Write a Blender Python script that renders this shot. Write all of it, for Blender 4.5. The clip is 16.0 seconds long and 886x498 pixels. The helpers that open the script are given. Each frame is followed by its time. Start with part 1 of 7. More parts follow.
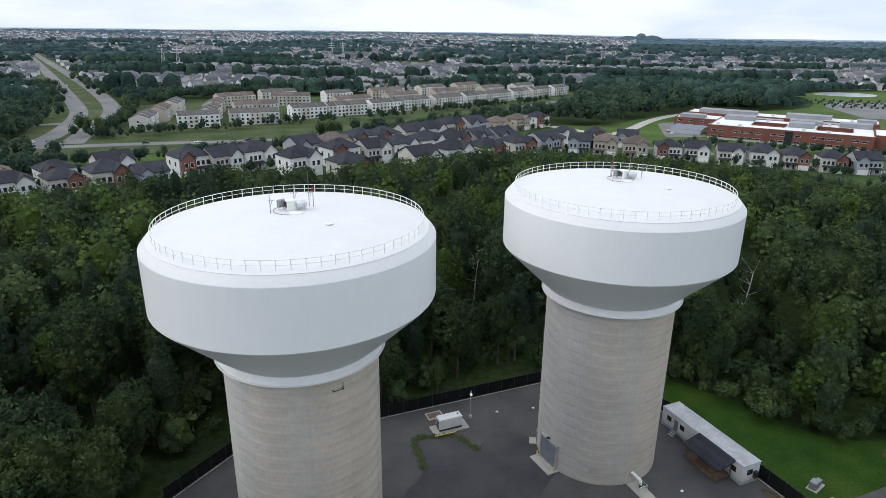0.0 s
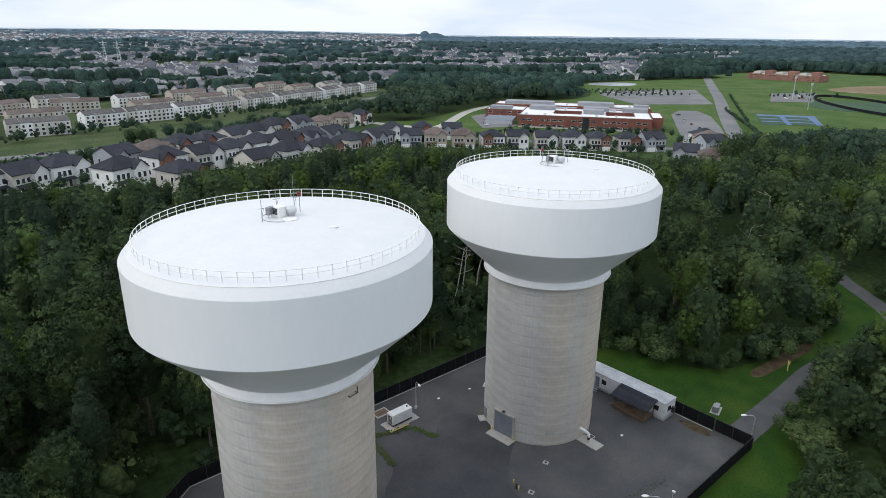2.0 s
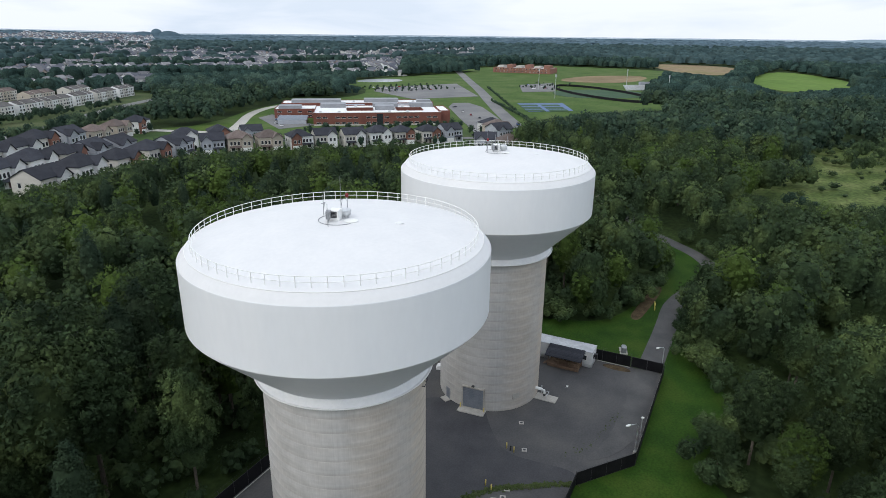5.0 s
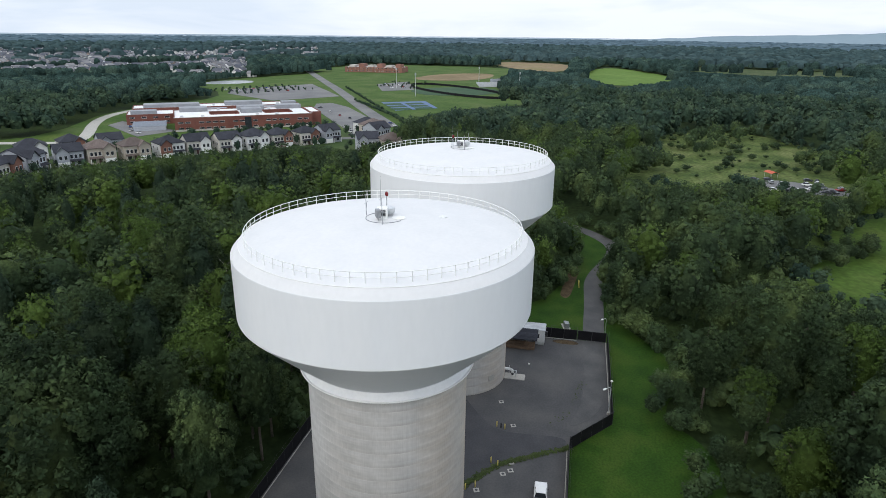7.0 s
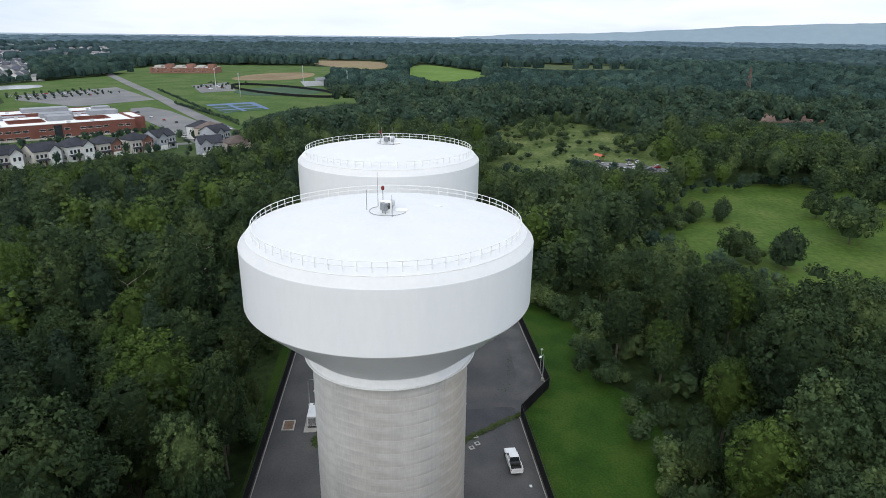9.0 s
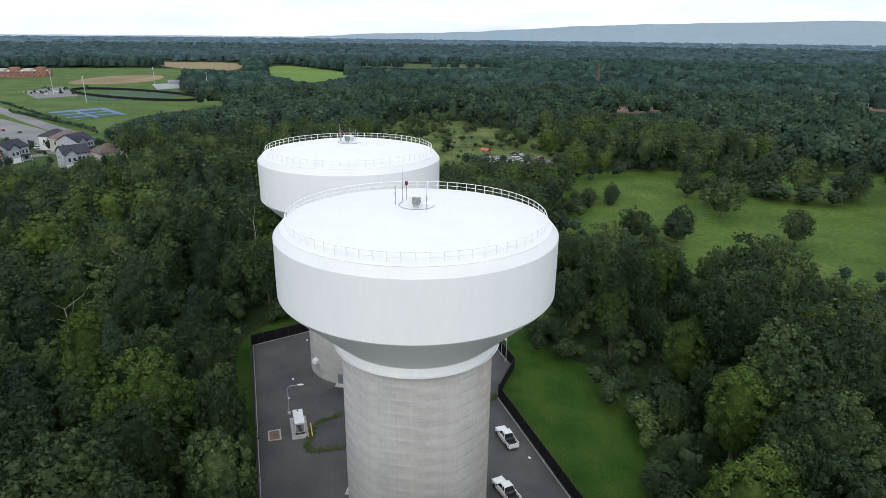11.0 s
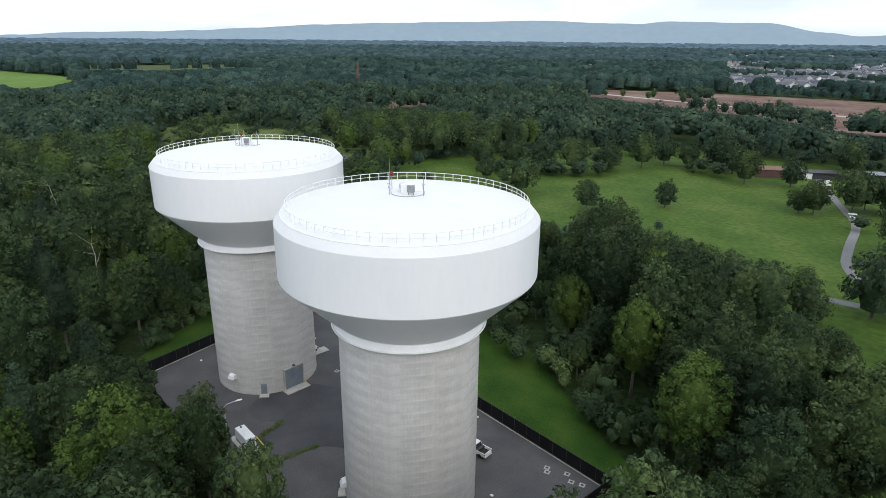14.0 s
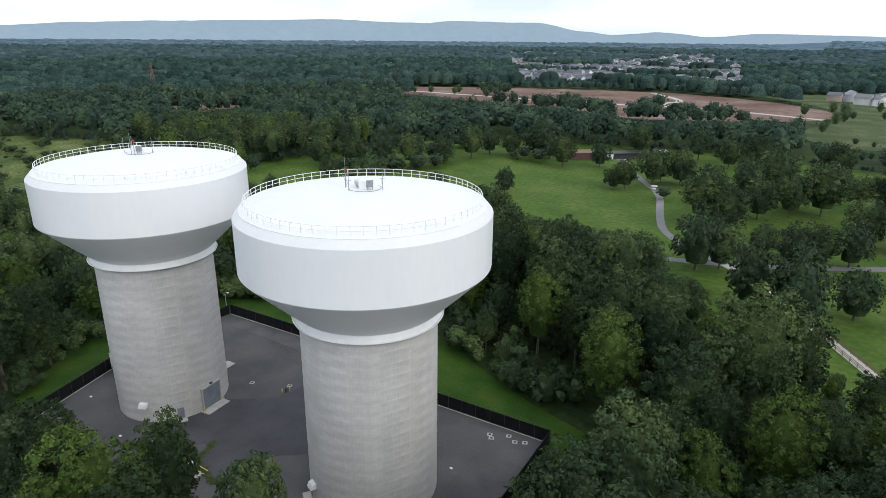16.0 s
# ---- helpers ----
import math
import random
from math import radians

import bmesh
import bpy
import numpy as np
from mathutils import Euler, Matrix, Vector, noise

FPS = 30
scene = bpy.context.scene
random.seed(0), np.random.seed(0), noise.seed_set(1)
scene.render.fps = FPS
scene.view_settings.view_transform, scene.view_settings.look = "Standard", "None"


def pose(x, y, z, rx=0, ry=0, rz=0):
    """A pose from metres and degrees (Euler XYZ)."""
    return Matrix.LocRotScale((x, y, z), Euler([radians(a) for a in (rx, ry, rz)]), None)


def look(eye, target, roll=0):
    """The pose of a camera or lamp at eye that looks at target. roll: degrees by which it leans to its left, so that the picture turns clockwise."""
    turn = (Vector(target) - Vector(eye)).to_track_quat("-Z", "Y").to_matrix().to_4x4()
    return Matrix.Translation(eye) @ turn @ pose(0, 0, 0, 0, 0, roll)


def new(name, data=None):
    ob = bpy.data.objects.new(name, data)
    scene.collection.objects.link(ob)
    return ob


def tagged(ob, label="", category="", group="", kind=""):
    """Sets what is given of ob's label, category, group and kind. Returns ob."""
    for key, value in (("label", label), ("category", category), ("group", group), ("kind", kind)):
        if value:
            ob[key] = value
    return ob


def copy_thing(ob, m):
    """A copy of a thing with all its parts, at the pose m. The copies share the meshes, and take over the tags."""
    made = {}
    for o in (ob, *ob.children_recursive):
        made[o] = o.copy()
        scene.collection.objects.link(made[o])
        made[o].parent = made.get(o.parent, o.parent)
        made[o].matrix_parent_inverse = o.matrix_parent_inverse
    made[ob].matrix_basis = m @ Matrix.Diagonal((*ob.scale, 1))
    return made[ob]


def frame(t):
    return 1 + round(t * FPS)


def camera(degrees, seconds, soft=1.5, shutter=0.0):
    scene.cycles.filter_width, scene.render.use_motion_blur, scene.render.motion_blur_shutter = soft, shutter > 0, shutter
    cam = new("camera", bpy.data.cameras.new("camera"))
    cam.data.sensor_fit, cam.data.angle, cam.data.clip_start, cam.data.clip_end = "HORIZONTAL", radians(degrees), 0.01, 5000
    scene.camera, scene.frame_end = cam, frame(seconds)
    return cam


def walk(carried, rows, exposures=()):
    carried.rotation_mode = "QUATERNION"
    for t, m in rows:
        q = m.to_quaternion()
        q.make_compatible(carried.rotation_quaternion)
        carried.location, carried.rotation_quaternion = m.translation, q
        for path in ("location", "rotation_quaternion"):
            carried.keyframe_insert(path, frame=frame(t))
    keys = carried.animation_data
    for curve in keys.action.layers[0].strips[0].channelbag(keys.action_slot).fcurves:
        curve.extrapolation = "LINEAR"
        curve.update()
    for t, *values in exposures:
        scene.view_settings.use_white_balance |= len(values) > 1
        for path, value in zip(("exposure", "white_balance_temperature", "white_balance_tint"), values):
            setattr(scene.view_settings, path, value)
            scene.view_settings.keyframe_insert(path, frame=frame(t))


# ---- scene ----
cam = camera(70.7, 16.0, 0.85)
METRES, EYE, TILT, LEAN, TURN = 170.0, 67.7, 0.0, 0.0, -22.9
ROWS = [
    (0.0, 0.0, 0.0, 0.0, 0.2, -19.21, -0.59),
    (0.5, -0.0347, -0.0025, -0.0006, -7.55, -19.23, -0.57),
    (1.0, -0.0676, -0.002, -0.0011, -11.69, -19.22, -0.56),
    (1.5, -0.1007, 0.0016, -0.0007, -16.11, -19.23, -0.56),
    (2.0, -0.132, 0.0076, -0.0013, -18.39, -19.21, -0.55),
    (2.5, -0.1637, 0.0155, -0.002, -21.51, -19.19, -0.58),
    (3.0, -0.1952, 0.0252, -0.0018, -25.03, -19.21, -0.62),
    (3.5, -0.226, 0.0361, -0.0021, -28.57, -19.19, -0.62),
    (4.0, -0.256, 0.0488, -0.002, -32.65, -19.17, -0.6),
    (4.5, -0.2849, 0.0633, -0.0022, -36.84, -19.17, -0.58),
    (7.0, -0.4169, 0.1585, -0.0012, -54.78, -19.08, -0.59),
    (7.5, -0.4384, 0.1817, -0.0014, -58.71, -19.09, -0.6),
    (8.0, -0.4586, 0.2052, -0.002, -62.93, -19.04, -0.59),
    (8.5, -0.4767, 0.23, -0.0022, -67.39, -19.08, -0.58),
    (9.0, -0.493, 0.2562, -0.0026, -71.56, -19.06, -0.6),
    (11.5, -0.5464, 0.3954, -0.0042, -87.86, -18.97, -0.57),
    (12.0, -0.5523, 0.4252, -0.0044, -91.13, -18.97, -0.56),
    (12.5, -0.5568, 0.4546, -0.0049, -94.64, -18.92, -0.56),
    (13.0, -0.5595, 0.4838, -0.0053, -98.7, -18.89, -0.56),
    (13.5, -0.5601, 0.513, -0.0054, -103.1, -18.89, -0.52),
    (14.0, -0.5587, 0.5426, -0.0056, -107.84, -18.88, -0.49),
    (14.5, -0.5548, 0.5726, -0.0058, -113.08, -18.88, -0.47),
    (15.0, -0.5489, 0.6022, -0.0058, -117.2, -18.87, -0.47),
    (15.5, -0.5412, 0.6305, -0.0058, -121.69, -18.86, -0.46),
    (16.0, -0.5308, 0.6579, -0.0061, -126.03, -18.84, -0.46),
]
walk(cam, [(t, pose(0, 0, EYE, TILT, LEAN, TURN) @ pose(METRES * x, METRES * y, METRES * z, 90 + pitch, roll, yaw)) for t, x, y, z, yaw, pitch, roll in ROWS],
     [(0.0, 0.08), (4.5, 0.03), (9.0, 0.1), (16.0, 0.22)])

# ---- sky, sun ----
world = bpy.data.worlds.new("overcast_sky")
scene.world = world
world.use_nodes = True
wn, wl = world.node_tree.nodes, world.node_tree.links
wn.clear()
w_out = wn.new("ShaderNodeOutputWorld")
w_bg = wn.new("ShaderNodeBackground")
w_sky = wn.new("ShaderNodeTexSky")
w_sky.sky_type, w_sky.sun_disc = "NISHITA", False
SUN_EL, SUN_AZ = 37.0, 290.0      # degrees; azimuth clockwise from +y
w_sky.sun_elevation, w_sky.sun_rotation = radians(SUN_EL), radians(SUN_AZ)
w_sky.air_density, w_sky.dust_density = 1.6, 4.0
w_scale = wn.new("ShaderNodeVectorMath")
w_scale.operation = "SCALE"
w_scale.inputs["Scale"].default_value = 0.10
wl.new(w_sky.outputs["Color"], w_scale.inputs[0])
w_co = wn.new("ShaderNodeTexCoord")
w_map = wn.new("ShaderNodeMapping")
w_map.inputs["Scale"].default_value = (1.6, 1.6, 9.0)
wl.new(w_co.outputs["Generated"], w_map.inputs["Vector"])
w_noise = wn.new("ShaderNodeTexNoise")
w_noise.inputs["Scale"].default_value = 2.2
w_noise.inputs["Detail"].default_value = 6.0
w_noise.inputs["Distortion"].default_value = 0.4
wl.new(w_map.outputs["Vector"], w_noise.inputs["Vector"])
w_ramp = wn.new("ShaderNodeValToRGB")
w_ramp.color_ramp.elements[0].position, w_ramp.color_ramp.elements[0].color = 0.36, (0.73, 0.83, 0.97, 1)
w_ramp.color_ramp.elements[1].position, w_ramp.color_ramp.elements[1].color = 0.60, (0.93, 0.99, 1.09, 1)
wl.new(w_noise.outputs["Fac"], w_ramp.inputs["Fac"])
w_mix = wn.new("ShaderNodeMix")
w_mix.data_type = "RGBA"
w_mix.inputs["Factor"].default_value = 0.9
wl.new(w_scale.outputs["Vector"], w_mix.inputs["A"])
wl.new(w_ramp.outputs["Color"], w_mix.inputs["B"])
wl.new(w_mix.outputs["Result"], w_bg.inputs["Color"])
# an overcast sky is brighter towards the zenith
w_sep = wn.new("ShaderNodeSeparateXYZ")
wl.new(w_co.outputs["Generated"], w_sep.inputs["Vector"])
w_zen = wn.new("ShaderNodeMapRange")
w_zen.inputs["To Min"].default_value, w_zen.inputs["To Max"].default_value = 1.07, 1.34
wl.new(w_sep.outputs["Z"], w_zen.inputs["Value"])
wl.new(w_zen.outputs["Result"], w_bg.inputs["Strength"])
wl.new(w_bg.outputs["Background"], w_out.inputs["Surface"])

sun_data = bpy.data.lights.new("sun", "SUN")
sun_data.energy, sun_data.angle, sun_data.color = 0.95, radians(36), (1.0, 0.97, 0.91)
sun = new("sun", sun_data)
_a, _e = radians(SUN_AZ), radians(SUN_EL)
sun.matrix_world = look((math.sin(_a) * math.cos(_e) * 300, math.cos(_a) * math.cos(_e) * 300, math.sin(_e) * 300), (0, 0, 0))
scene.view_settings.exposure = 0.0

# ---- materials ----
def surface(name, stops, rough=0.7, metal=0.0, scale=1.0, fine=8.0, fine_amount=0.25, bump=0.0, random_amount=0.0,
            island=0.0, stretch=(1, 1, 1), spec=0.5, bump_scale=None):
    """A procedural surface: colours along a broad noise, modulated by a fine one; sizes in 1/m of world space."""
    mat = bpy.data.materials.new(name)
    mat.use_nodes = True
    n, l = mat.node_tree.nodes, mat.node_tree.links
    p = n["Principled BSDF"]
    p.inputs["Roughness"].default_value = rough
    p.inputs["Metallic"].default_value = metal
    p.inputs["Specular IOR Level"].default_value = spec
    geo = n.new("ShaderNodeNewGeometry")
    mp = n.new("ShaderNodeMapping")
    mp.inputs["Scale"].default_value = stretch
    l.new(geo.outputs["Position"], mp.inputs["Vector"])
    broad = n.new("ShaderNodeTexNoise")
    broad.inputs["Scale"].default_value = scale
    broad.inputs["Detail"].default_value = 4.0
    l.new(mp.outputs["Vector"], broad.inputs["Vector"])
    ramp = n.new("ShaderNodeValToRGB")
    els = ramp.color_ramp.elements
    while len(els) < len(stops):
        els.new(0.5)
    for i, c in enumerate(stops):
        els[i].position = 0.3 + 0.4 * i / max(1, len(stops) - 1)
        els[i].color = (*c, 1)
    l.new(broad.outputs["Fac"], ramp.inputs["Fac"])
    small = n.new("ShaderNodeTexNoise")
    small.inputs["Scale"].default_value = fine
    small.inputs["Detail"].default_value = 3.0
    l.new(mp.outputs["Vector"], small.inputs["Vector"])
    val = n.new("ShaderNodeMapRange")
    val.inputs["From Min"].default_value, val.inputs["From Max"].default_value = 0.3, 0.7
    val.inputs["To Min"].default_value, val.inputs["To Max"].default_value = 1 - fine_amount, 1 + fine_amount
    l.new(small.outputs["Fac"], val.inputs["Value"])
    factor = val.outputs["Result"]

    def vary(source, amount, factor):
        r = n.new("ShaderNodeMapRange")
        r.inputs["To Min"].default_value, r.inputs["To Max"].default_value = 1 - amount, 1 + amount
        l.new(source, r.inputs["Value"])
        m = n.new("ShaderNodeMath")
        m.operation = "MULTIPLY"
        l.new(factor, m.inputs[0])
        l.new(r.outputs["Result"], m.inputs[1])
        return m.outputs[0]
    if random_amount:
        factor = vary(n.new("ShaderNodeObjectInfo").outputs["Random"], random_amount, factor)
    if island:
        factor = vary(geo.outputs["Random Per Island"], island, factor)
    mul = n.new("ShaderNodeVectorMath")
    mul.operation = "SCALE"
    l.new(ramp.outputs["Color"], mul.inputs[0])
    l.new(factor, mul.inputs["Scale"])
    l.new(mul.outputs["Vector"], p.inputs["Base Color"])
    if bump:
        b = n.new("ShaderNodeBump")
        b.inputs["Strength"].default_value = 0.6
        b.inputs["Distance"].default_value = bump
        l.new(small.outputs["Fac"], b.inputs["Height"])
        l.new(b.outputs["Normal"], p.inputs["Normal"])
    return mat


M = {}
# one white paint: wall tone raised, roof tone lowered against the sky's top light
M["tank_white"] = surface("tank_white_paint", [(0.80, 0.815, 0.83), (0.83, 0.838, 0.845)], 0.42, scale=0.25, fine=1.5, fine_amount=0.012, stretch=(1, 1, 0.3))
M["roof_white_lowered"] = surface("tank_paint_lowered_for_sky", [(0.66, 0.66, 0.66), (0.70, 0.695, 0.69)], 0.6, scale=0.3, fine=2.0, fine_amount=0.02)
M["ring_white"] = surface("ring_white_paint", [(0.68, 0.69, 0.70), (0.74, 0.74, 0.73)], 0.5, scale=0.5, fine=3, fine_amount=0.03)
M["galv"] = surface("galvanised_steel", [(0.55, 0.57, 0.58), (0.68, 0.69, 0.70)], 0.4, 0.6, scale=3, fine=20, fine_amount=0.08)
M["mast_grey"] = surface("weathered_grey_steel", [(0.22, 0.23, 0.24), (0.32, 0.33, 0.34)], 0.5, 0.3, scale=3, fine=20, fine_amount=0.1)
M["trailer_roof"] = surface("weathered_trailer_roof", [(0.34, 0.35, 0.37), (0.50, 0.51, 0.52)], 0.6, scale=0.5, fine=3, fine_amount=0.12)
M["lane"] = surface("worn_grey_lane", [(0.0738, 0.0738, 0.0751), (0.0900, 0.0891, 0.0887), (0.1116, 0.1089, 0.1059)], 0.92, scale=0.2, fine=4, fine_amount=0.1, spec=0.2)
M["rail_white"] = surface("white_rail_paint", [(0.78, 0.78, 0.76), (0.82, 0.82, 0.8)], 0.45, scale=1, fine=8, fine_amount=0.05)
M["dark_metal"] = surface("dark_metal", [(0.03, 0.03, 0.035), (0.06, 0.06, 0.065)], 0.5, 0.3, scale=2, fine=10)
M["red_lens"] = surface("red_lens", [(0.14, 0.012, 0.014), (0.20, 0.016, 0.018)], 0.25, scale=2, fine=10, fine_amount=0.05)
M["leaf"] = surface("broad_leaves", [(0.0181, 0.0318, 0.0166), (0.0353, 0.0573, 0.0251), (0.0782, 0.1091, 0.0385)], 0.75, scale=0.10, fine=1.6, fine_amount=0.34, random_amount=0.24, island=0.25, spec=0.06, bump=0.25)
# leaf green lifted towards blue, a first touch of haze in the colour
M["leaf_mid_haze"] = surface("haze_tinted_leaves_midway", [(0.0162, 0.0327, 0.0241), (0.0305, 0.0526, 0.0343), (0.0593, 0.0889, 0.0484)], 0.75, scale=0.08, fine=0.8, fine_amount=0.34, island=0.25, spec=0.05, bump=0.3)
M["leaf_light"] = surface("light_leaves", [(0.0350, 0.0627, 0.0152), (0.0541, 0.0893, 0.0199), (0.0787, 0.1216, 0.0266)], 0.6, scale=0.09, fine=1.6, fine_amount=0.32, random_amount=0.25, island=0.25, spec=0.06, bump=0.25)
M["leaf_conifer"] = surface("cedar_foliage", [(0.0160, 0.0340, 0.0140), (0.0280, 0.0520, 0.0200)], 0.65, scale=0.2, fine=1.5, fine_amount=0.3, random_amount=0.2, island=0.3, spec=0.2)
M["leaf_pine"] = surface("pine_needles", [(0.0130, 0.0240, 0.0165), (0.0240, 0.0410, 0.0242), (0.0360, 0.0560, 0.0286)], 0.75, scale=0.10, fine=1.6, fine_amount=0.3, random_amount=0.25, island=0.2, spec=0.06)
# aerial haze is put into these three colours: bluer and paler with distance
M["far_haze_leaf"] = surface("haze_tinted_far_woods", [(0.0205, 0.0388, 0.0343), (0.0311, 0.0543, 0.0464), (0.0483, 0.0751, 0.0564)], 0.9, scale=0.02, fine=0.7, fine_amount=0.6, island=0.3, spec=0.0, bump=1.2)
M["farther_haze_leaf"] = surface("haze_tinted_farther_woods", [(0.0324, 0.0558, 0.0585), (0.0441, 0.0716, 0.0740), (0.0594, 0.0893, 0.0869)], 0.95, scale=0.012, fine=0.09, fine_amount=0.25, island=0.18, spec=0.0)
M["horizon_haze_leaf"] = surface("haze_tinted_horizon_woods", [(0.074, 0.114, 0.142), (0.090, 0.134, 0.163), (0.110, 0.154, 0.180)], 0.95, scale=0.004, fine=0.03, fine_amount=0.18, island=0.12, spec=0.0)
M["bark"] = surface("tree_bark", [(0.06, 0.05, 0.04), (0.12, 0.10, 0.085)], 0.9, scale=1.5, fine=12, fine_amount=0.3, stretch=(1, 1, 0.3), bump=0.02)
M["deadwood"] = surface("bleached_deadwood", [(0.30, 0.27, 0.24), (0.42, 0.39, 0.35)], 0.9, scale=1.5, fine=10, fine_amount=0.2)
M["forest_floor"] = surface("woodland_floor", [(0.0140, 0.0240, 0.0104), (0.0252, 0.0420, 0.0130), (0.0448, 0.0690, 0.0208)], 0.95, scale=0.03, fine=0.6, fine_amount=0.35, spec=0.1)
M["lawn"] = surface("mown_lawn", [(0.015, 0.044, 0.0045), (0.025, 0.061, 0.006), (0.042, 0.076, 0.010)], 0.9, scale=0.13, fine=2.5, fine_amount=0.22, spec=0.15, bump=0.03)
M["meadow"] = surface("meadow_grass", [(0.040, 0.078, 0.011), (0.056, 0.099, 0.015), (0.080, 0.116, 0.024)], 0.9, scale=0.05, fine=0.5, fine_amount=0.24, spec=0.15)
M["crop"] = surface("bright_green_crop", [(0.085, 0.150, 0.028), (0.105, 0.175, 0.034), (0.125, 0.190, 0.042)], 0.9, scale=0.01, fine=0.08, fine_amount=0.12, spec=0.1)
M["scrub"] = surface("tall_rough_grass", [(0.040, 0.066, 0.018), (0.080, 0.110, 0.032), (0.130, 0.150, 0.056)], 0.95, scale=0.06, fine=0.5, fine_amount=0.4, spec=0.1)
M["rough_grass"] = surface("rough_grass", [(0.034, 0.056, 0.020), (0.058, 0.080, 0.031), (0.092, 0.104, 0.052)], 0.95, scale=0.04, fine=0.7, fine_amount=0.3, spec=0.1)
M["field"] = surface("sports_grass", [(0.036, 0.064, 0.022), (0.050, 0.082, 0.027), (0.075, 0.098, 0.042)], 0.95, scale=0.03, fine=0.4, fine_amount=0.12, spec=0.1)
M["school_grass"] = surface("school_grass", [(0.046, 0.088, 0.020), (0.066, 0.110, 0.027), (0.092, 0.124, 0.044)], 0.95, scale=0.03, fine=0.3, fine_amount=0.16, spec=0.1)
M["dry_field"] = surface("dry_stubble", [(0.17, 0.13, 0.075), (0.24, 0.18, 0.11), (0.20, 0.17, 0.08)], 0.95, scale=0.01, fine=0.1, fine_amount=0.15, spec=0.1)
M["red_soil"] = surface("bare_red_soil", [(0.105, 0.064, 0.050), (0.155, 0.098, 0.078), (0.22, 0.16, 0.13)], 0.95, scale=0.02, fine=0.15, fine_amount=0.2, spec=0.1)
M["gravel"] = surface("grey_gravel_yard", [(0.066, 0.066, 0.069), (0.085, 0.084, 0.085), (0.106, 0.103, 0.099)], 0.95, scale=0.12, fine=3.0, fine_amount=0.10, spec=0.2, bump=0.02)
M["asphalt_dark"] = surface("dark_asphalt", [(0.045, 0.045, 0.050), (0.057, 0.057, 0.062), (0.072, 0.071, 0.073)], 0.85, scale=0.15, fine=4, fine_amount=0.12, spec=0.3)
M["asphalt"] = surface("worn_asphalt", [(0.13, 0.13, 0.135), (0.17, 0.17, 0.17), (0.21, 0.205, 0.2)], 0.9, scale=0.03, fine=0.8, fine_amount=0.1, spec=0.2)
M["concrete"] = surface("pale_concrete", [(0.36, 0.34, 0.31), (0.46, 0.44, 0.40)], 0.85, scale=0.6, fine=5, fine_amount=0.1, spec=0.3)
M["fence_cloth"] = surface("black_fence_fabric", [(0.006, 0.006, 0.008), (0.014, 0.014, 0.016)], 0.8, scale=0.5, fine=10, fine_amount=0.3, spec=0.2)
M["white_metal"] = surface("white_sheet_metal", [(0.62, 0.63, 0.64), (0.74, 0.74, 0.74)], 0.45, scale=0.6, fine=5, fine_amount=0.06)
M["yellow_paint"] = surface("yellow_paint", [(0.58, 0.45, 0.10), (0.66, 0.53, 0.15)], 0.5, scale=2, fine=9, fine_amount=0.1)
M["brick_red"] = surface("red_brick", [(0.150, 0.058, 0.047), (0.19, 0.078, 0.062), (0.17, 0.067, 0.054)], 0.85, scale=0.1, fine=2.5, fine_amount=0.12, spec=0.2)
M["membrane"] = surface("white_roof_membrane", [(0.70, 0.70, 0.70), (0.80, 0.80, 0.79)], 0.7, scale=0.08, fine=1, fine_amount=0.06)
M["grey_panel"] = surface("grey_roof_panel", [(0.20, 0.21, 0.23), (0.28, 0.29, 0.31)], 0.6, scale=0.1, fine=1, fine_amount=0.08)
M["window"] = surface("dark_window_glass", [(0.02, 0.025, 0.03), (0.035, 0.04, 0.05)], 0.12, scale=0.5, fine=2, fine_amount=0.2, spec=0.6)
M["trim_white"] = surface("white_trim", [(0.74, 0.74, 0.73), (0.80, 0.80, 0.78)], 0.6, scale=0.5, fine=3, fine_amount=0.04)
M["shingle_dark"] = surface("charcoal_shingles", [(0.026, 0.028, 0.036), (0.040, 0.042, 0.052)], 0.85, scale=0.3, fine=3, fine_amount=0.2, random_amount=0.2, spec=0.2)
M["shingle_brown"] = surface("brown_shingles", [(0.11, 0.085, 0.075), (0.15, 0.12, 0.11)], 0.85, scale=0.3, fine=3, fine_amount=0.2, random_amount=0.2, spec=0.2)
M["shingle_grey"] = surface("weathered_grey_shingles", [(0.082, 0.078, 0.077), (0.125, 0.118, 0.114)], 0.85, scale=0.3, fine=3, fine_amount=0.15, random_amount=0.15, spec=0.2)
M["siding_cream"] = surface("cream_siding", [(0.50, 0.475, 0.435), (0.57, 0.545, 0.505)], 0.7, scale=0.3, fine=3, fine_amount=0.05, random_amount=0.1, stretch=(1, 1, 4))
M["siding_white"] = surface("white_siding", [(0.66, 0.66, 0.66), (0.74, 0.74, 0.73)], 0.7, scale=0.3, fine=3, fine_amount=0.05, random_amount=0.08, stretch=(1, 1, 4))
M["siding_grey"] = surface("grey_siding", [(0.30, 0.32, 0.36), (0.38, 0.40, 0.44)], 0.7, scale=0.3, fine=3, fine_amount=0.05, random_amount=0.1, stretch=(1, 1, 4))
M["siding_tan"] = surface("tan_siding", [(0.38, 0.335, 0.28), (0.44, 0.395, 0.335)], 0.7, scale=0.3, fine=3, fine_amount=0.05, random_amount=0.1, stretch=(1, 1, 4))
M["brick_brown"] = surface("brown_brick", [(0.20, 0.10, 0.075), (0.26, 0.13, 0.10)], 0.85, scale=0.3, fine=4, fine_amount=0.12, random_amount=0.1, spec=0.2)
M["timber"] = surface("weathered_timber", [(0.13, 0.085, 0.055), (0.20, 0.13, 0.085)], 0.85, scale=1.2, fine=8, fine_amount=0.2)
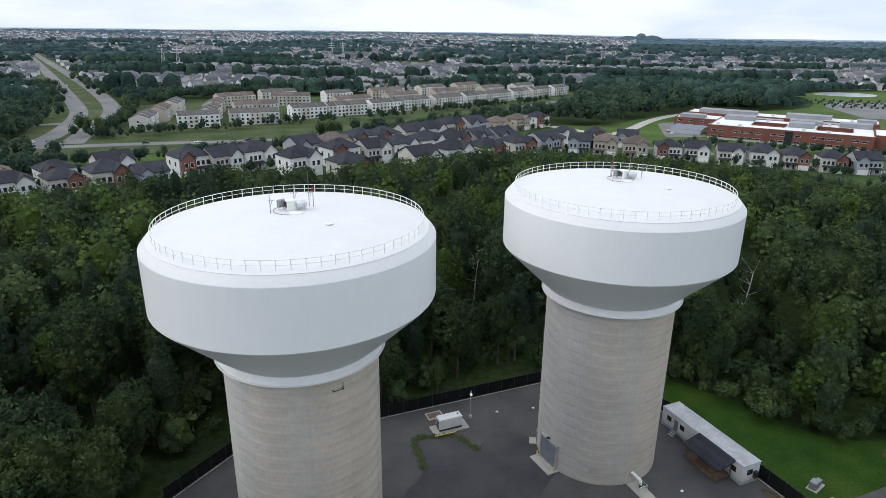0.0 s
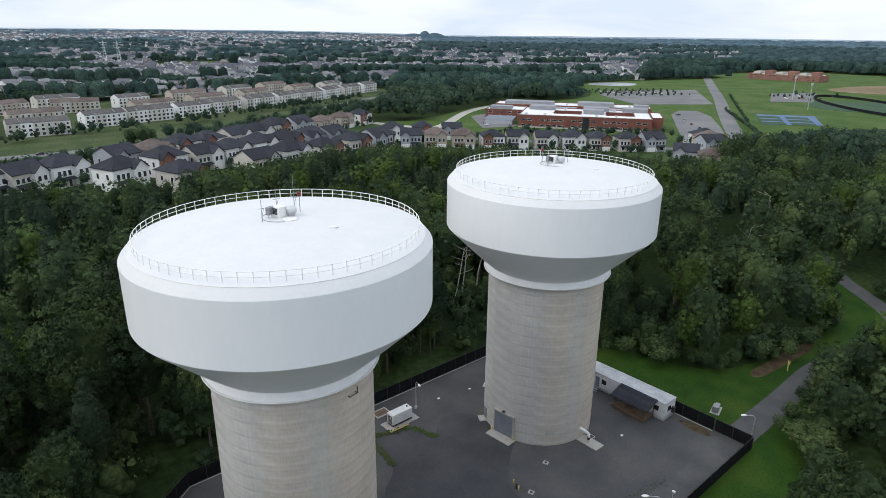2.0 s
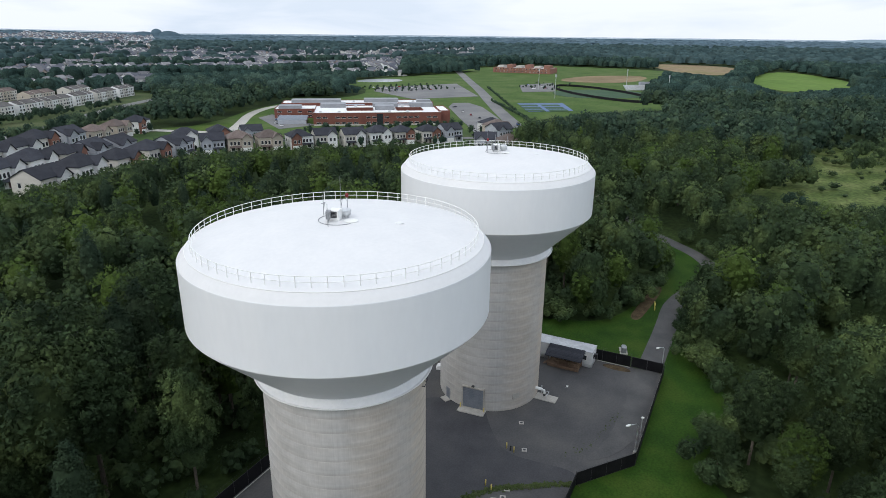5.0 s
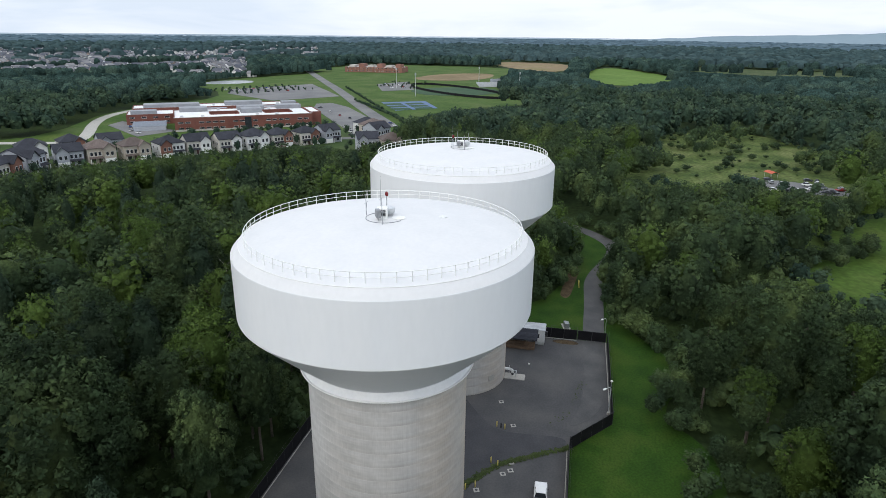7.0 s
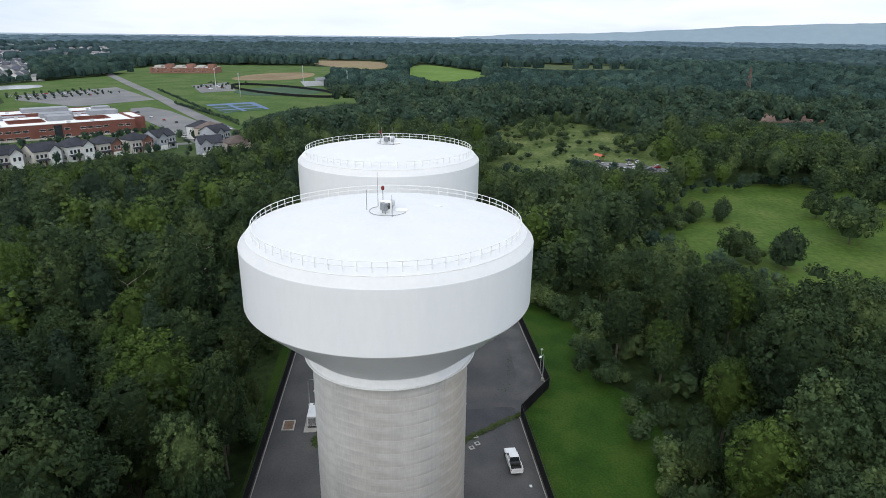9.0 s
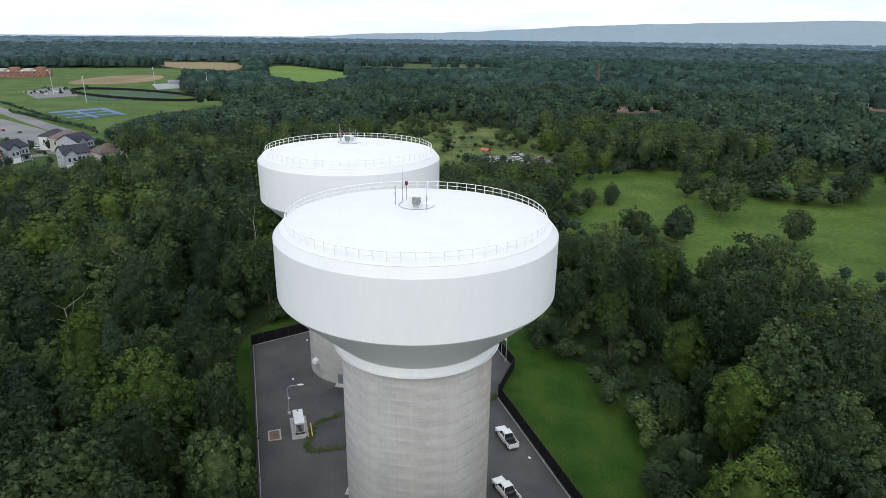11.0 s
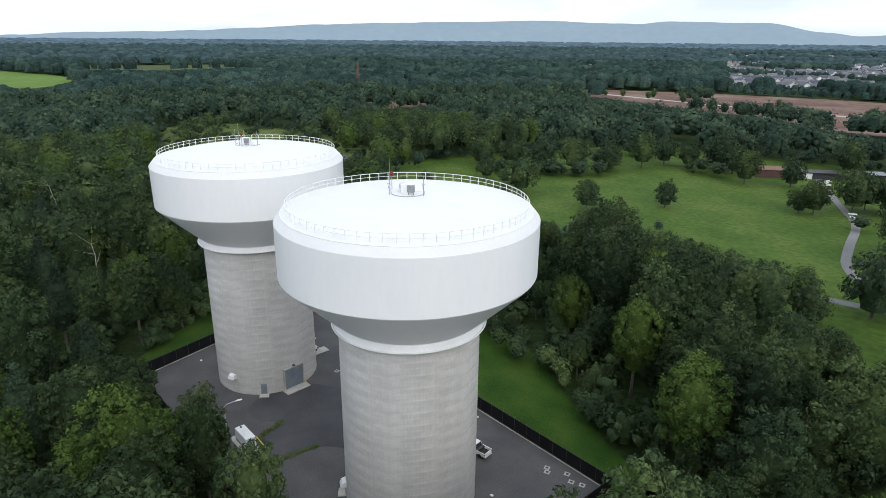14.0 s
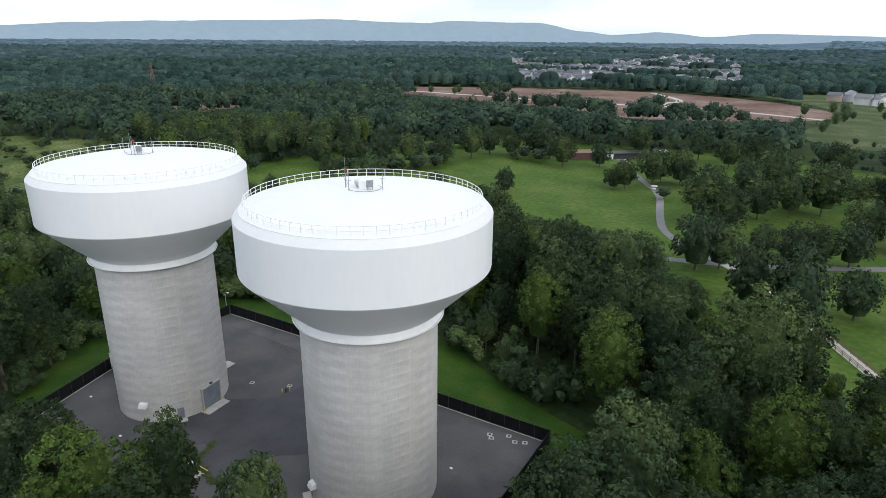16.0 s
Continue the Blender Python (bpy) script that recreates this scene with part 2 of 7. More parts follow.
M["car_white"] = surface("white_car_paint", [(0.72, 0.72, 0.72), (0.78, 0.78, 0.78)], 0.25, scale=1, fine=4, fine_amount=0.02)
M["car_dark"] = surface("dark_car_paint", [(0.02, 0.022, 0.03), (0.05, 0.05, 0.06)], 0.25, scale=1, fine=4, fine_amount=0.05)
M["car_red"] = surface("red_car_paint", [(0.30, 0.02, 0.02), (0.4, 0.03, 0.03)], 0.25, scale=1, fine=4, fine_amount=0.05)
M["car_blue"] = surface("blue_car_paint", [(0.03, 0.06, 0.18), (0.05, 0.09, 0.25)], 0.25, scale=1, fine=4, fine_amount=0.05)
M["car_silver"] = surface("silver_car_paint", [(0.36, 0.37, 0.39), (0.44, 0.45, 0.46)], 0.3, 0.4, scale=1, fine=4, fine_amount=0.03)
M["rubber"] = surface("black_rubber", [(0.012, 0.012, 0.012), (0.03, 0.03, 0.03)], 0.8, scale=4, fine=12)
M["door_grey"] = surface("grey_blue_door_paint", [(0.14, 0.165, 0.20), (0.19, 0.21, 0.245)], 0.5, scale=0.8, fine=5, fine_amount=0.08)
M["court_blue"] = surface("blue_court", [(0.07, 0.12, 0.24), (0.09, 0.15, 0.28)], 0.8, scale=0.05, fine=1, fine_amount=0.08)
M["turf"] = surface("dark_turf", [(0.045, 0.085, 0.05), (0.06, 0.10, 0.06)], 0.95, scale=0.02, fine=0.2, fine_amount=0.1, spec=0.1)
# pale base colour stands in for the sky mirrored in the water
M["pond"] = surface("sky_pale_pond", [(0.36, 0.39, 0.41), (0.46, 0.48, 0.49)], 0.2, scale=0.02, fine=0.2, fine_amount=0.1, spec=1.0)
M["bark_mulch"] = surface("weedy_verge", [(0.036, 0.052, 0.018), (0.055, 0.075, 0.026), (0.07, 0.078, 0.04)], 0.95, scale=0.6, fine=4, fine_amount=0.3, spec=0.1, bump=0.05)
# the ridge's blue-grey base colour carries the haze
M["ridge"] = surface("haze_blue_ridge", [(0.225, 0.292, 0.336), (0.242, 0.308, 0.350)], 1.0, scale=0.003, fine=0.02, fine_amount=0.03, spec=0.0)
M["steel_red"] = surface("red_lattice_steel", [(0.13, 0.065, 0.05), (0.17, 0.085, 0.065)], 0.6, scale=1, fine=4)
M["orange_roof"] = surface("orange_tarpaulin", [(0.45, 0.07, 0.03), (0.55, 0.1, 0.04)], 0.6, scale=1, fine=4)
M["maroon"] = surface("maroon_boards", [(0.08, 0.035, 0.04), (0.11, 0.05, 0.05)], 0.7, scale=0.4, fine=3)


def concrete_column():
    """Cast concrete: pour bands across, formwork lines down, tan belts to the south."""
    mat = surface("board_formed_concrete", [(0.45, 0.443, 0.428), (0.49, 0.483, 0.467), (0.53, 0.523, 0.506)], 0.9, scale=0.35, fine=2.2, fine_amount=0.04, spec=0.2, stretch=(0.7, 0.7, 0.7))
    n, l = mat.node_tree.nodes, mat.node_tree.links
    p = n["Principled BSDF"]
    old = p.inputs["Base Color"].links[0].from_socket
    co = n.new("ShaderNodeTexCoord")
    sep = n.new("ShaderNodeSeparateXYZ")
    l.new(co.outputs["Object"], sep.inputs["Vector"])
    comb = n.new("ShaderNodeMapping")                # round the column in radians, up it in metres
    comb.inputs["Scale"].default_value = (1 / 9.85, 1 / 9.85, 1.0)
    l.new(co.outputs["Object"], comb.inputs["Vector"])

    def band(scale, amount, detail=2.0):
        mp = n.new("ShaderNodeMapping")
        mp.inputs["Scale"].default_value = (scale[0], scale[0], scale[1])
        l.new(comb.outputs[0], mp.inputs["Vector"])
        t = n.new("ShaderNodeTexNoise")
        t.inputs["Scale"].default_value = 1.0
        t.inputs["Detail"].default_value = detail
        l.new(mp.outputs["Vector"], t.inputs["Vector"])
        r = n.new("ShaderNodeMapRange")
        r.inputs["From Min"].default_value, r.inputs["From Max"].default_value = 0.3, 0.7
        r.inputs["To Min"].default_value, r.inputs["To Max"].default_value = 1 - amount, 1 + amount
        l.new(t.outputs["Fac"], r.inputs["Value"])
        return r.outputs["Result"]
    prod = None
    for s in (band((0.6, 0.5), 0.06), band((1.6, 1.3), 0.085, 3.0), band((1.1, 3.0), 0.045), band((60, 0.7), 0.045, 1.0), band((5, 1.4), 0.04)):
        if prod is None:
            prod = s
        else:
            m = n.new("ShaderNodeMath")
            m.operation = "MULTIPLY"
            l.new(prod, m.inputs[0])
            l.new(s, m.inputs[1])
            prod = m.outputs[0]
    mul = n.new("ShaderNodeVectorMath")
    mul.operation = "SCALE"
    l.new(old, mul.inputs[0])
    l.new(prod, mul.inputs["Scale"])
    warm = n.new("ShaderNodeMix")                    # warm tan tint in uneven belts, strongest on the south side
    warm.data_type, warm.blend_type = "RGBA", "MULTIPLY"
    warm.inputs["B"].default_value = (1.0, 0.90, 0.79, 1)
    tan_mask = n.new("ShaderNodeMapRange")
    tan_mask.inputs["From Min"].default_value, tan_mask.inputs["From Max"].default_value = 0.84, 1.06
    l.new(band((0.8, 0.22), 0.2, 3.0), tan_mask.inputs["Value"])
    south = n.new("ShaderNodeMapRange")
    south.inputs["From Min"].default_value, south.inputs["From Max"].default_value = 6.0, -8.0
    l.new(sep.outputs["Y"], south.inputs["Value"])
    both = n.new("ShaderNodeMath")
    both.operation = "MULTIPLY"
    l.new(tan_mask.outputs["Result"], both.inputs[0])
    l.new(south.outputs["Result"], both.inputs[1])
    l.new(both.outputs[0], warm.inputs["Factor"])
    l.new(mul.outputs["Vector"], warm.inputs["A"])
    l.new(warm.outputs["Result"], p.inputs["Base Color"])
    return mat


M["column"] = concrete_column()


# ---- mesh helpers ----
def mesh_from(name, verts, faces, mat, smooth=False):
    me = bpy.data.meshes.new(name)
    me.from_pydata([tuple(v) for v in verts], [], faces)
    me.materials.append(mat)
    if smooth:
        me.polygons.foreach_set("use_smooth", [True] * len(me.polygons))
    me.update()
    return me


def big_mesh(name, verts, faces, mats, index=None, smooth=None):
    """A mesh from arrays: verts (n, 3), faces (m, k)."""
    me = bpy.data.meshes.new(name)
    m, k = faces.shape
    me.vertices.add(len(verts))
    me.vertices.foreach_set("co", np.ascontiguousarray(verts, np.float32).ravel())
    me.loops.add(m * k)
    me.loops.foreach_set("vertex_index", np.ascontiguousarray(faces, np.int32).ravel())
    me.polygons.add(m)
    me.polygons.foreach_set("loop_start", np.arange(0, m * k, k, dtype=np.int32))
    for mat in mats:
        me.materials.append(mat)
    if index is not None:
        me.polygons.foreach_set("material_index", np.ascontiguousarray(index, np.int32))
    if smooth is not None:
        me.polygons.foreach_set("use_smooth", np.ascontiguousarray(smooth, bool))
    me.update(calc_edges=True)
    return me


def thing(name, m, label="", category="", group="", kind=""):
    ob = new(name)
    ob.empty_display_size = 0.5
    ob.matrix_basis = m
    return tagged(ob, label, category, group, kind)


def child(name, me, parent, m=None, label=""):
    ob = new(name, me)
    ob.parent = parent
    if m is not None:
        ob.matrix_basis = m
    return tagged(ob, label)


def part(name, bm, material, parent, label="", m=None, smooth=False):
    me = bpy.data.meshes.new(name)
    bm.to_mesh(me)
    bm.free()
    me.materials.append(material)
    if smooth:
        me.polygons.foreach_set("use_smooth", [True] * len(me.polygons))
    ob = new(name, me)
    if parent is not None:
        ob.parent = parent
    if m is not None:
        ob.matrix_basis = m
    return tagged(ob, label)


def box_bm(boxes, bevel=0.0, bm=None):
    """Boxes (x0, y0, z0, x1, y1, z1) joined."""
    bm = bm or bmesh.new()
    for x0, y0, z0, x1, y1, z1 in boxes:
        bmesh.ops.create_cube(bm, size=1, matrix=Matrix.LocRotScale(((x0 + x1) / 2, (y0 + y1) / 2, (z0 + z1) / 2), None, (abs(x1 - x0), abs(y1 - y0), abs(z1 - z0))))
    if bevel:
        bmesh.ops.bevel(bm, geom=list(bm.edges), offset=bevel, segments=1, affect="EDGES")
    return bm


def rod_bm(rods, seg=8, bm=None):
    """Round rods (a, b, radius at a, radius at b) joined."""
    bm = bm or bmesh.new()
    for a, b, r0, r1 in rods:
        a, b = Vector(a), Vector(b)
        d = b - a
        q = d.to_track_quat("Z", "Y").to_matrix().to_4x4()
        bmesh.ops.create_cone(bm, cap_ends=True, segments=seg, radius1=r0, radius2=r1, depth=d.length, matrix=Matrix.Translation((a + b) / 2) @ q)
    return bm


def lathe_bm(profile, seg=96, a0=0.0, a1=math.tau, bm=None, crease=None):
    """Turn a profile of (radius, height) round z; corners sharper than crease degrees stay hard."""
    bm = bm or bmesh.new()
    closed = a1 - a0 > math.tau - 1e-6
    rings = []
    count = seg if closed else seg + 1
    for r, z in profile:
        if r < 1e-6:
            rings.append([bm.verts.new((0, 0, z))])
        else:
            rings.append([bm.verts.new((r * math.cos(a0 + (a1 - a0) * i / seg), r * math.sin(a0 + (a1 - a0) * i / seg), z)) for i in range(count)])
    for p, q in zip(rings, rings[1:]):
        for i in range(seg):
            j = (i + 1) % count
            if len(p) == 1 and len(q) == 1:
                continue
            if len(p) == 1:
                bm.faces.new((p[0], q[j], q[i]))
            elif len(q) == 1:
                bm.faces.new((p[i], p[j], q[0]))
            else:
                bm.faces.new((p[i], p[j], q[j], q[i]))
    if crease is not None:
        for k in range(1, len(profile) - 1):
            d0 = Vector(profile[k]) - Vector(profile[k - 1])
            d1 = Vector(profile[k + 1]) - Vector(profile[k])
            if len(rings[k]) > 1 and math.degrees(d0.angle(d1)) > crease:
                for i in range(seg):
                    bm.edges.get((rings[k][i], rings[k][(i + 1) % count])).smooth = False
    return bm


def slab_bm(outline, z0, z1):
    """A flat slab over an outline given anticlockwise."""
    bm = bmesh.new()
    top = [bm.verts.new((x, y, z1)) for x, y in outline]
    low = [bm.verts.new((x, y, z0)) for x, y in outline]
    cap = bm.faces.new(top)
    for i in range(len(top)):
        j = (i + 1) % len(top)
        bm.faces.new((low[i], low[j], top[j], top[i]))
    bm.normal_update()
    bmesh.ops.triangulate(bm, faces=[cap], ngon_method="EAR_CLIP")
    return bm


def ccw(pts):
    a = sum(p[0] * q[1] - q[0] * p[1] for p, q in zip(pts, pts[1:] + pts[:1]))
    return pts if a > 0 else pts[::-1]


def rounded(pts, steps=4):
    """A closed outline smoothed by cutting its corners."""
    for _ in range(steps):
        out = []
        for p, q in zip(pts, pts[1:] + pts[:1]):
            out.append((p[0] * 0.75 + q[0] * 0.25, p[1] * 0.75 + q[1] * 0.25))
            out.append((p[0] * 0.25 + q[0] * 0.75, p[1] * 0.25 + q[1] * 0.75))
        pts = out
    return pts


def smooth_line(pts, steps=3):
    for _ in range(steps):
        out = [pts[0]]
        for p, q in zip(pts, pts[1:]):
            out.append((p[0] * 0.75 + q[0] * 0.25, p[1] * 0.75 + q[1] * 0.25))
            out.append((p[0] * 0.25 + q[0] * 0.75, p[1] * 0.25 + q[1] * 0.75))
        pts = out + [pts[-1]]
    return pts


def ribbon_outline(pts, width):
    """The outline of a strip along a line."""
    left, right = [], []
    for i, p in enumerate(pts):
        a, b = Vector(pts[max(0, i - 1)]), Vector(pts[min(len(pts) - 1, i + 1)])
        d = (b - a).normalized()
        nrm = Vector((-d.y, d.x)) * width / 2
        left.append((p[0] + nrm.x, p[1] + nrm.y))
        right.append((p[0] - nrm.x, p[1] - nrm.y))
    return left, right


def strip(name, pts, width, z0, z1, mat, label, category, smooth=3):
    pts = smooth_line(pts, smooth) if smooth else pts
    left, right = ribbon_outline(pts, width)
    bm = bmesh.new()
    rows = []
    for a, b in zip(left, right):
        rows.append([bm.verts.new((*a, z0)), bm.verts.new((*a, z1)), bm.verts.new((*b, z1)), bm.verts.new((*b, z0))])
    for p, q in zip(rows, rows[1:]):
        for i in range(3):
            bm.faces.new((p[i], q[i], q[i + 1], p[i + 1]))
    bmesh.ops.recalc_face_normals(bm, faces=list(bm.faces))
    return tagged(part(name, bm, mat, None), label, category, kind="structure")


def patch(name, pts, z0, z1, mat, label, category, steps=3):
    pts = ccw(list(pts))
    if steps:
        pts = rounded(pts, steps)
    return tagged(part(name, slab_bm(pts, z0, z1), mat, None), label, category, kind="structure")


def inside(px, py, poly):
    """Which of the points lie in the polygon (arrays)."""
    res = np.zeros(px.shape, bool)
    for (x0, y0), (x1, y1) in zip(poly, poly[1:] + poly[:1]):
        if y0 == y1:
            continue
        hit = ((y0 > py) != (y1 > py)) & (px < (x1 - x0) * (py - y0) / (y1 - y0) + x0)
        res ^= hit
    return res

# ---- ground, yard, roads, fields ----
def rise(px, py):
    """Height of the land: flat round the towers, swelling gently towards the horizon."""
    k = np.clip((np.hypot(px, np.asarray(py) - 60) - 2050) / 2900, 0, 1)
    east = np.clip((np.degrees(np.arctan2(px, np.asarray(py) - 60)) - 26) / 18, 0, 1)
    return (52 - 24 * east * east * (3 - 2 * east)) * k * k * (3 - 2 * k)


bm = bmesh.new()
prev = None
for r in (0, 60, 150, 300, 600, 1200, 2000, 2300, 2600, 2900, 3200, 3500, 3800, 4100, 4400, 4700, 5000, 5400, 6500):
    ring = [bm.verts.new((0, 0, 0))] if r == 0 else [bm.verts.new((r * math.cos(a * math.tau / 64), 60 + r * math.sin(a * math.tau / 64), float(rise(r * math.cos(a * math.tau / 64), 60 + r * math.sin(a * math.tau / 64))) - (2.0 if r > 2000 else 0.0))) for a in range(64)]
    if prev:
        for i in range(64):
            j = (i + 1) % 64
            bm.faces.new((prev[0], ring[i], ring[j]) if len(prev) == 1 else (prev[i], ring[i], ring[j], prev[j]))
    else:
        ring[0].co = (0, 60, 0)
    prev = ring
# ground past 2900 m takes the woods colour with the haze in it
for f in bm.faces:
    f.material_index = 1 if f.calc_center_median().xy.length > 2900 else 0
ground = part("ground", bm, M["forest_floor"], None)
ground.data.materials.append(M["horizon_haze_leaf"])
tagged(ground, "dark green wooded ground, haze-tinted towards the horizon", "ground", kind="structure")

YARD = [(-8.6, 49.8), (38.0, 49.8), (47.3, 42.3), (80.0, 42.3), (79.8, 73.0), (73.8, 95.2), (3.2, 95.7), (-8.6, 86.6)]
patch("pavement_gravel_yard", YARD, -0.2, 0.05, M["gravel"], "grey gravel yard around the two water towers", "yard", 0)

LAWN = [(-24, 52), (-14, 44), (-3, 41), (4, 38), (16, 32), (23, 27.5), (32, 25), (44, 26), (51, 32.5), (58, 31.5), (64, 26.5), (71, 26), (82, 33), (91, 38.6), (100, 41.6), (112, 42.2), (124, 41.0), (138, 35.5), (152, 34.5), (166, 41), (176, 52), (186, 62),
        (180, 67), (168, 59), (150, 54), (136, 50), (118, 53), (104, 57), (98, 62), (95, 73), (90, 82), (84, 91), (77, 98.5), (48, 98.5), (42, 97), (2, 96.8), (-12, 88), (-14, 64)]
patch("ground_lawn", LAWN, -0.2, 0.03, M["lawn"], "mown green lawn along the black fence", "lawn", 2)

# darker asphalt drive through the yard, worn edge against the gravel
drive = [(41.5, 50.5), (40.6, 58.6), (40.8, 62.4), (43.5, 65.5), (47.5, 68.5), (51, 70.6), (51.5, 79.5),
         (48, 84.0), (44, 83.5), (40.8, 80.2), (39.2, 85.6), (31.6, 87.4), (30.8, 84), (30.6, 78), (24, 74), (24, 66), (29, 62.5), (32.2, 60.2), (35.6, 54.6), (38.6, 50.4)]
patch("pavement_drive", drive, -0.1, 0.075, M["asphalt_dark"], "dark asphalt drive between the towers", "drive", 2)
lane_line = smooth_line([(80, 45.6), (70, 45.2), (58, 45.2), (50, 46.6), (45.2, 49.6)], 3)
lane_l, lane_r = ribbon_outline(lane_line, 1.0)
lane_out = []
for pts_, back in ((lane_l, 1), (lane_r, -1)):
    row_ = []
    for k, ((cx, cy), (ex, ey)) in enumerate(zip(lane_line, pts_)):
        f_ = k / (len(lane_line) - 1)
        w_ = 4.4 * (1 - max(0.0, (f_ - 0.5) / 0.5) ** 1.4) * (1 + 0.06 * math.sin(k * 1.7)) + 0.1
        row_.append((cx + (ex - cx) * w_, cy + (ey - cy) * w_))
    lane_out += row_[::back]
patch("pavement_lane", lane_out, -0.1, 0.08, M["lane"], "worn grey lane from the gate", "lane", 0)

ROAD_GATE = [(80.3, 45.4), (90, 45.2), (104, 45.0), (118, 45.4), (129, 42.6), (140, 38.6), (152, 37.6), (163, 43), (172, 52), (182, 62), (198, 72)]
strip("road_gate", ROAD_GATE, 5.0, -0.1, 0.08, M["lane"], "narrow grey access road through the lawn", "road")

MEADOW = [(131, -15), (200, -58), (212, -112), (190, -150), (166, -228), (130, -246), (92, -248), (20, -262), (-60, -250), (-120, -220), (-135, -120), (-130, -20), (-90, 14), (-62, 6),
          (-50, -2), (-24, -22), (-8, -45), (0, -66), (5, -84), (27, -80), (65, -84), (91, -42), (119, -33)]
def widened(pts, by):
    """An outline pushed outwards, so that the grass runs in under the trees round it."""
    pts = ccw(list(pts))
    out = []
    for a, b, c in zip(pts[-1:] + pts[:-1], pts, pts[1:] + pts[:1]):
        d = (Vector(c) - Vector(a)).normalized() * by
        out.append((b[0] + d.y, b[1] - d.x))
    return out


patch("ground_meadow", widened(MEADOW, 15), -0.2, 0.05, M["meadow"], "open green meadow with scattered trees", "meadow", 2)
SCRUB = [(271, 30), (252, 12), (262, -28), (250, -52), (246, -72), (290, -96), (320, -95), (433, -70), (440, -40), (375, 10), (347, -6), (300, 22)]
patch("ground_scrub", widened(SCRUB, 12), -0.2, 0.06, M["scrub"], "rough grassy clearing with bushes", "clearing", 2)
patch("ground_salvage_yard", [(283, -40), (255, -30), (247, -70), (262, -74)], -0.1, 0.12, M["asphalt"], "dusty parking patch in the clearing", "yard", 2)

HOUSING = [(-95, 286), (-60, 280), (-20, 294), (30, 312), (50, 292), (80, 284), (110, 293), (192, 306), (213, 297), (258, 258), (306, 205), (296, 170), (335, 162), (372, 172), (400, 225),
           (330, 305), (270, 352), (262, 420), (200, 420), (100, 395), (-10, 395), (-90, 372)]
SCHOOL = [(330, 160), (440, 190), (530, 170), (600, 90), (720, 150), (880, 180), (1120, 180), (1310, 200), (1330, 520), (1060, 570), (1030, 490), (860, 545), (760, 565), (690, 560), (640, 480),
          (560, 430), (470, 440), (420, 452), (300, 400), (262, 420), (262, 350), (300, 300), (390, 230)]
CORRIDOR = [(-110, 372), (-10, 395), (100, 395), (200, 420), (262, 452), (330, 525), (440, 600), (450, 650), (420, 690), (310, 715), (160, 688), (-30, 655), (-40, 620), (-62, 760), (-140, 1160),
            (-320, 2080), (-345, 2080), (-172, 1030), (-104, 680), (-96, 500)]
patch("ground_housing", HOUSING, -0.2, 0.05, M["field"], "green verges and gardens of the housing estate", "grass", 1)
patch("ground_school", SCHOOL, -0.2, 0.08, M["school_grass"], "green school grounds and sports fields", "grass", 1)
patch("ground_corridor", CORRIDOR, -0.2, 0.07, M["rough_grass"], "green verges along the highway", "grass", 0)
TAN = [(1600, 300), (1540, 72), (1153, 86), (1266, 203)]
GREEN = [(1081, 55), (1451, 8), (1072, -113), (833, 2)]
STRIPS = [(1290, -150), (1480, -180), (1400, -480), (1225, -480), (1200, -270)]
DIRT = [(560, -505), (400, -640), (156, -720), (22, -670), (-60, -560), (-36, -485), (29, -440), (111, -405), (185, -465), (239, -460), (400, -500)]
DIRT_SMALL = [(440, -225), (500, -240), (490, -310), (450, -300)]
GREEN_YARD = [(70, -770), (0, -790), (-160, -800), (-220, -600), (-170, -400), (-70, -330), (-34, -350), (-24, -410), (-50, -485), (-60, -560), (-20, -660)]
patch("ground_stubble", TAN, -0.2, 0.3, M["dry_field"], "dry tan stubble field", "field", 2)
patch("ground_far_field", widened(GREEN, 8), -0.2, 0.3, M["crop"], "bright green distant field", "field", 2)
patch("ground_far_strips", STRIPS, -0.2, 0.3, M["rough_grass"], "pale green field strips between woods", "field", 2)
patch("ground_building_site", DIRT, -0.2, 0.3, M["red_soil"], "bare red soil of a building site", "building site", 1)
patch("ground_soil_heap", widened(DIRT_SMALL, 8), -0.2, 0.3, M["red_soil"], "small patch of bare red soil in the woods", "building site", 1)
patch("ground_green_yard", GREEN_YARD, -0.2, 0.35, M["rough_grass"], "rough green grass beside the building site", "grass", 1)
patch("ground_site_grass", [(185, -520), (140, -470), (215, -500), (230, -540)], -0.1, 0.5, M["meadow"], "green grass island in the building site", "grass", 2)
FAR_FIELD = [(520, 1450), (300, 1330), (420, 1250), (700, 1330)]
patch("ground_estate_field", FAR_FIELD, -0.2, 0.4, M["meadow"], "green field beyond the estate", "field", 2)

strip("road_highway_west", [(-350, 2050), (-327, 1931), (-152, 1033), (-86, 679), (-72, 588), (-74, 494), (-84, 435)], 14, -0.1, 0.30, M["asphalt"], "pale grey highway carriageway", "road")
strip("road_highway_east", [(-333, 2050), (-312, 1931), (-138, 1100), (-70, 760), (-48, 608), (-54, 547), (-62, 440)], 14, -0.1, 0.32, M["asphalt"], "pale grey highway carriageway", "road")
CROSS = [(-200, 440), (-84, 432), (-22, 428), (27, 418), (68, 415), (119, 431), (236, 482), (314, 540), (420, 590), (560, 620)]
strip("road_cross", CROSS, 11, -0.1, 0.25, M["asphalt"], "grey two lane road past the estate", "road")
strip("road_side", [(-400, 560), (-140, 530), (-78, 540)], 9, -0.1, 0.26, M["asphalt"], "grey side road joining the highway", "road")
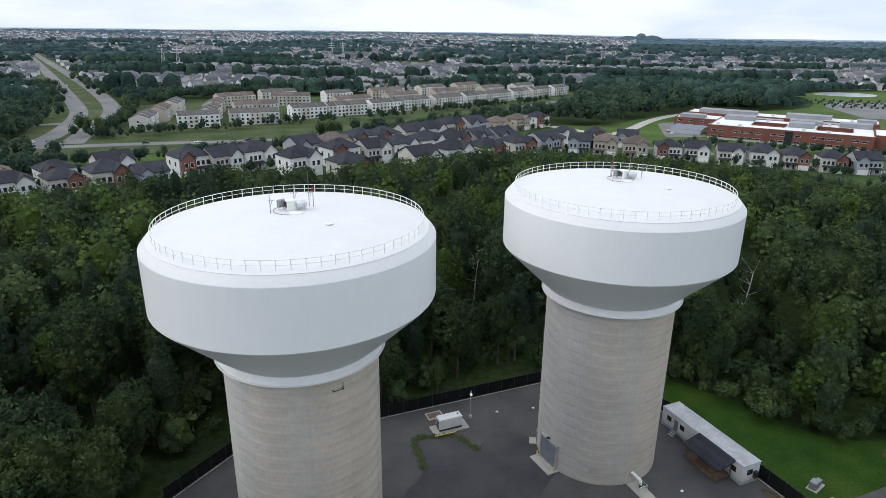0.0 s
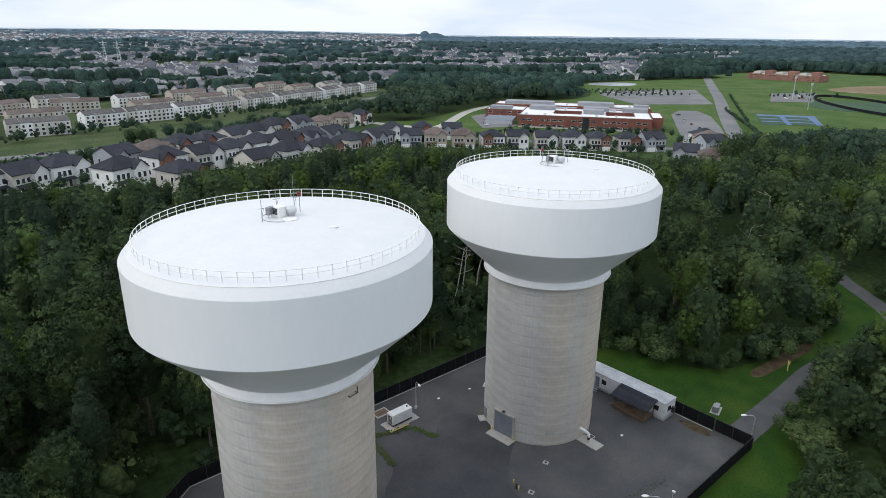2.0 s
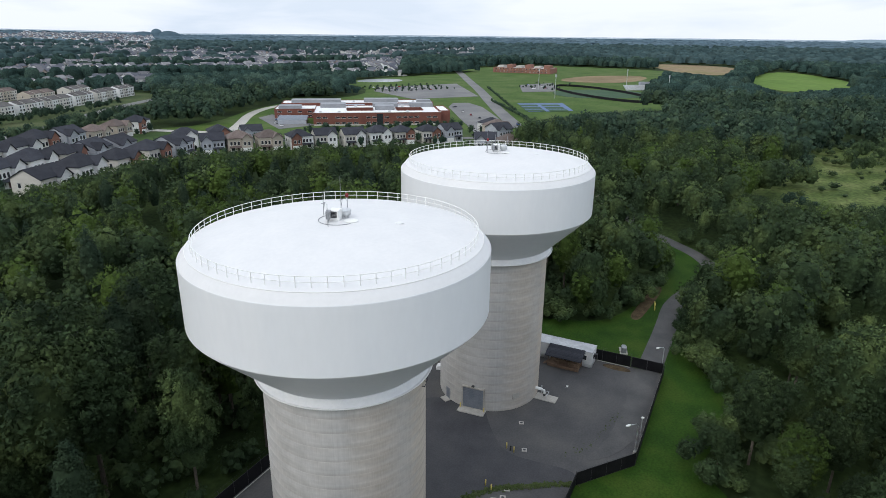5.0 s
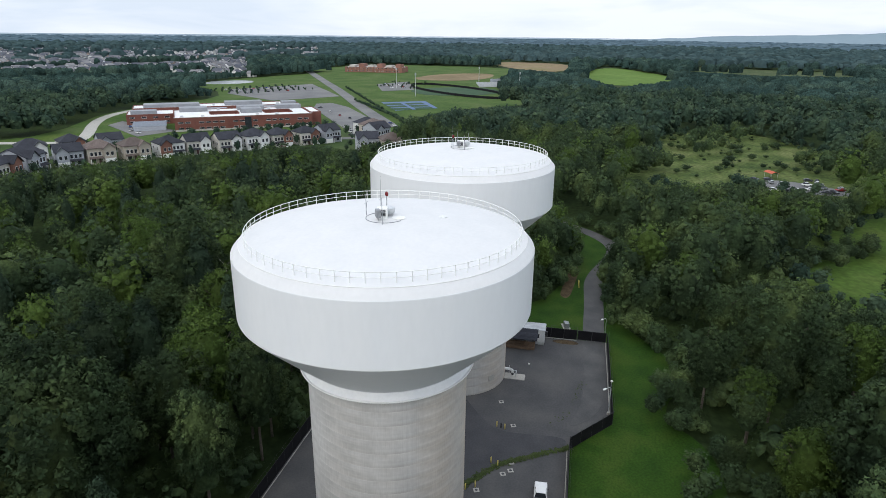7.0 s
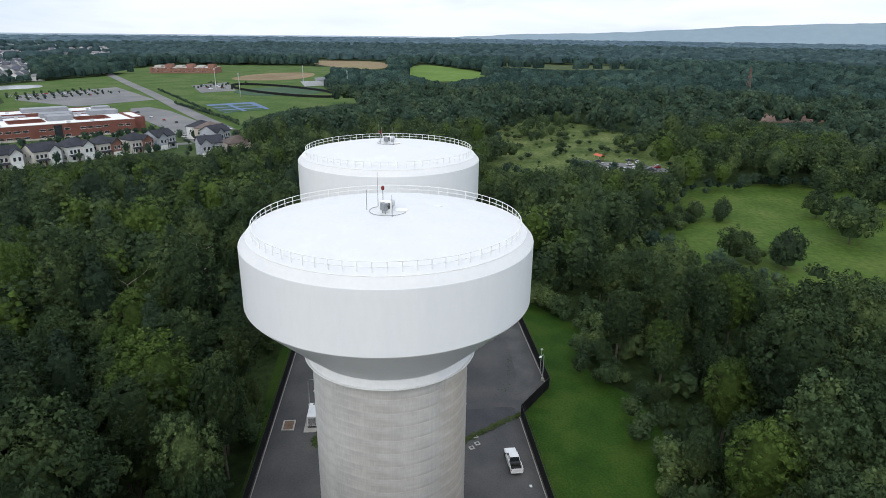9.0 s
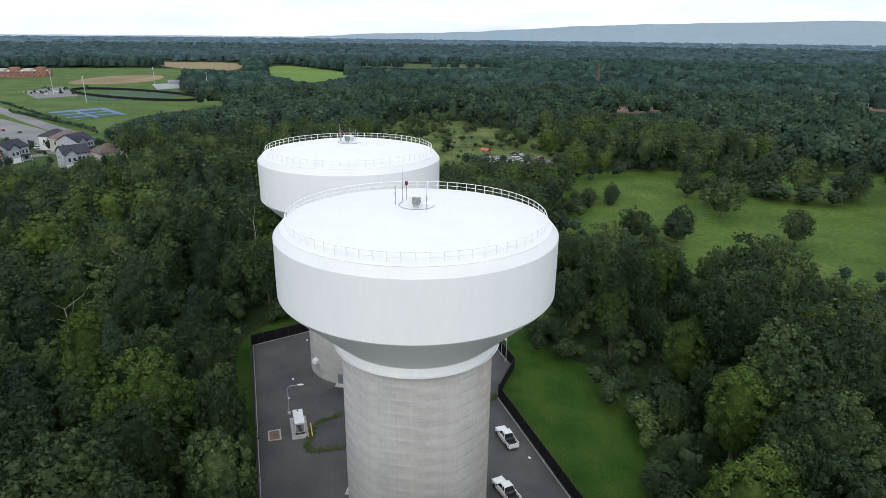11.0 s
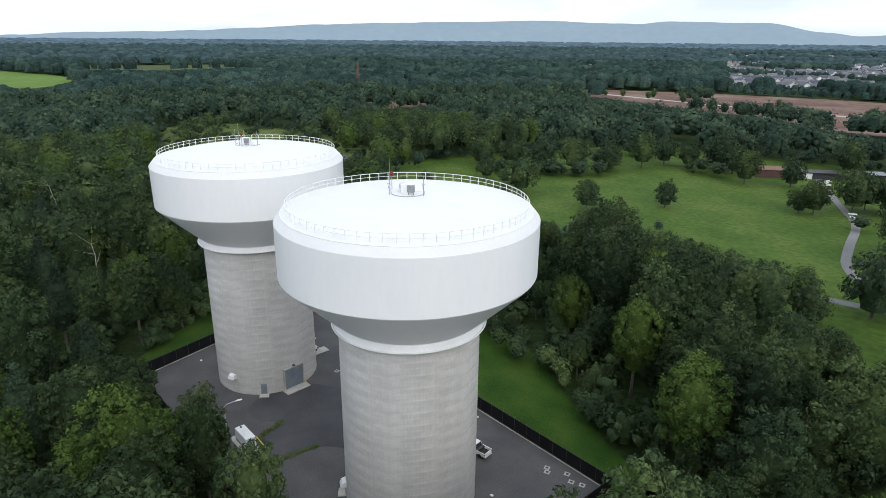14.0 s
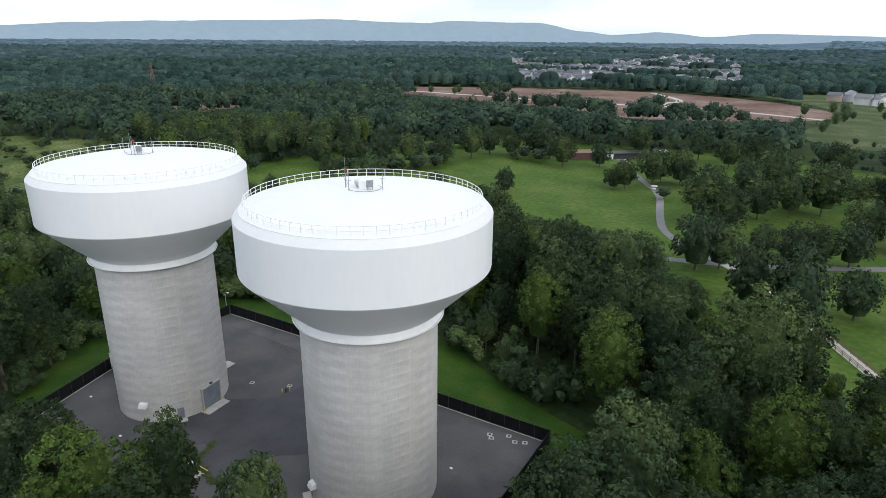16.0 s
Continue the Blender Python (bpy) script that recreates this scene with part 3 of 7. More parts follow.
strip("road_estate", [(-80, 322), (20, 352), (60, 330), (130, 340), (205, 352), (268, 318), (322, 236), (345, 200)], 8, -0.1, 0.2, M["asphalt"], "estate street between the houses", "road")
strip("road_school_drive", [(262, 412), (276, 362), (297, 368), (366, 420), (418, 440), (470, 436)], 8, -0.1, 0.24, M["concrete"], "pale drive curving to the school", "road")
strip("road_school_avenue", [(1250, 660), (1055, 548), (800, 408), (686, 344), (520, 257), (400, 190)], 12, -0.1, 0.3, M["asphalt"], "straight grey avenue beside the school", "road")
LOT_BUS = [(528, 314), (550, 290), (416, 205), (352, 180), (334, 191), (384, 222), (420, 246)]
patch("pavement_bus_lot", LOT_BUS, -0.1, 0.27, M["asphalt"], "grey school bus loop and car park", "car park", 1)
LOT_MAIN = [(604, 446), (650, 470), (762, 412), (612, 314), (548, 362)]
patch("pavement_car_park", LOT_MAIN, -0.1, 0.27, M["asphalt"], "large grey school car park", "car park", 0)
patch("pavement_second_lot", [(790, 330), (850, 300), (720, 258), (690, 290)], -0.1, 0.27, M["asphalt"], "grey car park by the sports ground", "car park", 0)
patch("pavement_annex_lot", [(310, 340), (350, 395), (372, 400), (340, 330)], -0.1, 0.27, M["asphalt"], "grey service yard of the school", "car park", 0)
patch("water_pond", [(705, 545), (747, 490), (800, 520), (765, 566)], -0.1, 0.25, M["pond"], "pond coloured pale like the mirrored sky", "pond", 2)
patch("pavement_tennis_courts", [(565, 251), (592, 212), (533, 185), (503, 218)], -0.1, 0.27, M["court_blue"], "blue tennis courts", "tennis court", 0)
patch("ground_stadium_turf", [(640, 225), (735, 275), (800, 180), (700, 135)], -0.1, 0.25, M["turf"], "dark green stadium turf", "pitch", 2)
patch("ground_outfield", [(880, 320), (1050, 300), (1100, 200), (900, 200)], -0.1, 0.3, M["dry_field"], "worn sports field", "field", 2)
patch("ground_school_lawn", [(285, 340), (320, 390), (300, 398), (270, 395), (255, 372)], -0.1, 0.2, M["meadow"], "bright green school lawn", "lawn", 2)
patch("ground_estate_green", [(-72, 345), (-60, 385), (30, 395), (56, 388), (50, 362), (0, 350)], -0.1, 0.2, M["meadow"], "bright green strip behind the houses", "lawn", 2)

strip("road_meadow_path", [(60, -225), (29, -166), (17, -146), (10, -112), (2, -84), (-22, -62)], 3.0, -0.1, 0.12, M["asphalt"], "narrow grey path winding through the meadow", "path")
strip("road_meadow_drive", [(0, -58), (-21, -63), (-39, -71), (-64, -85), (-120, -118)], 4.0, -0.1, 0.14, M["asphalt"], "grey drive crossing the meadow", "road")
strip("road_boardwalk", [(-21, -63), (-35, -48), (-46, -27), (-53, -15), (-60, -3), (-80, 30)], 2.6, -0.1, 0.16, M["concrete"], "pale fenced path over the meadow", "path")
strip("road_site_kerb", [(150, -690), (90, -600), (120, -560), (40, -500)], 7, -0.1, 0.5, M["concrete"], "new pale kerbed road on the building site", "road")
strip("road_site_track", [(420, -540), (190, -520), (60, -540), (-40, -500)], 8, -0.1, 0.45, M["concrete"], "pale track through the bare soil", "road")

# ---- the two water towers ----
COL_R, BOWL_R = 9.85, 17.25


def roof_z(r):
    """Height of the domed tank roof at a radius."""
    return 47.35 - 1.9 * (r / 16.4) ** 2


def railing(parent, radius, z, height, posts, rails, thick):
    rl = child("railing", lathe_mesh_ring("railing", radius, z + height, thick), parent)
    for k in range(1, rails):
        child("rail", lathe_mesh_ring("rail", radius, z + height * k / rails, thick * 0.8), rl)
    me = mesh_of("post", rod_bm([((0, 0, 0), (0, 0, height), thick * 1.1, thick * 1.1)], 6), M["rail_white"])
    for i in range(posts):
        a = math.tau * i / posts
        child("post", me, rl, pose(radius * math.cos(a), radius * math.sin(a), z))
    return rl


def mesh_of(name, bm, mat, smooth=False):
    me = bpy.data.meshes.new(name)
    bm.to_mesh(me)
    bm.free()
    me.materials.append(mat)
    if smooth:
        me.polygons.foreach_set("use_smooth", [True] * len(me.polygons))
    return me


def lathe_mesh_ring(name, radius, z, t):
    return mesh_of(name, lathe_bm([(radius + t * math.cos(a), z + t * math.sin(a)) for a in [math.tau * k / 6 for k in range(7)]], 120), M["rail_white"], True)


def on_column(angle, z):
    """A pose on the column's face: x to the right, y inwards, z up."""
    a = radians(angle)
    return pose(COL_R * math.cos(a), COL_R * math.sin(a), z, 0, 0, angle + 90)


def water_tower(x, y, label, doors, kit):
    t = thing("water_tower", pose(x, y, 0), label, "water tower", "water towers")
    # column in cast lifts, each with a shallow groove at its foot
    lifts, top = 16, 29.6
    step = top / lifts
    col = child("column", mesh_of("column", lathe_bm([(COL_R - 0.08, 0), (COL_R - 0.08, top + 1.2)], 128), M["column"], True), t, None, "board-marked grey concrete column")
    ribs = lathe_bm([(COL_R - 0.012, 0.0), (COL_R, 0.05), (COL_R, 0.1), (COL_R, step - 0.1), (COL_R, step - 0.05), (COL_R - 0.012, step)], 332)
    for v in ribs.verts:                             # board marks: every second line stands a little back
        if round(math.atan2(v.co.y, v.co.x) / math.tau * 332) % 2:
            v.co.x, v.co.y = v.co.x * 0.9978, v.co.y * 0.9978
    ring_me = mesh_of("concrete_ring", ribs, M["column"], True)
    for i in range(lifts):
        child("concrete_ring", ring_me, col, pose(0, 0, i * step))
    # bowl
    child("tank_cone", mesh_of("tank_cone", lathe_bm([(9.95, 30.38), (10.3, 30.58), (11.6, 31.75), (14.4, 34.4), (16.6, 36.52), (17.12, 37.06), (BOWL_R, 37.22)], 144, crease=14), M["tank_white"], True), t)
    wall = lathe_bm([(BOWL_R, 37.22), (BOWL_R + 0.02, 37.27), (BOWL_R + 0.02, 39.75), (BOWL_R + 0.02, 42.0), (BOWL_R + 0.02, 44.4), (BOWL_R - 0.02, 44.5)], 144, crease=8)
    child("tank_wall", mesh_of("tank_wall", wall, M["tank_white"], True), t, None, "white welded steel tank wall")
    child("tank_shoulder", mesh_of("tank_shoulder", lathe_bm([(BOWL_R - 0.02, 44.5), (17.0, 44.78), (16.75, 45.05), (16.45, 45.33), (16.40, 45.40)], 144, crease=30), M["roof_white_lowered"], True), t)
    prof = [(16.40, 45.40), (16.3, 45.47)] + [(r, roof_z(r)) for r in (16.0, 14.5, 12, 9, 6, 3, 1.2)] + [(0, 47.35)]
    child("tank_roof", mesh_of("tank_roof", lathe_bm(prof, 144, crease=20), M["roof_white_lowered"], True), t, None, "white domed steel roof")
    child("toe_ring", lathe_mesh_ring("toe_ring", 16.38, 45.44, 0.04), t)
    railing(t, 15.75, roof_z(15.75), 1.1, 68, 2, 0.04)
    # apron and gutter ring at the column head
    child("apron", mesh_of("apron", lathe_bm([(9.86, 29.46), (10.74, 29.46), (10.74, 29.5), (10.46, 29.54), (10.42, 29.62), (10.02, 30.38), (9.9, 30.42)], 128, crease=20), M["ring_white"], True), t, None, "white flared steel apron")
    child("gutter_ring", lathe_mesh_ring("gutter_ring", 10.72, 29.56, 0.07), t)
    # doors
    d = doors
    if "roll" in d:
        frame_m = on_column(d["roll"], 0.05)
        ob = child("roller_door", mesh_of("roller_door", box_bm([(-2.0, -0.06, 0.3, 2.0, 0.5, 4.5)]), M["door_grey"]), t, frame_m, "grey-blue roller door")
        sl = mesh_of("slat", box_bm([(-1.95, -0.10, 0.0, 1.95, -0.06, 0.31)], 0.01), M["door_grey"])
        for k in range(12):
            child("slat", sl, ob, pose(0, 0, 0.4 + k * 0.335))
        child("frame", mesh_of("frame", box_bm([(-2.2, -0.22, 0.0, -2.0, 0.4, 4.7), (2.0, -0.22, 0.0, 2.2, 0.4, 4.7), (-2.2, -0.24, 4.5, 2.2, 0.4, 4.72)]), M["concrete"]), ob)
        child("lamp", mesh_of("lamp", box_bm([(-0.25, -0.5, 4.95, 0.25, 0.0, 5.15)], 0.03), M["dark_metal"]), t, frame_m, "dark wall lamp")
        child("ramp", mesh_of("ramp", box_bm([(-2.6, -1.8, 0.0, 2.6, 0.3, 0.22)], 0.03), M["concrete"]), t, frame_m, "pale concrete door ramp")
        child("bollard", mesh_of("bollard", rod_bm([((-2.35, -0.5, 0), (-2.35, -0.5, 1.1), 0.1, 0.1)]), M["yellow_paint"]), t, frame_m)
        child("bollard", mesh_of("bollard", rod_bm([((2.35, -0.5, 0), (2.35, -0.5, 1.1), 0.1, 0.1)]), M["yellow_paint"]), t, frame_m)
    if "man" in d:
        frame_m = on_column(d["man"], 0.05)
        ob = child("door", mesh_of("door", box_bm([(-0.5, -0.08, 0.15, 0.5, 0.3, 2.25)], 0.01), M["door_grey"]), t, frame_m, "grey steel personnel door")
        child("frame", mesh_of("frame", box_bm([(-0.6, -0.12, 0.15, -0.5, 0.3, 2.35), (0.5, -0.12, 0.15, 0.6, 0.3, 2.35), (-0.6, -0.14, 2.25, 0.6, 0.3, 2.36)]), M["grey_panel"]), ob)
        child("step", mesh_of("step", box_bm([(-0.9, -1.3, 0.0, 0.9, 0.2, 0.16)], 0.02), M["concrete"]), t, frame_m)
    for a, z in d.get("vents", ()):
        hood = bmesh.new()
        vs = [hood.verts.new(c) for c in ((-0.7, 0.2, 0), (0.7, 0.2, 0), (0.7, -0.9, 0.1), (-0.7, -0.9, 0.1), (-0.7, 0.2, 1.0), (0.7, 0.2, 1.0), (0.7, -0.6, 0.75), (-0.7, -0.6, 0.75))]
        for f in ((0, 1, 2, 3), (4, 7, 6, 5), (0, 3, 7, 4), (1, 5, 6, 2), (3, 2, 6, 7), (0, 4, 5, 1)):
            hood.faces.new([vs[i] for i in f])
        child("vent_hood", mesh_of("vent_hood", hood, M["white_metal"]), t, on_column(a, z), "white sheet metal vent hood")
    for a, z in d.get("plates", ()):
        child("access_plate", mesh_of("access_plate", box_bm([(-0.75, -0.05, -0.6, 0.75, 0.3, 0.6)], 0.02), M["concrete"]), t, on_column(a, z), "pale cover plate")
    for a, z in d.get("brackets", ()):
        child("bracket", mesh_of("bracket", rod_bm([((-0.7, -0.35, 0), (0.7, -0.35, 0), 0.05, 0.05), ((-0.6, 0.1, 0), (-0.6, -0.4, 0), 0.05, 0.05), ((0.6, 0.1, 0), (0.6, -0.4, 0), 0.05, 0.05), ((0.6, -0.35, -0.1), (0.6, -0.35, 0.9), 0.05, 0.05)]), M["dark_metal"]), t, on_column(a, z), "dark steel bracket")
    # roof kit
    zt = 47.2
    vent = child("roof_vent", mesh_of("roof_vent", lathe_bm([(0.42, 0), (0.42, 0.4), (0.62, 0.46), (0.68, 1.0), (0.66, 1.08), (0.45, 1.18), (0, 1.22)], 24), M["galv"], True), t, pose(kit["vent"][0], kit["vent"][1], zt), "grey mushroom roof vent")
    child("hatch", mesh_of("hatch", lathe_bm([(0.75, 0), (0.75, 0.25), (0.8, 0.3), (0, 0.38)], 24), M["rail_white"]), t, pose(kit["hatch"][0], kit["hatch"][1], zt - 0.1), "round roof hatch")
    cab = child("control_box", mesh_of("control_box", box_bm([(-0.45, -0.25, 0.5, 0.45, 0.25, 1.4)], 0.03), M["mast_grey"]), t, pose(kit["box"][0], kit["box"][1], zt, 0, 0, 30), "grey control box")
    for lx in (-0.35, 0.35):
        child("leg", mesh_of("leg", rod_bm([((lx, 0, 0), (lx, 0, 0.5), 0.04, 0.04)]), M["mast_grey"]), cab)
    lb = child("equipment_box", mesh_of("equipment_box", box_bm([(-0.6, -0.6, 0.15, 0.6, 0.6, 1.35)], 0.03), M["rail_white"]), t, pose(kit["box"][0] + 1.05, kit["box"][1] - 0.2, zt, 0, 0, 15), "white equipment box with dark grilles")
    for k in range(5):
        child("grille_slat", mesh_of("grille_slat", box_bm([(-0.64, -0.38, 0.5 + k * 0.15, -0.6, 0.38, 0.61 + k * 0.15)]), M["dark_metal"]), lb)
    child("conduit", mesh_of("conduit", lathe_bm([(2.2 + 0.035 * math.cos(a), 0.25 + 0.035 * math.sin(a)) for a in [math.tau * k / 6 for k in range(7)]], 40, 0.6, 4.4), M["mast_grey"], True), t, pose(0, 0, zt - 0.1), "curved grey conduit ring")
    for i, (ax, ay, h) in enumerate(kit["masts"]):
        mast = child("antenna_mast", mesh_of("antenna_mast", rod_bm([((0, 0, -0.3), (0, 0, h), 0.05, 0.03)]), M["mast_grey"]), t, pose(ax, ay, zt - 0.05), "slim grey antenna mast")
        if i == 0:
            child("whip", mesh_of("whip", rod_bm([((0, 0, h), (0, 0, h + 1.6), 0.025, 0.012)]), M["mast_grey"]), mast)
        child("crossarm", mesh_of("crossarm", rod_bm([((-0.4, 0, h * 0.62), (0.5, 0, h * 0.62), 0.03, 0.03), ((0.3, 0, h * 0.62), (0, 0, h * 0.3), 0.025, 0.025)]), M["mast_grey"]), mast)
    bx, by = kit["beacon"]
    bc = child("beacon", mesh_of("beacon", lathe_bm([(0.12, 2.0), (0.2, 2.08), (0.2, 2.4), (0.12, 2.52), (0, 2.55)], 16), M["red_lens"], True), t, pose(bx, by, zt), "red obstruction beacon")
    child("pole", mesh_of("pole", rod_bm([((0, 0, -0.2), (0, 0, 2.0), 0.045, 0.045)]), M["mast_grey"]), bc)
    # manway disc part-way down the roof
    child("manway", mesh_of("manway", lathe_bm([(0.5, 0), (0.5, 0.08), (0, 0.1)], 20), M["ring_white"]), t, pose(3.0, -6.2, roof_z(6.9) - 0.01, 0, 0, 0), "small round roof manway")
    return t


NEAR_XY, FAR_XY = (11.38, 73.48), (59.86, 73.5)
water_tower(*NEAR_XY, "white composite water tower with grey ribbed concrete column", {"man": 52, "vents": [(64, 3.2)], "brackets": [(-76.7, 27.7)]},
            {"vent": (1.1, -0.2), "hatch": (0.2, -1.6), "box": (-1.2, 0.45), "masts": [(2.3, 1.2, 2.9), (-2.6, -0.5, 2.7), (0.7, 2.5, 2.6)], "beacon": (2.7, 0.6)})
water_tower(*FAR_XY, "white composite water tower with roller door in its concrete column", {"roll": 184.5, "man": 149.5, "vents": [(114, 3.2)], "plates": [(-127, 2.8)], "brackets": []},
            {"vent": (1.3, -0.5), "hatch": (-0.4, -1.5), "box": (-0.8, 0.6), "masts": [(-0.6, 1.9, 2.6), (-2.4, -0.8, 2.8), (2.2, 1.4, 2.8), (2.9, -0.6, 2.6)], "beacon": (-1.0, 1.6)})

# ---- trees ----
def crown_mesh(rng, h, r, clumps, leaves, size, low=0.2, ring=5, jag=0.34, taper=0.0):
    """A broadleaf crown: many small domed clumps over a lobed dome, each set with leaf tufts, round a dense heart.
    Returns verts, triangles, which faces are smooth, and the clumps' middles."""
    mid, half = h * (1 + low) / 2, h * (1 - low) / 2
    i = np.arange(clumps)
    zc = 1 - 1.6 * (i + 0.5) / clumps
    az = i * 2.39996 + rng.uniform(-0.35, 0.35, clumps)
    flat = np.sqrt(np.maximum(0.0, 1 - zc * zc))
    d = np.stack([np.cos(az) * flat, np.sin(az) * flat, zc], 1)
    limb = rng.normal(size=(6, 3))                   # the main limbs push lobes out of the dome
    limb[:, 2] = np.abs(limb[:, 2]) * 0.8 + 0.1
    limb /= np.linalg.norm(limb, axis=1)[:, None]
    push = np.max(np.maximum(0, d @ limb.T) ** 5 * rng.uniform(0.5, 1.0, 6)[None], axis=1)
    d[:, :2] *= (1 - taper * np.clip(0.5 + 0.6 * zc, 0, 1))[:, None]      # drawn in towards the top
    k = (0.66 + 0.36 * push + rng.uniform(-0.16, 0.12, clumps))[:, None]
    c = d * np.array([r, r, half]) * k + np.array([0, 0, mid])
    rc = r * 1.7 / math.sqrt(clumps) * rng.uniform(0.6, 1.4, clumps)
    axis = d * 0.65 + np.array([0, 0, 0.75])
    axis /= np.linalg.norm(axis, axis=1)[:, None]
    side = np.cross(axis, rng.normal(size=(clumps, 3)))
    side /= np.linalg.norm(side, axis=1)[:, None]
    over = np.cross(axis, side)
    # clumps: a ragged cap that carries the tufts
    rows = ((-0.3, 0.66),)
    v = [(c + axis * rc[:, None] * 0.4)[:, None]]
    for j, (up, out) in enumerate(rows):
        a = (np.arange(ring) + 0.5 * j) * math.tau / ring + rng.uniform(0, 6, clumps)[:, None]
        q = rc[:, None] * out * rng.uniform(0.55, 1.2, (clumps, ring))
        lift = rc[:, None] * up * rng.uniform(0.75, 1.2, (clumps, ring))
        v.append(c[:, None] + side[:, None] * (np.cos(a) * q)[..., None] + over[:, None] * (np.sin(a) * q)[..., None] + axis[:, None] * lift[..., None])
    dome = np.concatenate(v, 1)
    f = []
    for m in range(ring):
        n = (m + 1) % ring
        f.append((0, 1 + m, 1 + n))
    f = np.array(f)
    faces = (f[None] + (np.arange(clumps) * dome.shape[1])[:, None, None]).reshape(-1, 3)
    verts = dome.reshape(-1, 3)
    # the heart
    hv, hf = [], []
    for zz, rr in ((-0.8, 0.42), (-0.1, 0.74), (0.55, 0.5), (0.78, 0.1)):
        for m in range(7):
            a = m * math.tau / 7 + zz
            hv.append((math.cos(a) * rr * r * 0.86, math.sin(a) * rr * r * 0.86, mid + zz * half * 0.86))
    for j in range(3):
        for m in range(7):
            n = (m + 1) % 7
            hf += [(j * 7 + m, j * 7 + n, j * 7 + 7 + n), (j * 7 + m, j * 7 + 7 + n, j * 7 + 7 + m)]
    faces = np.concatenate([faces, np.array(hf) + len(verts)])
    verts = np.concatenate([verts, np.array(hv)])
    solid = len(faces)
    if leaves:
        pick = rng.choice(clumps, leaves, p=rc ** 2 / np.sum(rc ** 2))
        e = rng.normal(size=(leaves, 3))
        e /= np.linalg.norm(e, axis=1)[:, None]
        along_ = np.sum(e * axis[pick], 1)
        e += axis[pick] * np.where(along_ < -0.15, -1.7 * along_, 0.0)[:, None]
        e /= np.linalg.norm(e, axis=1)[:, None]
        p = c[pick] + e * (rc[pick] * rng.uniform(0.7, 1.22, leaves))[:, None]
        nrm = e + rng.normal(size=(leaves, 3)) * jag
        nrm /= np.linalg.norm(nrm, axis=1)[:, None]
        t = np.cross(nrm, rng.normal(size=(leaves, 3)))
        t /= np.linalg.norm(t, axis=1)[:, None]
        u = np.cross(nrm, t)
        q = size * rng.uniform(0.55, 1.35, leaves)[:, None]
        w = q * rng.uniform(0.5, 0.85, leaves)[:, None]
        lv = np.stack([p - t * q * 0.8 - u * w, p + t * q * 1.25 - nrm * q * 0.25, p - t * q * 0.6 + u * w], 1).reshape(-1, 3)
        faces = np.concatenate([faces, np.arange(leaves * 3).reshape(-1, 3) + len(verts)])
        verts = np.concatenate([verts, lv])
    return verts, faces, np.arange(len(faces)) < solid, c


def trunk_mesh(rng, h, r0, blobs, limbs=5):
    rods = [((0, 0, -0.3), (0, 0, h * 0.35), r0, r0 * 0.75), ((0, 0, h * 0.35), (rng.uniform(-.3, .3), rng.uniform(-.3, .3), h * 0.8), r0 * 0.75, r0 * 0.2)]
    for b in blobs[len(blobs) // 4::max(1, len(blobs) // (2 * limbs))][:limbs]:
        z = max(h * 0.22, b[2] - h * 0.2)
        rods.append(((0, 0, z), (b[0], b[1], b[2]), r0 * 0.4, r0 * 0.12))
    return mesh_of("trunk", rod_bm(rods, 6), M["bark"])


def tree_kind(seed, h, r, count, leaves, size, mat, label, low=0.2, taper=0.0):
    rng = np.random.default_rng(seed)
    v, f, sm, mids = crown_mesh(rng, h, r, count, leaves, size, low, taper=taper)
    t = thing("tree", pose(0, 0, 0), label, "tree", "woodland trees")
    child("trunk", trunk_mesh(rng, h, 0.02 * h * 0.8, mids), t)
    child("crown", big_mesh("crown", v, f, [mat], None, sm), t)
    return t


def cedar_kind(seed, h, r, leaves, size):
    rng = np.random.default_rng(seed)
    v, f, sm, _ = crown_mesh(rng, h, r, 64, leaves, size, 0.04)
    v[:, :2] *= (1.12 - 0.5 * np.clip(v[:, 2:] / h, 0, 1))      # broad at the foot, drawn in towards the top
    t = thing("tree", pose(0, 0, 0), "dark green bushy cedar standing in the meadow", "tree", "meadow trees")
    child("trunk", mesh_of("trunk", rod_bm([((0, 0, -0.3), (0, 0, h * 0.9), 0.25, 0.05)], 6), M["bark"]), t)
    child("crown", big_mesh("crown", v, f, [M["leaf_conifer"]], None, sm), t)
    return t


OAK = [tree_kind(11 + i, h, r, n, 6300, 0.155, M["leaf"], "dark green broadleaf tree in the wood") for i, (h, r, n) in enumerate(((20, 5.1, 200), (21, 4.8, 185), (18, 5.2, 205), (16, 4.3, 165)))]
POPLAR = tree_kind(31, 19, 4.6, 130, 6000, 0.155, M["leaf_light"], "light green young broadleaf tree in the wood")
PINE = [tree_kind(35 + i, h, r, 120, 5200, 0.15, M["leaf_pine"], "dark blue-green pine standing in the wood", 0.22, 0.62) for i, (h, r) in enumerate(((21, 3.9), (18, 3.6)))]
CEDAR = [cedar_kind(41, 12, 4.6, 1500, 0.27), cedar_kind(42, 10, 4.0, 1300, 0.26)]
PARK = [tree_kind(51, 15, 6.2, 84, 2200, 0.26, M["leaf"], "broad green tree standing in the meadow", 0.07), tree_kind(52, 12, 5.0, 70, 1900, 0.25, M["leaf"], "broad green tree standing in the meadow", 0.07)]
for o in PARK:
    o["group"] = "meadow trees"
USED = set()


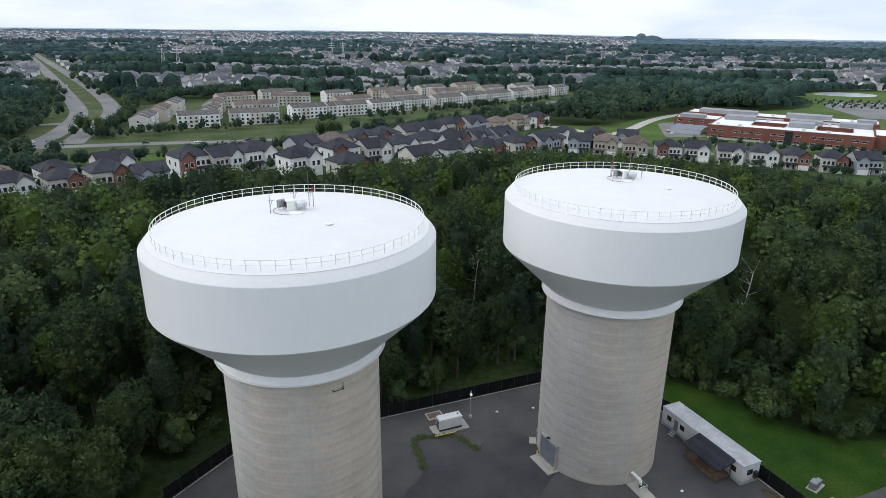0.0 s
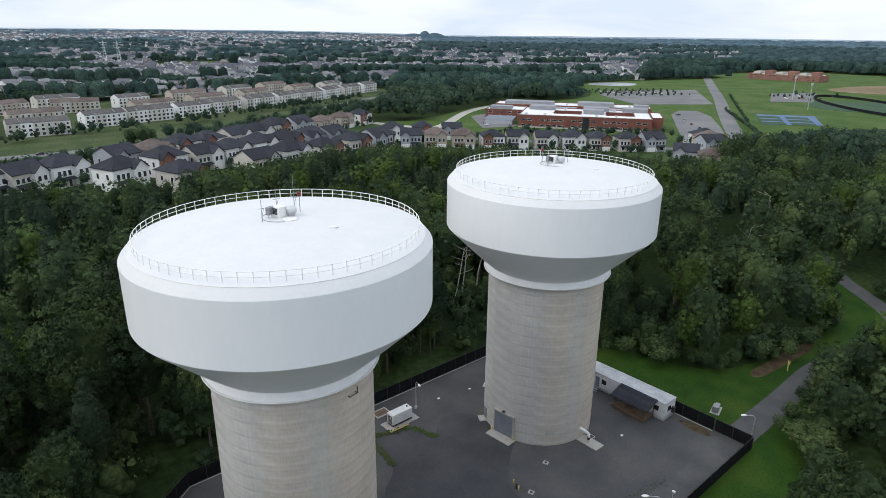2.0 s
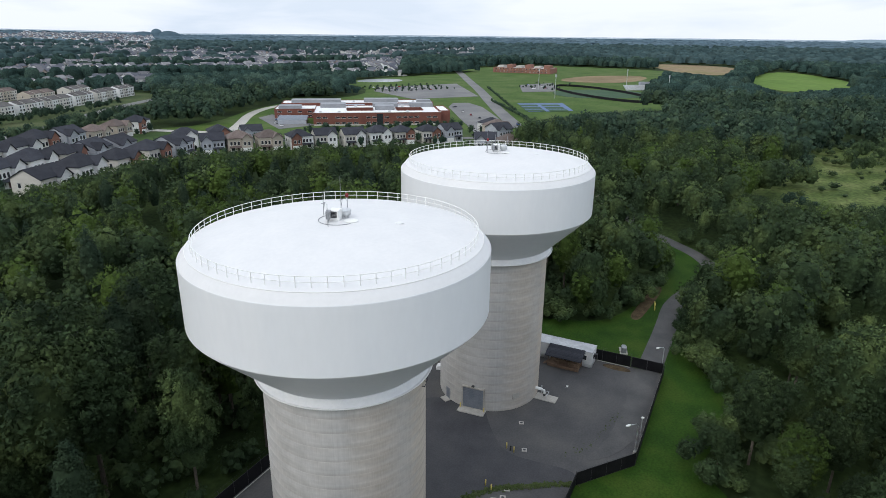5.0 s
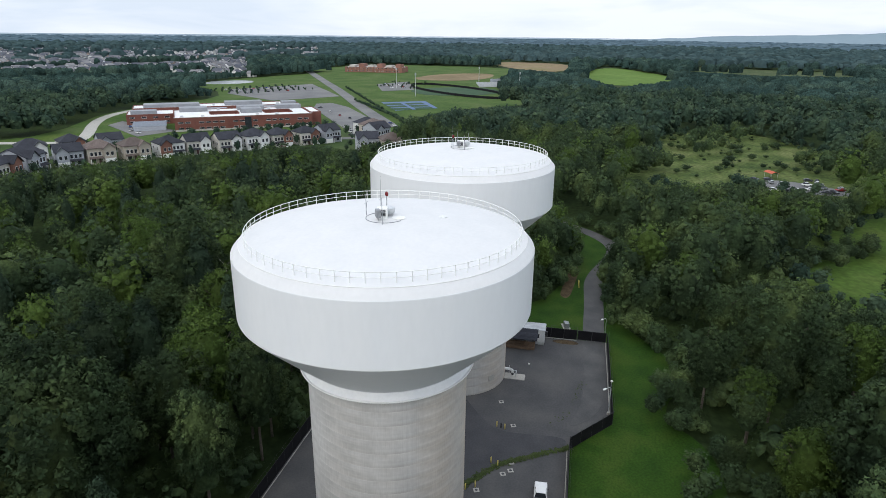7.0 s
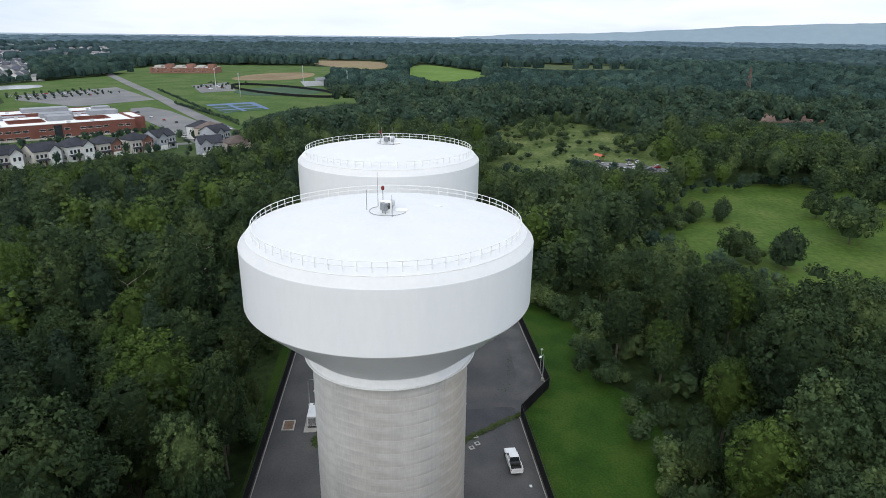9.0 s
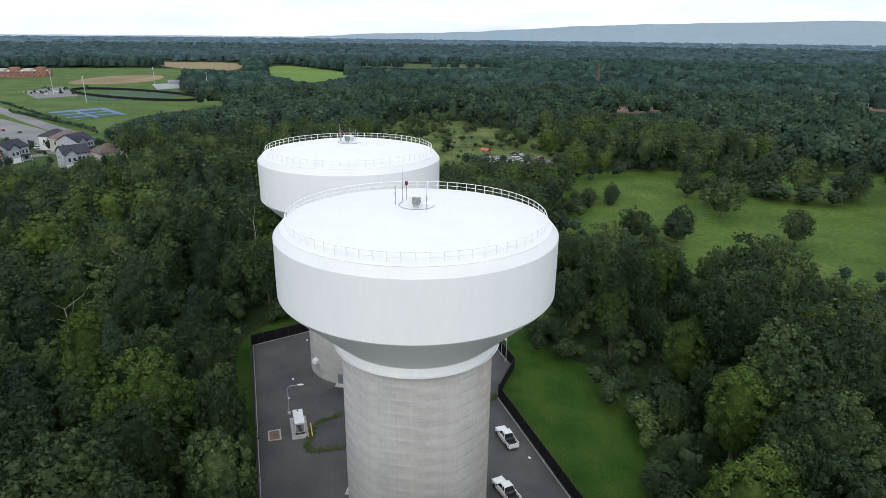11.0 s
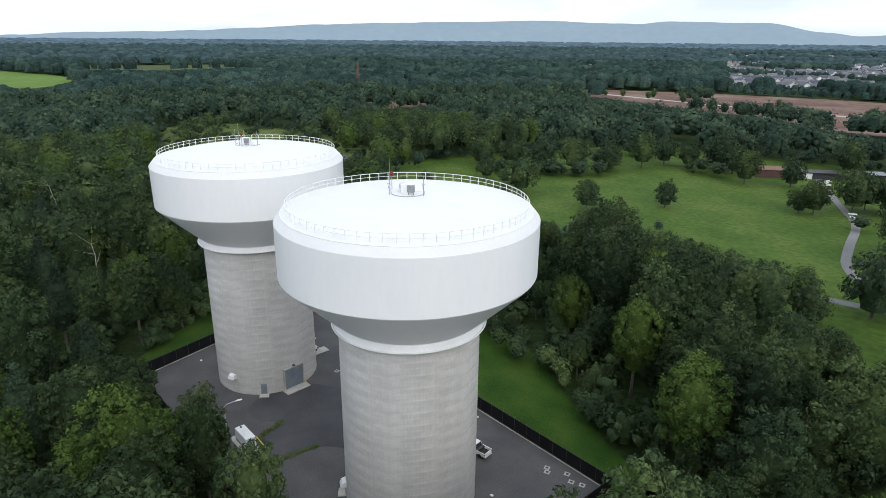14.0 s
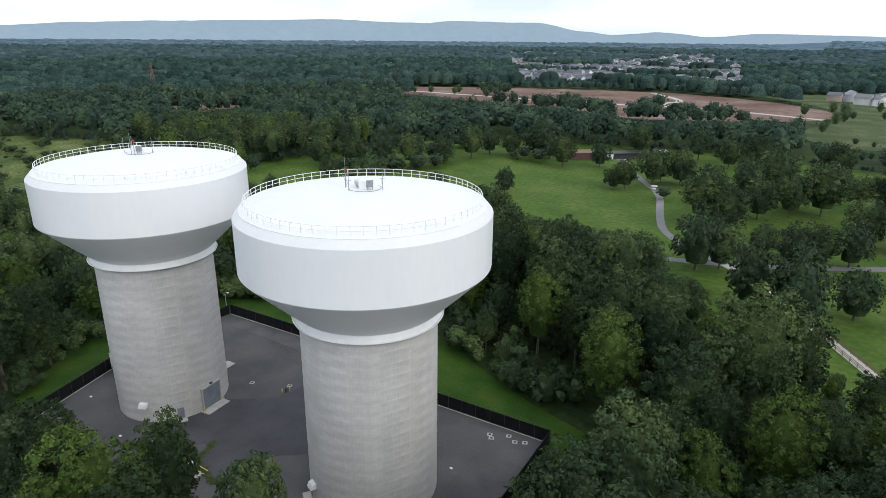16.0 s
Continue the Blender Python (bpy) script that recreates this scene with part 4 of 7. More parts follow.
def plant(kind, x, y, s=1.0, rz=0.0, tall=1.0, z=0.0):
    m = pose(x, y, z, 0, 0, rz) @ Matrix.Diagonal((s, s, s * tall, 1))
    if kind.name not in USED:
        USED.add(kind.name)
        kind.matrix_basis = m
        return kind
    return copy_thing(kind, m)


EYE_MID, EYE_END = np.array([-45.0, 70.0, 67.0]), np.array([-40.0, 138.0, 66.7])
FAR_OPEN = [MEADOW, SCRUB, HOUSING, SCHOOL, CORRIDOR, TAN, GREEN, STRIPS, DIRT, DIRT_SMALL, GREEN_YARD, FAR_FIELD]


HAMLETS = ((1150, -860, 60), (760, -1010, 50), (690, -1500, 70), (1120, -640, 55), (1480, -660, 60), (1640, -30, 60), (1500, 640, 60))


def town(px, py):
    """Where the far estates lie."""
    a = np.degrees(np.arctan2(px + 30, py - 60))
    d = np.hypot(px, py - 60)
    wave = (np.sin(px * 0.0062 + 1.7 * np.sin(py * 0.0031)) + np.sin(py * 0.0054 + 1.3 * np.sin(px * 0.0043) + 2.0)) * 0.5
    band = np.sin((py * 0.92 + px * 0.3) * math.tau / 250 + 1.3 * np.sin(px * 0.0075) + 0.8 * np.sin(py * 0.004)) + 0.35 * np.sin(px * 0.021)
    wave = np.where(band > -0.65, wave, -1.0)
    north = (a > -14) & (a < 40) & (d > 690) & (d < 4300) & (wave > -0.34)
    north &= ~((a > 24) & (d < 800))
    mid = (a >= 36) & (a < 61) & (d > 985 + 6 * (60 - a)) & (d < 2500) & (wave > -0.75)
    west = (a > -30) & (a < -9) & (d > 960) & (d < 3500) & (wave > -0.2)
    east = (a > 59) & (a < 67) & (d > 1900) & (d < 2900) & (wave > -0.3)
    south = (a > 154) & (a < 174) & (d > 900) & (d < 2600) & (wave > -0.4)
    spots = np.zeros(np.shape(px), bool)
    for cx, cy, r_ in HAMLETS:                       # small settlements in the far woods
        spots |= np.hypot(px - cx, py - cy) < r_
    return north | mid | west | south | east | spots


def edge_distance(px, py, poly):
    """Distance of points outside from a polygon's outline."""
    best = np.full(px.shape, 1e9)
    for (x0, y0), (x1, y1) in zip(poly, poly[1:] + poly[:1]):
        ex, ey = x1 - x0, y1 - y0
        k = np.clip(((px - x0) * ex + (py - y0) * ey) / (ex * ex + ey * ey + 1e-9), 0, 1)
        best = np.minimum(best, np.hypot(px - x0 - k * ex, py - y0 - k * ey))
    return best


def open_ground(px, py, h):
    """True where a tree of height h may not stand: on clearings, or tall right before them."""
    bad = inside(px, py, LAWN) | inside(px, py, YARD)
    for k in (0.0, 0.6, 0.9):
        s = EYE_MID[2] / (EYE_MID[2] - h * k)
        qx, qy = EYE_MID[0] + (px - EYE_MID[0]) * s, EYE_MID[1] + (py - EYE_MID[1]) * s
        for poly in FAR_OPEN:
            bad |= inside(qx, qy - (16 if poly is HOUSING and k else 0), poly)
    bad |= town(qx, qy) & (h > 10)
    for k in (0.6, 0.9):
        s = EYE_END[2] / (EYE_END[2] - h * k)
        bad |= inside(EYE_END[0] + (px - EYE_END[0]) * s, EYE_END[1] + (py - EYE_END[1]) * s, MEADOW)
    return bad


def fit_height(px, py, h):
    """Lower the trees at the edge of the clearings until they stand clear of them; returns heights and which to keep."""
    h, ok = h.copy(), np.zeros(px.shape, bool)
    for k in (1.0, 0.86, 0.72, 0.6, 0.5, 0.4, 0.3, 0.2):
        fits = ~ok & ~open_ground(px, py, h * k)
        h[fits] *= k
        ok |= fits
    return h, ok


def scatter(rng, x0, x1, y0, y1, cell):
    gx, gy = np.meshgrid(np.arange(x0, x1, cell), np.arange(y0, y1, cell))
    px = (gx + rng.uniform(-0.62, 0.62, gx.shape) * cell).ravel()
    py = (gy + rng.uniform(-0.62, 0.62, gy.shape) * cell).ravel()
    return px, py


rng = np.random.default_rng(5)
px, py = scatter(rng, -78, 330, -160, 330, 7.9)
h = np.clip(rng.uniform(12.5, 22.5, px.shape) + 2.0 * np.sin(px * 0.11) * np.cos(py * 0.09), 13, 23)
h, keep = fit_height(px, py, h)
px, py, h = px[keep], py[keep], h[keep]
gap = np.maximum(np.maximum(-9 - px, px - 80), np.maximum(42 - py, py - 96))      # distance from the yard
tall = (py > 97) & (px > 52) | (px > 84)               # the wood stands tall right up to the lawn on the north and east
h = np.minimum(h, np.where(tall, 10.0, 5.0) + np.where(tall, 1.6, 1.3) * np.minimum(edge_distance(px, py, LAWN), edge_distance(px, py, YARD)))
keep = (gap > 1.5)
keep &= ~((px > -4) & (px < 52) & (py > 94) & (py < 104)) & ~((px > 66) & (px < 92) & (py > 108) & (py < 126) & (np.random.default_rng(99).uniform(size=px.shape) < 0.6))
px, py, h, gap = px[keep], py[keep], h[keep], gap[keep]
# the stretch of wood that wraps the yard's west side is built tree by tree
line = smooth_line([(60, 4), (0, 14), (-32, 26), (-40, 58), (-28, 104), (10, 112), (60, 108), (98, 98)], 3)
dist = np.full(px.shape, 1e9)
for x, y in line:
    dist = np.minimum(dist, np.hypot(px - x, py - y))
order = np.argsort(dist)
near, rest = order[:275], order[275:]
for i in near:
    k = rng.integers(0, 12)
    kind = POPLAR if k == 0 else OAK[k % 4]
    base_h = {0: 20, 1: 21, 2: 18, 3: 16}[k % 4] if k else 19
    if py[i] > 97 and rng.uniform() < 0.28:           # pines stand among the trees north of the yard
        kind, base_h = PINE[int(k) % 2], (21, 18)[int(k) % 2]
    s = h[i] / base_h
    plant(kind, px[i], py[i], s * rng.uniform(0.96, 1.08), rng.uniform(0, 360), 1.0)

for x, y, s_ in ((76.7, 158.5, 1.15), (83, 161, 1.0), (-15.5, 41.5, 1.14), (126, 157, 0.9), (99, 177, 1.05), (105, 171, 0.9), (92, 184, 0.95), (226, 57, 1.0), (-34, 62, 0.9), (-14, 34, 0.85)):
    plant(POPLAR, x, y, s_, x * 37 % 360)


# the trees that lean over the yard's north fence: x, y, height, kind
for x, y, top, kind in ((25.2, 108.5, 23.5, POPLAR), (17, 110, 22.5, OAK[0]), (33.5, 107, 19.0, OAK[1]), (40.8, 98.4, 14.0, OAK[1]), (23.7, 99.6, 16.5, OAK[3]), (8.6, 99.4, 16.5, OAK[3]), (47, 103, 13.0, OAK[3]), (30, 101, 10.5, OAK[3])):
    base = {OAK[0]: 20, OAK[1]: 21, OAK[2]: 18, OAK[3]: 16, POPLAR: 19}[kind]
    slim = 0.72 if y < 100 else 1.08
    m = pose(x, y, 0, 0, 0, x * 53 % 360) @ Matrix.Diagonal((slim * top / base, slim * top / base, top / base, 1))
    copy_thing(kind, m)


def forest(name, px, py, h, kinds, mat, label, seed, spread=1.0):
    """Many trees as one mass: small crowns built from a few shapes, each turned and scaled."""
    rng = np.random.default_rng(seed)
    vs, fs, ss, n = [], [], [], 0
    which = rng.integers(0, len(kinds), len(px))
    for k, (v, f, sm) in enumerate(kinds):
        sel = np.nonzero(which == k)[0]
        if not len(sel):
            continue
        a = rng.uniform(0, math.tau, len(sel))
        c, s = np.cos(a), np.sin(a)
        w = h[sel] * spread * rng.uniform(0.8, 1.2, len(sel))
        x = (v[None, :, 0] * c[:, None] - v[None, :, 1] * s[:, None]) * w[:, None] + px[sel][:, None]
        y = (v[None, :, 0] * s[:, None] + v[None, :, 1] * c[:, None]) * w[:, None] + py[sel][:, None]
        z = v[None, :, 2] * h[sel][:, None] + rise(px[sel], py[sel])[:, None]
        vs.append(np.stack([x, y, z], 2).reshape(-1, 3))
        fs.append((f[None] + (np.arange(len(sel)) * len(v))[:, None, None]).reshape(-1, f.shape[1]) + n)
        ss.append(np.tile(sm, len(sel)))
        n += len(sel) * len(v)
    me = big_mesh(name, np.concatenate(vs), np.concatenate(fs), [mat], None, np.concatenate(ss))
    return tagged(new(name, me), label, "woodland", kind="stuff")


def unit_crown(seed, clumps, leaves, size, spread=0.29, ring=5, low=0.15, taper=0.0):
    """A crown of height 1 with the width of a woodland tree."""
    return crown_mesh(np.random.default_rng(seed), 1.0, spread, clumps, leaves, size, low, ring, taper=taper)[:3]


MID = [unit_crown(61 + i, 70, 900, 0.0105, 0.285, 5, 0.2) for i in range(5)]
PINES = [unit_crown(66 + i, 44, 760, 0.0105, 0.21, 5, 0.2, 0.6) for i in range(3)]
rest = rest[rng.uniform(size=len(rest)) < 0.84]
low_ = h[rest] < 9
forest("woodland_low_growth", px[rest][low_], py[rest][low_], h[rest][low_], [unit_crown(71 + i, 14, 260, 0.030, 0.42, 5, 0.0) for i in range(3)], M["leaf"], "young trees and shrubs at the edge of the wood", 18)
rest = rest[~low_]
light = rng.uniform(size=len(rest)) < 0.15
pine = (rng.uniform(size=len(rest)) < 0.32) & (py[rest] > 85) & ~light
forest("woodland_pines", px[rest][pine], py[rest][pine], h[rest][pine], PINES, M["leaf_pine"], "dark pines among the broadleaf wood", 6)
forest("woodland_near", px[rest][~light & ~pine], py[rest][~light & ~pine], h[rest][~light & ~pine], MID, M["leaf"], "dense dark green broadleaf wood", 3)
forest("woodland_light", px[rest][light], py[rest][light], h[rest][light], MID, M["leaf_light"], "lighter green trees among the wood", 4)


def lump_crown(seed, rows, seg):
    """A plain lumpy crown top for far woods."""
    rng = np.random.default_rng(seed)
    v, f = [], []
    for j in range(rows):
        k = j / (rows - 1)
        z, rr = (0.25, 0.78, 0.98)[j], (1.0, 0.86, 0.42)[j]
        for i in range(seg):
            a = math.tau * (i + 0.5 * (j % 2)) / seg
            q = rng.uniform(0.66, 1.2)
            v.append((math.cos(a) * rr * q, math.sin(a) * rr * q, z * rng.uniform(0.88, 1.06)))
    for j in range(rows - 1):
        for i in range(seg):
            i2 = (i + 1) % seg
            f.append((j * seg + i, j * seg + i2, (j + 1) * seg + i2, (j + 1) * seg + i))
    t = (rows - 1) * seg
    if seg == 6:
        f += [(t, t + 1, t + 2, t + 3), (t, t + 3, t + 4, t + 5)]
    return np.array(v), np.array(f), np.ones(len(f), bool)


def in_view(px, py, margin=8):
    """Plan sector that the place opens onto: from north-north-west round by east to south."""
    a = np.degrees(np.arctan2(px + 30, py - 60))
    return ((a > -24 - margin) | (a < -172))


def ring_band(r0, r1, cell, seed):
    rng = np.random.default_rng(seed)
    px, py = scatter(rng, -r1, r1, -r1, r1, cell)
    d = np.hypot(px, py - 60)
    keep = (d > r0) & (d < r1) & in_view(px, py)
    box = (px > -78) & (px < 330) & (py > -160) & (py < 330)
    keep &= ~box
    return px[keep], py[keep], rng


# undergrowth between the trunks
ux, uy = scatter(rng, -74, 125, -25, 180, 6.4)
uh = rng.uniform(3.5, 8.0, ux.shape)
uh, keep = fit_height(ux, uy, uh)
keep &= np.maximum(np.maximum(-9 - ux, ux - 80), np.maximum(42 - uy, uy - 96)) > 2.0
forest("woodland_undergrowth", ux[keep], uy[keep], uh[keep], [unit_crown(76 + i, 10, 130, 0.040, 0.45, 5, 0.0) for i in range(3)], M["leaf"], "young trees and shrubs under the wood", 28)
MID2 = [unit_crown(81 + i, 26, 150, 0.0190, 0.36, 5, 0.15) for i in range(5)]
px, py, rng = ring_band(200, 640, 12.2, 7)
h = 10 + 12 * rng.uniform(size=px.shape) ** 0.8 + 2.5 * np.sin(px * 0.07) * np.cos(py * 0.06)
h, keep = fit_height(px, py, h)
forest("woodland_mid", px[keep], py[keep], h[keep], MID2, M["leaf_mid_haze"], "dense dark green broadleaf wood", 8)

FAR1 = [lump_crown(91 + i, 3, 6) for i in range(5)]
px, py, rng = ring_band(640, 1500, 13.5, 9)
h = rng.uniform(11, 21, px.shape)
h[town(px, py)] *= 0.36
h, keep = fit_height(px, py, h)
keep &= (~town(px, py) | (rng.uniform(size=px.shape) < 0.55))
forest("woodland_far", px[keep], py[keep], h[keep], FAR1, M["far_haze_leaf"], "distant dark woods in haze-tinted green", 10, 0.48)

FAR2 = [lump_crown(95 + i, 3, 6) for i in range(5)]
px, py, rng = ring_band(1500, 3000, 32, 11)
h = rng.uniform(13, 22, px.shape)
h[town(px, py)] *= 0.36
h, keep = fit_height(px, py, h)
keep &= (~town(px, py) | (rng.uniform(size=px.shape) < 0.55))
forest("woodland_farther", px[keep], py[keep], h[keep], FAR2, M["farther_haze_leaf"], "distant woods tinted blue-green for haze", 12, 0.85)
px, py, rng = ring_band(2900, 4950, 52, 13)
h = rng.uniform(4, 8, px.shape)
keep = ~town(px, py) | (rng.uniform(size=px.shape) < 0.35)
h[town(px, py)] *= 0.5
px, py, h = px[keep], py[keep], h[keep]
forest("woodland_horizon", px, py, h, FAR2, M["horizon_haze_leaf"], "horizon woods coloured blue-green for haze", 14, 3.6)
px, py = scatter(np.random.default_rng(15), -420, -190, -300, 420, 10.5)
rng = np.random.default_rng(16)
h = rng.uniform(13, 21, px.shape)
keep = ~inside(px, py, MEADOW) & ~inside(px, py, CORRIDOR) & ~inside(px, py, HOUSING)
forest("woodland_west", px[keep], py[keep], h[keep], FAR1, M["far_haze_leaf"], "dark green woods to the west", 17, 0.46)
px, py = scatter(np.random.default_rng(25), -196, -78, -300, 420, 10.2)
h = rng.uniform(12, 20, px.shape)
keep = ~inside(px, py, MEADOW) & ~inside(px, py, CORRIDOR) & ~inside(px, py, HOUSING)
forest("woodland_west_edge", px[keep], py[keep], h[keep], [unit_crown(86 + i, 9, 20, 0.05, 0.36) for i in range(3)], M["leaf"], "dark green woods west of the yard", 29)

# ---- things in the yard ----
def fence_run(a, b, label="tall chain-link fence with black privacy fabric"):
    a, b = Vector((*a, 0)), Vector((*b, 0))
    d = b - a
    n = max(1, round(d.length / 3.0))
    step = d.length / n
    f = thing("fence", Matrix.Translation(a) @ pose(0, 0, 0, 0, 0, math.degrees(math.atan2(d.y, d.x))), label, "fence", "yard fence")
    panel = mesh_of("panel", box_bm([(0.04, -0.02, 0.08, step - 0.04, 0.02, 2.5)]), M["fence_cloth"])
    post = mesh_of("post", rod_bm([((0, 0, -0.2), (0, 0, 2.75), 0.045, 0.045), ((0, 0, 2.75), (0, -0.3, 3.05), 0.03, 0.02)], 6), M["dark_metal"])
    for i in range(n):
        child("panel", panel, f, pose(i * step, 0, 0))
        child("post", post, f, pose(i * step, 0, 0))
    child("top_rail", mesh_of("top_rail", rod_bm([((0, 0, 2.55), (d.length, 0, 2.55), 0.03, 0.03)], 6), M["dark_metal"]), f)
    child("wire", mesh_of("wire", rod_bm([((0, -0.28, 3.0), (d.length, -0.28, 3.0), 0.012, 0.012)], 4), M["dark_metal"]), f)
    child("kerb", mesh_of("kerb", box_bm([(0, 0.25, 0, d.length, 0.4, 0.12)], 0.02), M["concrete"]), f, None, "pale concrete kerb")
    return f


corners = YARD
for p, q in zip(corners, corners[1:] + corners[:1]):
    if abs(p[0] - 80.0) < 0.01 and p[1] < 43:      # the gate's side
        fence_run((80.0, 49.2), q)
    else:
        fence_run(p, q)
gate = thing("sliding_gate", pose(80.0, 42.6, 0, 0, 0, 90), "black fabric-covered sliding gate across the drive", "gate")
child("gate_frame", mesh_of("gate_frame", rod_bm([((0, 0, 0.15), (6.4, 0, 0.15), 0.05, 0.05), ((0, 0, 2.5), (6.4, 0, 2.5), 0.05, 0.05), ((0, 0, 0.05), (0, 0, 2.6), 0.05, 0.05), ((6.4, 0, 0.05), (6.4, 0, 2.6), 0.05, 0.05), ((3.2, 0, 0.15), (3.2, 0, 2.5), 0.04, 0.04)], 6), M["dark_metal"]), gate)
for gx in (0.05, 3.24):
    child("gate_panel", mesh_of("gate_panel", box_bm([(gx, -0.015, 0.2, gx + 3.1, 0.015, 2.45)]), M["fence_cloth"]), gate)


def yard_lamp(x, y, h, heading):
    t = thing("lamp_post", pose(x, y, 0.05, 0, 0, heading), "galvanised lamp post with a single arm", "lamp post", "yard lamps")
    child("base", mesh_of("base", rod_bm([((0, 0, 0), (0, 0, 0.5), 0.28, 0.28)], 12), M["concrete"]), t)
    child("pole", mesh_of("pole", rod_bm([((0, 0, 0.5), (0, 0, h - 0.6), 0.09, 0.065), ((0, 0, h - 0.6), (0.5, 0, h - 0.1), 0.05, 0.05), ((0.5, 0, h - 0.1), (2.1, 0, h + 0.3), 0.06, 0.05)], 8), M["galv"]), t)
    head = bmesh.new()
    bmesh.ops.create_icosphere(head, subdivisions=2, radius=0.5, matrix=Matrix.LocRotScale((2.55, 0, h + 0.4), Euler((0, radians(-8), 0)), (1.3, 0.5, 0.28)))
    child("lamp_head", mesh_of("lamp_head", head, M["rail_white"], True), t, None, "white cobra lamp head")
    return t


yard_lamp(43.6, 89.3, 6.1, -115)
yard_lamp(80.6, 42.9, 6.2, 155)
yard_lamp(50.4, 42.9, 6.2, 150)
cam_pole = thing("camera_pole", pose(53.4, 42.7, 0.05), "slim grey pole with a small camera box", "pole")
child("pole", mesh_of("pole", rod_bm([((0, 0, 0), (0, 0, 5.4), 0.06, 0.05)], 8), M["galv"]), cam_pole)
child("camera_box", mesh_of("camera_box", box_bm([(-0.15, -0.3, 5.3, 0.15, 0.15, 5.55)], 0.03), M["rail_white"]), cam_pole)

# generator with pad
pad = thing("generator_pad", pose(0, 0, 0), "pale concrete pad under the generator", "concrete pad")
child("slab", mesh_of("slab", box_bm([(35.4, 86.5, 0.0, 42.2, 89.4, 0.16)], 0.03), M["concrete"]), pad)
gen = thing("generator", pose(36.5, 87.1, 0.16) @ Matrix.Scale(0.86, 4), "white enclosed standby generator with louvred sides", "generator")
child("base_tank", mesh_of("base_tank", box_bm([(0.1, 0.05, 0, 5.1, 1.95, 0.45)], 0.03), M["dark_metal"]), gen)
child("enclosure", mesh_of("enclosure", box_bm([(0.0, 0.0, 0.45, 5.2, 2.0, 2.75)], 0.05), M["white_metal"]), gen)
for k in range(5):
    child("door_panel", mesh_of("door_panel", box_bm([(0.12 + k * 1.0, -0.03, 0.6, 1.04 + k * 1.0, 0.0, 2.6)], 0.008), M["white_metal"]), gen)
for k in range(7):
    child("louvre", mesh_of("louvre", box_bm([(-0.04, 0.25, 0.65 + k * 0.25, 0.0, 1.75, 0.8 + k * 0.25)]), M["dark_metal"]), gen)
child("exhaust", mesh_of("exhaust", rod_bm([((4.5, 1.0, 2.75), (4.5, 1.0, 3.0), 0.16, 0.16)], 12), M["dark_metal"]), gen)
vp = thing("valve_vault", pose(36.1, 91.2, 0), "concrete valve vault with dark steel hatch", "vault")
child("frame", mesh_of("frame", box_bm([(0, 0, 0, 3.1, 0.25, 0.2), (0, 1.95, 0, 3.1, 2.2, 0.2), (0, 0.25, 0, 0.25, 1.95, 0.2), (2.85, 0.25, 0, 3.1, 1.95, 0.2)]), M["concrete"]), vp)
child("hatch", mesh_of("hatch", box_bm([(0.25, 0.25, 0, 2.85, 1.95, 0.15)], 0.02), M["timber"]), vp)
bar = thing("yellow_barrier", pose(35.2, 86.0, 0.05), "low yellow steel barrier rail", "barrier")
child("rail", mesh_of("rail", rod_bm([((0, 0, 0.35), (4.0, -0.1, 0.35), 0.09, 0.09)], 8), M["yellow_paint"]), bar)
for k in (0.4, 3.6):
    child("post", mesh_of("post", rod_bm([((k, 0, 0), (k, 0, 0.35), 0.07, 0.07)], 8), M["yellow_paint"]), bar)

# site trailer and its covered deck
tr = thing("office_trailer", pose(75.4, 56.4, 0.05), "long white site office trailer beside the fence", "trailer")
child("body", mesh_of("body", box_bm([(0, 0, 0.75, 3.7, 18.2, 3.6)], 0.05), M["white_metal"]), tr)
child("roof", mesh_of("roof", box_bm([(-0.08, -0.08, 3.6, 3.78, 18.28, 3.76)], 0.04), M["trailer_roof"]), tr, None, "pale grey metal roof")
for k in range(9):
    child("skirt_panel", mesh_of("skirt_panel", box_bm([(0.06, 0.05 + k * 2.02, 0.05, 3.64, 2.0 + k * 2.02, 0.74)], 0.01), M["galv"]), tr)
for wx, wy in ((-0.02, 15.8), (-0.02, 12.6), (-0.02, 1.2)):
    w = child("window", mesh_of("window", box_bm([(wx - 0.03, wy, 1.75, 0.02, wy + 1.1, 2.75)], 0.01), M["window"]), tr)
    child("frame", mesh_of("frame", box_bm([(wx - 0.05, wy - 0.08, 1.67, wx, wy + 1.18, 1.75), (wx - 0.05, wy - 0.08, 2.75, wx, wy + 1.18, 2.83), (wx - 0.05, wy - 0.08, 1.75, wx, wy, 2.75), (wx - 0.05, wy + 1.1, 1.75, wx, wy + 1.18, 2.75)]), M["trim_white"]), w)
child("window", mesh_of("window", box_bm([(1.0, -0.04, 1.75, 2.2, 0.02, 2.75)], 0.01), M["window"]), tr)
child("air_conditioner", mesh_of("air_conditioner", box_bm([(2.3, -0.55, 1.1, 3.0, 0.0, 2.3)], 0.04), M["dark_metal"]), tr)
child("door", mesh_of("door", box_bm([(-0.05, 14.2, 0.8, 0.02, 15.1, 2.85)], 0.01), M["door_grey"]), tr)
child("hitch", mesh_of("hitch", rod_bm([((0.6, 18.2, 0.7), (1.6, 19.6, 0.6), 0.06, 0.06), ((3.1, 18.2, 0.7), (1.6, 19.6, 0.6), 0.06, 0.06)], 6), M["dark_metal"]), tr)
